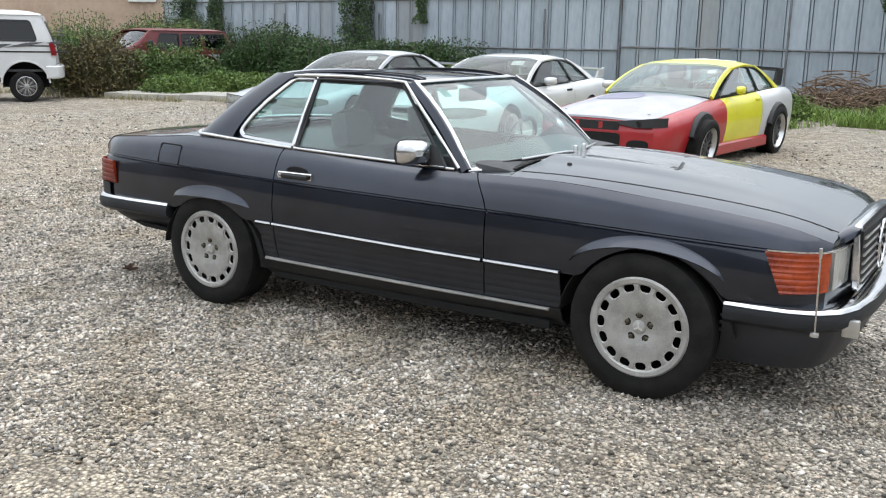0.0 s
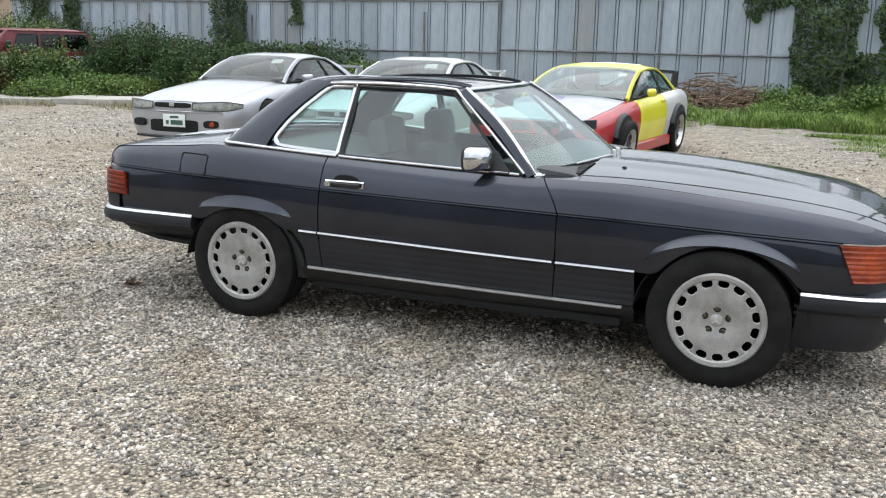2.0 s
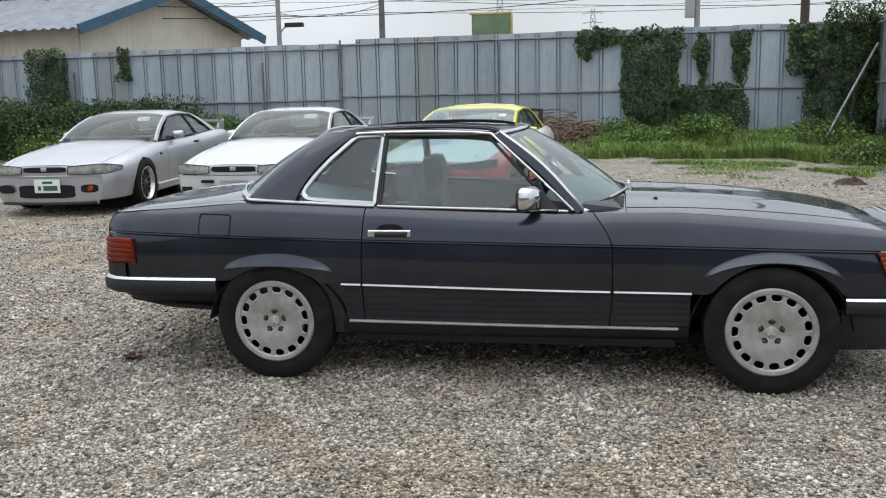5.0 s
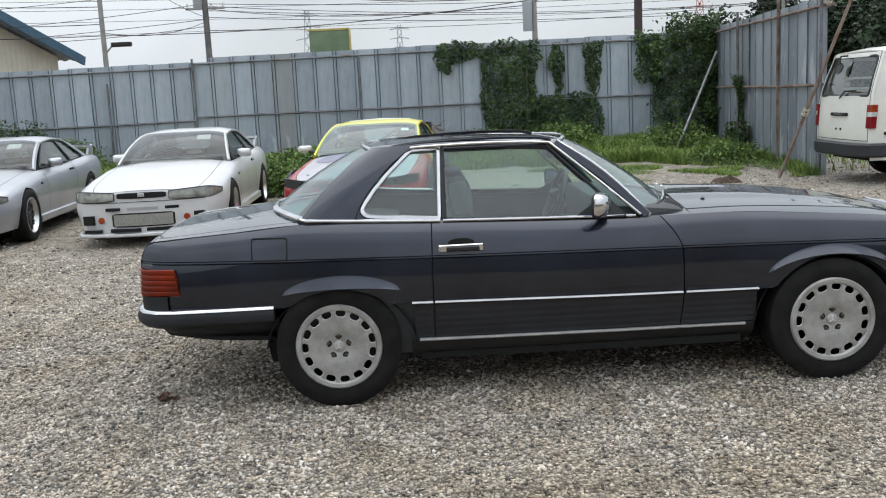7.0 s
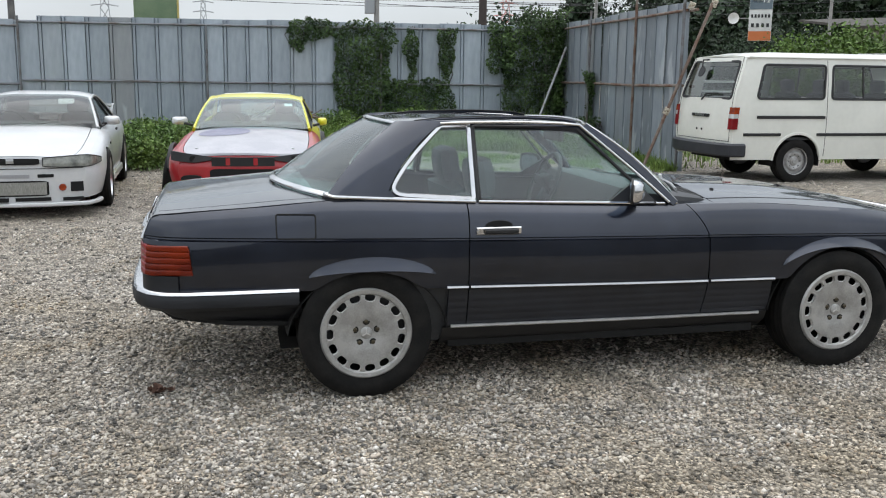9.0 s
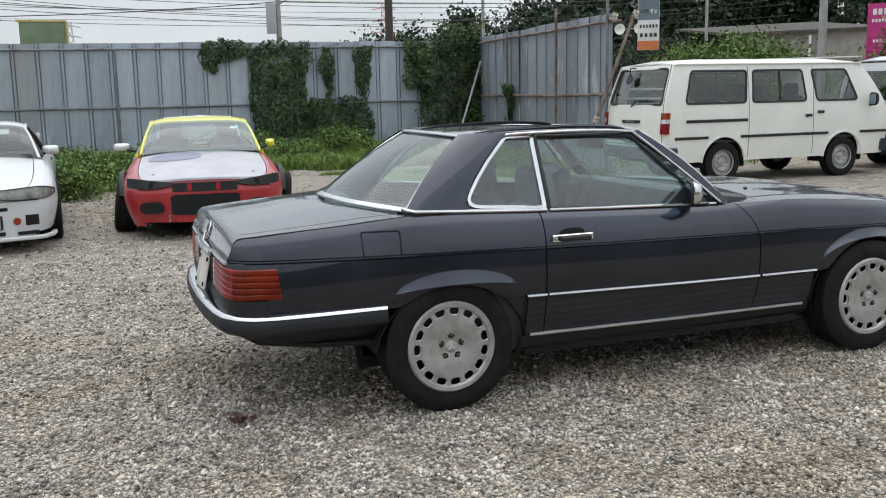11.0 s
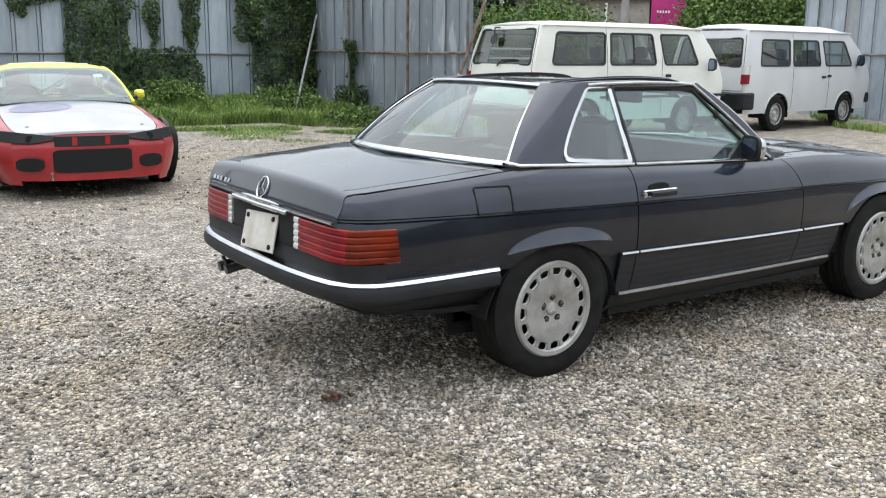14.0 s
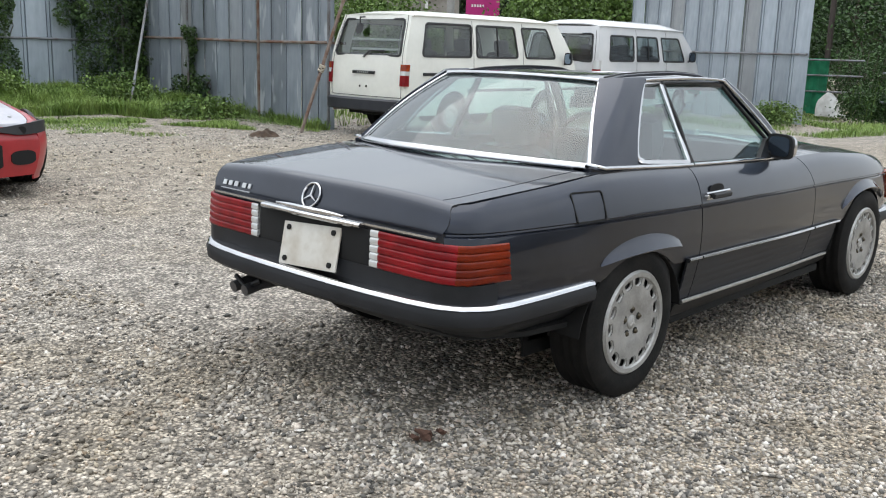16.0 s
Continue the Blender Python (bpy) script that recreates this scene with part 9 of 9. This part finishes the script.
def pylon(az, d, h, eye, mat, label):
    x, y = polar(eye, az, d)
    p = thing("lattice_pylon", pose(x, y, 0, 0, 0, -az), label, "pylon")
    w = h * 0.085
    geos = []
    lev = [0, 0.2, 0.38, 0.54, 0.68, 0.80, 0.90, 1.0]
    wid = lambda u: w * (1 - 0.82 * u ** 0.8) + 0.15
    for sx in (-1, 1):
        for sy in (-1, 1):
            geos.append(tube([(sx * wid(u), sy * wid(u), h * u) for u in lev], d * 0.00042, 4))
    for i in range(len(lev) - 1):
        a, b = wid(lev[i]), wid(lev[i + 1])
        for s in (-1, 1):
            geos.append(tube([(-a, s * a, h * lev[i]), (b, s * b, h * lev[i + 1])], d * 0.00028, 4))
            geos.append(tube([(a, s * a, h * lev[i]), (-b, s * b, h * lev[i + 1])], d * 0.00028, 4))
    part("mast", join(*geos), mat, p)
    for u in (0.70, 0.82, 0.94):
        part("cross_arm", tube([(-w * 1.5, 0, h * u), (0, 0, h * (u + 0.02)), (w * 1.5, 0, h * u)], d * 0.0005, 4), mat, p)


pylon(-6.3, 240, 24, (0.45, -5.31), M["lattice"], "grey lattice power pylon far behind the yard")
pylon(-0.9, 300, 24, (0.45, -5.31), M["lattice"], "grey lattice power pylon far behind the yard")
pylon(17.1, 200, 20, (-1.0, -4.7), M["lattice_red"], "red and white lattice mast in the distance")
# signs
bb = thing("billboard", pose(-2.62, 29.4, 0, 0, 0, 1.0), "green sign board seen from behind, yellow frame", "billboard")
part("board", block(-0.72, 0.72, -0.04, 0.04, 2.6, 4.02, 0.01), M["sign_green"], bb)
part("frame", block(-0.80, 0.74, -0.06, 0.06, 4.02, 4.09, 0.01), M["sign_yellow"], bb)
part("frame", block(0.70, 0.77, -0.06, 0.06, 2.4, 4.02, 0.01), M["sign_yellow"], bb)
for x in (-0.5, 0.5):
    part("post", tube([(x, 0.08, 0), (x, 0.08, 3.9)], 0.05, 8), M["pole_grey"], bb)


def flag_sign(az, d, w, z0, z1, eye, mat, label, bars, extra=None):
    x, y = polar(eye, az, d)
    sg = thing("sign_board", pose(x, y, 0, 0, 0, -az), label, "sign")
    bd = part("board", block(-w / 2, w / 2, -0.04, 0.04, z0, z1, 0.01), mat, sg)
    for bw, bh, bx, bz, bm in bars:
        part("sign_mark", block(bx - bw / 2, bx + bw / 2, -0.05, -0.035, bz - bh / 2, bz + bh / 2), bm, bd)
    part("post", tube([(0.1 - w * 0.3, 0.1, 0), (0.1 - w * 0.3, 0.1, z1 + (extra or 0.2))], 0.06, 8), M["pole_grey"], sg)
    part("post", tube([(w * 0.3, 0.1, 0), (w * 0.3, 0.1, z1)], 0.05, 8), M["pole_grey"], sg)


wt = M["sign_white"]
flag_sign(46.15, 47, 1.62, 2.3, 4.98, E12, M["magenta"], "magenta shop sign with white marks", [(0.16, 0.26, -0.52, 4.62, wt), (0.16, 0.26, -0.30, 4.62, wt), (0.14, 0.26, -0.08, 4.62, wt)] + [(0.09, 0.14, -0.58 + 0.135 * k, 4.24, wt) for k in range(9)] + [(0.08, 0.12, -0.5 + 0.13 * k, 3.35, wt) for k in range(5)], 2.2)
flag_sign(31.5, 38, 0.82, 2.95, 4.98, (-0.63, -4.94), M["sign_white"], "notice board, slate blue above white and orange", [(0.80, 0.86, 0, 4.53, M["sign_slate"]), (0.80, 0.34, 0, 3.13, M["sign_orange"])] + [(0.10, 0.16, -0.26 + 0.13 * k, 4.42, M["sign_white"]) for k in range(5)] + [(0.07, 0.12, -0.3 + 0.12 * k, 3.86, M["wire"]) for k in range(6)] + [(0.10, 0.14, -0.27 + 0.18 * k, 3.52, M["wire"]) for k in range(4)])
hx, hy = polar((-0.63, -4.94), 30.6, 45)
horn_pole = thing("loudspeaker_pole", pose(hx, hy, 0, 0, 0, -30), "slim pole with two white horn loudspeakers", "loudspeaker")
part("shaft", tube([(0, 0, 0), (0, 0, 4.2)], 0.05, 8), M["pole_grey"], horn_pole)
for q in (-0.42, 0.42):
    part("horn", moved(lathe([(0.03, -0.45), (0.06, -0.25), (0.12, -0.08), (0.24, 0.04), (0.25, 0.06), (0.10, 0.0), (0.0, -0.05)], 16), pose(q, -0.1, 4.2, 0, 0, 180 + 40 * q)), M["sign_white"], horn_pole)
part("bracket", tube([(-0.42, 0, 4.2), (0.42, 0, 4.2)], 0.025, 6), M["pole_grey"], horn_pole)
# old low building among the trees
x0, y0 = polar(E12, 37.6, 62)
x1, y1 = polar(E12, 45.3, 60)
old = thing("old_building", pose(0, 0, 0), "old grey building with a brown roof among trees", "building")
part("wall", corrugated((x0, y0), (x1, y1), 0, 4.6, 0.6, 0.02), M["wall_old"], old)
dx, dy = (x1 - x0), (y1 - y0)
part("roof", slab([(x0 - 0.3, y0 - 0.8, 4.55), (x1 + 0.3, y1 - 0.8, 4.55), (x1 + 0.3, y1 + 5, 5.2), (x0 - 0.3, y0 + 5, 5.2)], (0, 0, 0.14)), M["roof_brown"], old)
for k in range(4):
    a = Vector((lerp(x0, x1, 0.15 + 0.22 * k), lerp(y0, y1, 0.15 + 0.22 * k)))
    u = Vector((dx, dy)).normalized()
    q = Vector((u.y, -u.x)) * 0.06
    win = part("window", slab([(a.x + q.x, a.y + q.y, 1.9), (a.x + q.x + u.x * 0.9, a.y + q.y + u.y * 0.9, 1.9), (a.x + q.x + u.x * 0.9, a.y + q.y + u.y * 0.9, 3.0), (a.x + q.x, a.y + q.y, 3.0)], (-q.x, -q.y, 0)), M["glass_dark"], old)
# white flat carport beyond the vans
x, y = polar(E12, 42.4, 30)
cp = thing("carport", pose(x, y, 0, 0, 0, -42), "low white pipe carport beyond the vans", "carport")
part("roof", block(-1.5, 1.5, -1.2, 1.2, 2.20, 2.235, 0.01), M["sign_white"], cp)
for sx in (-1.4, 1.4):
    for sy in (-1.1, 1.1):
        part("post", tube([(sx, sy, 0), (sx, sy, 2.21)], 0.03, 6), M["sign_white"], cp)
# scaffold frames, green sheet and white sacks at the entrance
sc = thing("scaffold", pose(17.6, 4.2, 0, 0, 0, -18), "steel pipe scaffold with green mesh sheet", "scaffold")
for k in range(4):
    for w in (0, 0.9):
        part("standard", tube([(k * 1.1, w, 0), (k * 1.1, w, 3.6)], 0.024, 6), M["fence_pipe"], sc)
for z in (0.5, 1.1, 1.7, 2.3, 3.0):
    part("ledger", tube([(-0.2, 0, z), (3.5, 0, z)], 0.024, 6), M["fence_pipe"], sc)
P = [[(lerp(0.0, 1.3, i / 10), -0.04 + 0.03 * math.sin(i * 1.9), lerp(0.25, 1.75, j / 6)) for j in range(7)] for i in range(11)]
part("mesh_sheet", shell(P, 0.004), M["net_green"], sc)
for k, (x, y, z, r) in enumerate(((17.5, 3.4, 0.25, 0.34), (17.9, 3.5, 0.3, 0.36), (17.75, 3.3, 0.62, 0.28), (18.3, 3.3, 0.28, 0.33))):
    g = lathe([(0.01, -0.75 * r), (0.7 * r, -0.7 * r), (r, -0.2 * r), (0.9 * r, 0.35 * r), (0.4 * r, 0.7 * r), (0.12 * r, 0.78 * r), (0.16 * r, 0.95 * r), (0.01, 0.98 * r)], 12, "z")
    g = ([(p[0] * (1 + 0.18 * math.sin(7 * p[2] + k)), p[1] * (1 + 0.15 * math.cos(5 * p[0] + k)), p[2]) for p in g[0]], g[1])
    ob = part("rubble_sack", moved(g, pose(x, y, z, 20 * math.sin(k), 25 * math.cos(k), 40 * k)), M["sign_white"])
    tagged(ob, "white plastic rubble sack in a pile", "sack", "sacks at the entrance")
# slanting props that hold the fences
for nm, pts, mt in (("prop_pole", [(5.55, 13.55, 0.05), (6.98, 15.3, 2.15)], "fence_pipe"), ("prop_pole", [(5.91, 8.90, 0.0), (7.0, 8.86, 2.72)], "rust_pipe")):
    tagged(part(nm, tube(pts, 0.027, 8), M[mt]), "slanting steel pipe that props the sheet fence", "prop", "fence props")
M["rope"] = noisy("pale_rope", (0.40, 0.36, 0.28), (0.55, 0.50, 0.42), 30, rough=0.9, bump=0.4, fine=120)
for at in ((7.0, 8.86, 2.66), (6.70, 9.02, 2.62), (6.30, 8.885, 0.98)):
    coil = []
    for k in range(40):
        a = k * 0.9
        coil.append((0.042 * math.cos(a), 0.042 * math.sin(a), 0.05 * math.sin(k * 0.37)))
    tagged(part("rope_tie", moved(tube(coil, 0.012, 5), pose(*at, 20, 15, 0)), M["rope"]), "pale rope knotted round a fence prop", "rope", "rope ties")
for z in (1.37, 2.55):
    tagged(part("pipe_stub", tube([(6.72, 9.15, z), (6.66, 8.75, z)], 0.024, 8), M["rust_pipe"]), "rusty pipe end clamped to the fence", "pipe")


# ---- beyond the entrance: green netting on a frame, rails, a white tarpaulin bundle ----
M["net"] = noisy("green_construction_net", (0.006, 0.12, 0.055), (0.012, 0.19, 0.09), 6, rough=0.8, bump=0.15, fine=120)
M["tarp"] = noisy("white_tarpaulin", (0.66, 0.66, 0.64), (0.50, 0.49, 0.46), 7, rough=0.6, bump=0.2, fine=20)
net = part("safety_net", shell([[(18.3 + 0.03 * math.sin(k * 1.9) + 0.02 * j, lerp(6.55, 5.78, k / 12), lerp(0.12, 1.36, j / 4)) for j in range(5)] for k in range(13)], 0.008), M["net"])
tagged(net, "green construction net hung between posts beside the entrance", "net")
rails = thing("net_stand", pose(18.36, 5.66, 0), "grey steel pipe stand that carries the green net", "stand")
for y in (0.98, 0.0, -0.62):
    part("post", tube([(0, y, 0), (0, y, 1.95 if y == 0 else 1.45)], 0.024, 8), M["fence_pipe"], rails)
for z in (0.62, 0.98, 1.32):
    part("crossbar", tube([(-0.04, 1.0, z), (-0.04, -0.66, z + 0.01)], 0.02, 8), M["fence_pipe"], rails)
P = []
for i in range(11):
    u = i / 10
    P.append([(17.95 + 0.25 * math.sin(math.pi * v) * (0.4 + 0.6 * u), lerp(5.80, 5.15, u) + 0.03 * math.sin(9 * v + 3 * u), max(0.02, (0.10 + 0.52 * math.sin(math.pi * min(1, 0.25 + u * 0.9)) * (1 - abs(2 * v - 1) ** 2.4)) + 0.05 * noise.noise(Vector((u * 5, v * 5, 2))))) for v in [j / 10 for j in range(11)]])
tagged(part("tarpaulin_bundle", shell(P, 0.02), M["tarp"]), "crumpled white tarpaulin bundle lying beside the entrance", "tarpaulin")


# ---- loose stones of the gravel ----
M["stone"] = principled("crushed_stone", (0.4, 0.39, 0.37), 0.85)


def stone_nodes(m):
    n, l = m.node_tree.nodes, m.node_tree.links
    b = n["Principled BSDF"]
    g, rp = n.new("ShaderNodeNewGeometry"), n.new("ShaderNodeValToRGB")
    e = rp.color_ramp.elements
    e[0].position, e[0].color = 0.0, (0.10, 0.10, 0.095, 1)
    e[1].position, e[1].color = 1.0, (0.96, 0.95, 0.91, 1)
    for p, c in ((0.14, (0.205, 0.197, 0.18)), (0.36, (0.375, 0.355, 0.32)), (0.58, (0.56, 0.525, 0.46)), (0.80, (0.76, 0.72, 0.645)), (0.90, (0.52, 0.43, 0.34))):
        k = e.new(p)
        k.color = (*c, 1)
    l.new(g.outputs["Random Per Island"], rp.inputs["Fac"])
    co, no = n.new("ShaderNodeTexCoord"), n.new("ShaderNodeTexNoise")
    no.inputs["Scale"].default_value = 120
    l.new(co.outputs["Object"], no.inputs["Vector"])
    mx = n.new("ShaderNodeMixRGB")
    mx.blend_type = "MULTIPLY"
    mx.inputs["Fac"].default_value = 0.4
    l.new(rp.outputs["Color"], mx.inputs["Color1"])
    l.new(no.outputs["Fac"], mx.inputs["Color2"])
    # earth and a film of green over the stones, in broad patches
    soil, sram, smix = n.new("ShaderNodeTexNoise"), n.new("ShaderNodeValToRGB"), n.new("ShaderNodeMixRGB")
    soil.inputs["Scale"].default_value, soil.inputs["Detail"].default_value = 1.3, 6
    l.new(co.outputs["Object"], soil.inputs["Vector"])
    se = sram.color_ramp.elements
    se[0].position, se[0].color = 0.47, (1, 1, 1, 1)
    se[1].position, se[1].color = 0.68, (0.76, 0.70, 0.59, 1)
    l.new(soil.outputs["Fac"], sram.inputs["Fac"])
    smix.blend_type = "MULTIPLY"
    smix.inputs["Fac"].default_value = 1.0
    l.new(mx.outputs["Color"], smix.inputs["Color1"])
    l.new(sram.outputs["Color"], smix.inputs["Color2"])
    clod, cram, cmix = n.new("ShaderNodeTexNoise"), n.new("ShaderNodeValToRGB"), n.new("ShaderNodeMixRGB")
    clod.inputs["Scale"].default_value, clod.inputs["Detail"].default_value, clod.inputs["Roughness"].default_value = 3.6, 8, 0.72
    l.new(co.outputs["Object"], clod.inputs["Vector"])
    ce = cram.color_ramp.elements
    ce[0].position, ce[0].color = 0.37, (0.64, 0.62, 0.60, 1)
    ce[1].position, ce[1].color = 0.60, (1.25, 1.21, 1.19, 1)
    l.new(clod.outputs["Fac"], cram.inputs["Fac"])
    cmix.blend_type = "MULTIPLY"
    cmix.inputs["Fac"].default_value = 1.0
    l.new(smix.outputs["Color"], cmix.inputs["Color1"])
    l.new(cram.outputs["Color"], cmix.inputs["Color2"])
    l.new(cmix.outputs["Color"], b.inputs["Base Color"])


stone_nodes(M["stone"])


def stones(name, boxes, seed, label):
    """Angular crushed stones, squashed and turned, half sunk in the ground."""
    r = np.random.default_rng(seed)
    oct_v = np.array([(1, 0, 0), (-1, 0, 0), (0, 1, 0), (0, -1, 0), (0, 0, 1), (0, 0, -1)], float)
    fc = np.array([(0, 2, 4), (2, 1, 4), (1, 3, 4), (3, 0, 4), (2, 0, 5), (1, 2, 5), (3, 1, 5), (0, 3, 5)])
    P, S = [], []
    for x0, x1, y0, y1, dens, s0, s1 in boxes:
        n = int((x1 - x0) * (y1 - y0) * dens)
        p = np.column_stack([r.uniform(x0, x1, n), r.uniform(y0, y1, n)])
        P.append(p)
        S.append(s0 + (s1 - s0) * r.uniform(0, 1, n) ** 2.6)
    P, S = np.concatenate(P), np.concatenate(S)
    patch = np.array([noise.noise(Vector((x * 0.55, y * 0.55, 6.0))) + 0.5 * noise.noise(Vector((x * 1.7, y * 1.7, 2.0))) for x, y in P])
    keep = r.uniform(-0.75, 0.55, len(P)) < patch + 0.27
    P, S = P[keep], S[keep]
    n = len(P)
    z = np.array([ground_z(x, y) for x, y in P])
    V = oct_v[None] + r.uniform(-0.38, 0.38, (n, 6, 3))
    V = V * np.stack([r.uniform(0.75, 1.35, n), r.uniform(0.6, 1.05, n), r.uniform(0.45, 0.85, n)], 1)[:, None] * S[:, None, None]
    a = r.uniform(0, 2 * np.pi, n)
    tl = r.normal(0, 0.35, n)
    c, s, ct, st = np.cos(a), np.sin(a), np.cos(tl), np.sin(tl)
    x, y, w = V[..., 0], V[..., 1], V[..., 2]
    y, w = y * ct[:, None] - w * st[:, None], y * st[:, None] + w * ct[:, None]
    x, y = x * c[:, None] - y * s[:, None], x * s[:, None] + y * c[:, None]
    V = np.stack([x + P[:, :1], y + P[:, 1:2], w + (z + S * r.uniform(0.0, 0.45, n))[:, None]], 2).reshape(-1, 3)
    F = (np.arange(n)[:, None, None] * 6 + fc[None]).reshape(-1, 3)
    stuff(name, V, F, M["stone"], label, "gravel")


stones("gravel_stones", [(-3.4, 3.9, -2.5, -0.4, 6600, 0.0040, 0.0155), (-3.6, 4.6, -0.4, 1.0, 1300, 0.006, 0.017), (-4.2, -0.8, -0.4, 4.5, 1300, 0.007, 0.019), (-3.4, 4.0, -3.6, -2.5, 1000, 0.006, 0.017), (-0.8, 5.5, 1.0, 4.5, 70, 0.008, 0.020), (-9.0, -4.2, -3.0, 4.5, 330, 0.009, 0.021), (5.0, 8.0, -2.0, 4.5, 120, 0.009, 0.022), (-11.0, 8.0, 4.5, 10.5, 90, 0.011, 0.026)], 31, "loose grey and white crushed stones on the yard")


# ---- a few dried leaves on the gravel ----
M["dried_leaf"] = noisy("dried_leaf", (0.070, 0.034, 0.022), (0.12, 0.060, 0.040), 30, rough=0.8, fine=200)
litter = thing("dried_leaves", pose(-0.93, -0.59, ground_z(-0.93, -0.59) + 0.003), "few curled red-brown dried leaves on the gravel", "leaves")
lr = random.Random(4)
for k in range(5):
    P = []
    for i in range(5):
        u = i / 4
        wd = 0.018 * math.sin(math.pi * min(1, u * 0.94 + 0.03)) ** 0.7 + 0.001
        P.append([(0.055 * (u - 0.5), v * wd, 0.006 + 0.010 * abs(v) + 0.008 * (2 * u - 1) ** 2) for v in (-1, 0, 1)])
    part("leaf", moved(shell(P, 0.0012), pose(lr.gauss(0, 0.026), lr.gauss(0, 0.02), 0.004 * k, lr.uniform(-14, 14), lr.uniform(-14, 14), lr.uniform(0, 360))), M["dried_leaf"], litter)
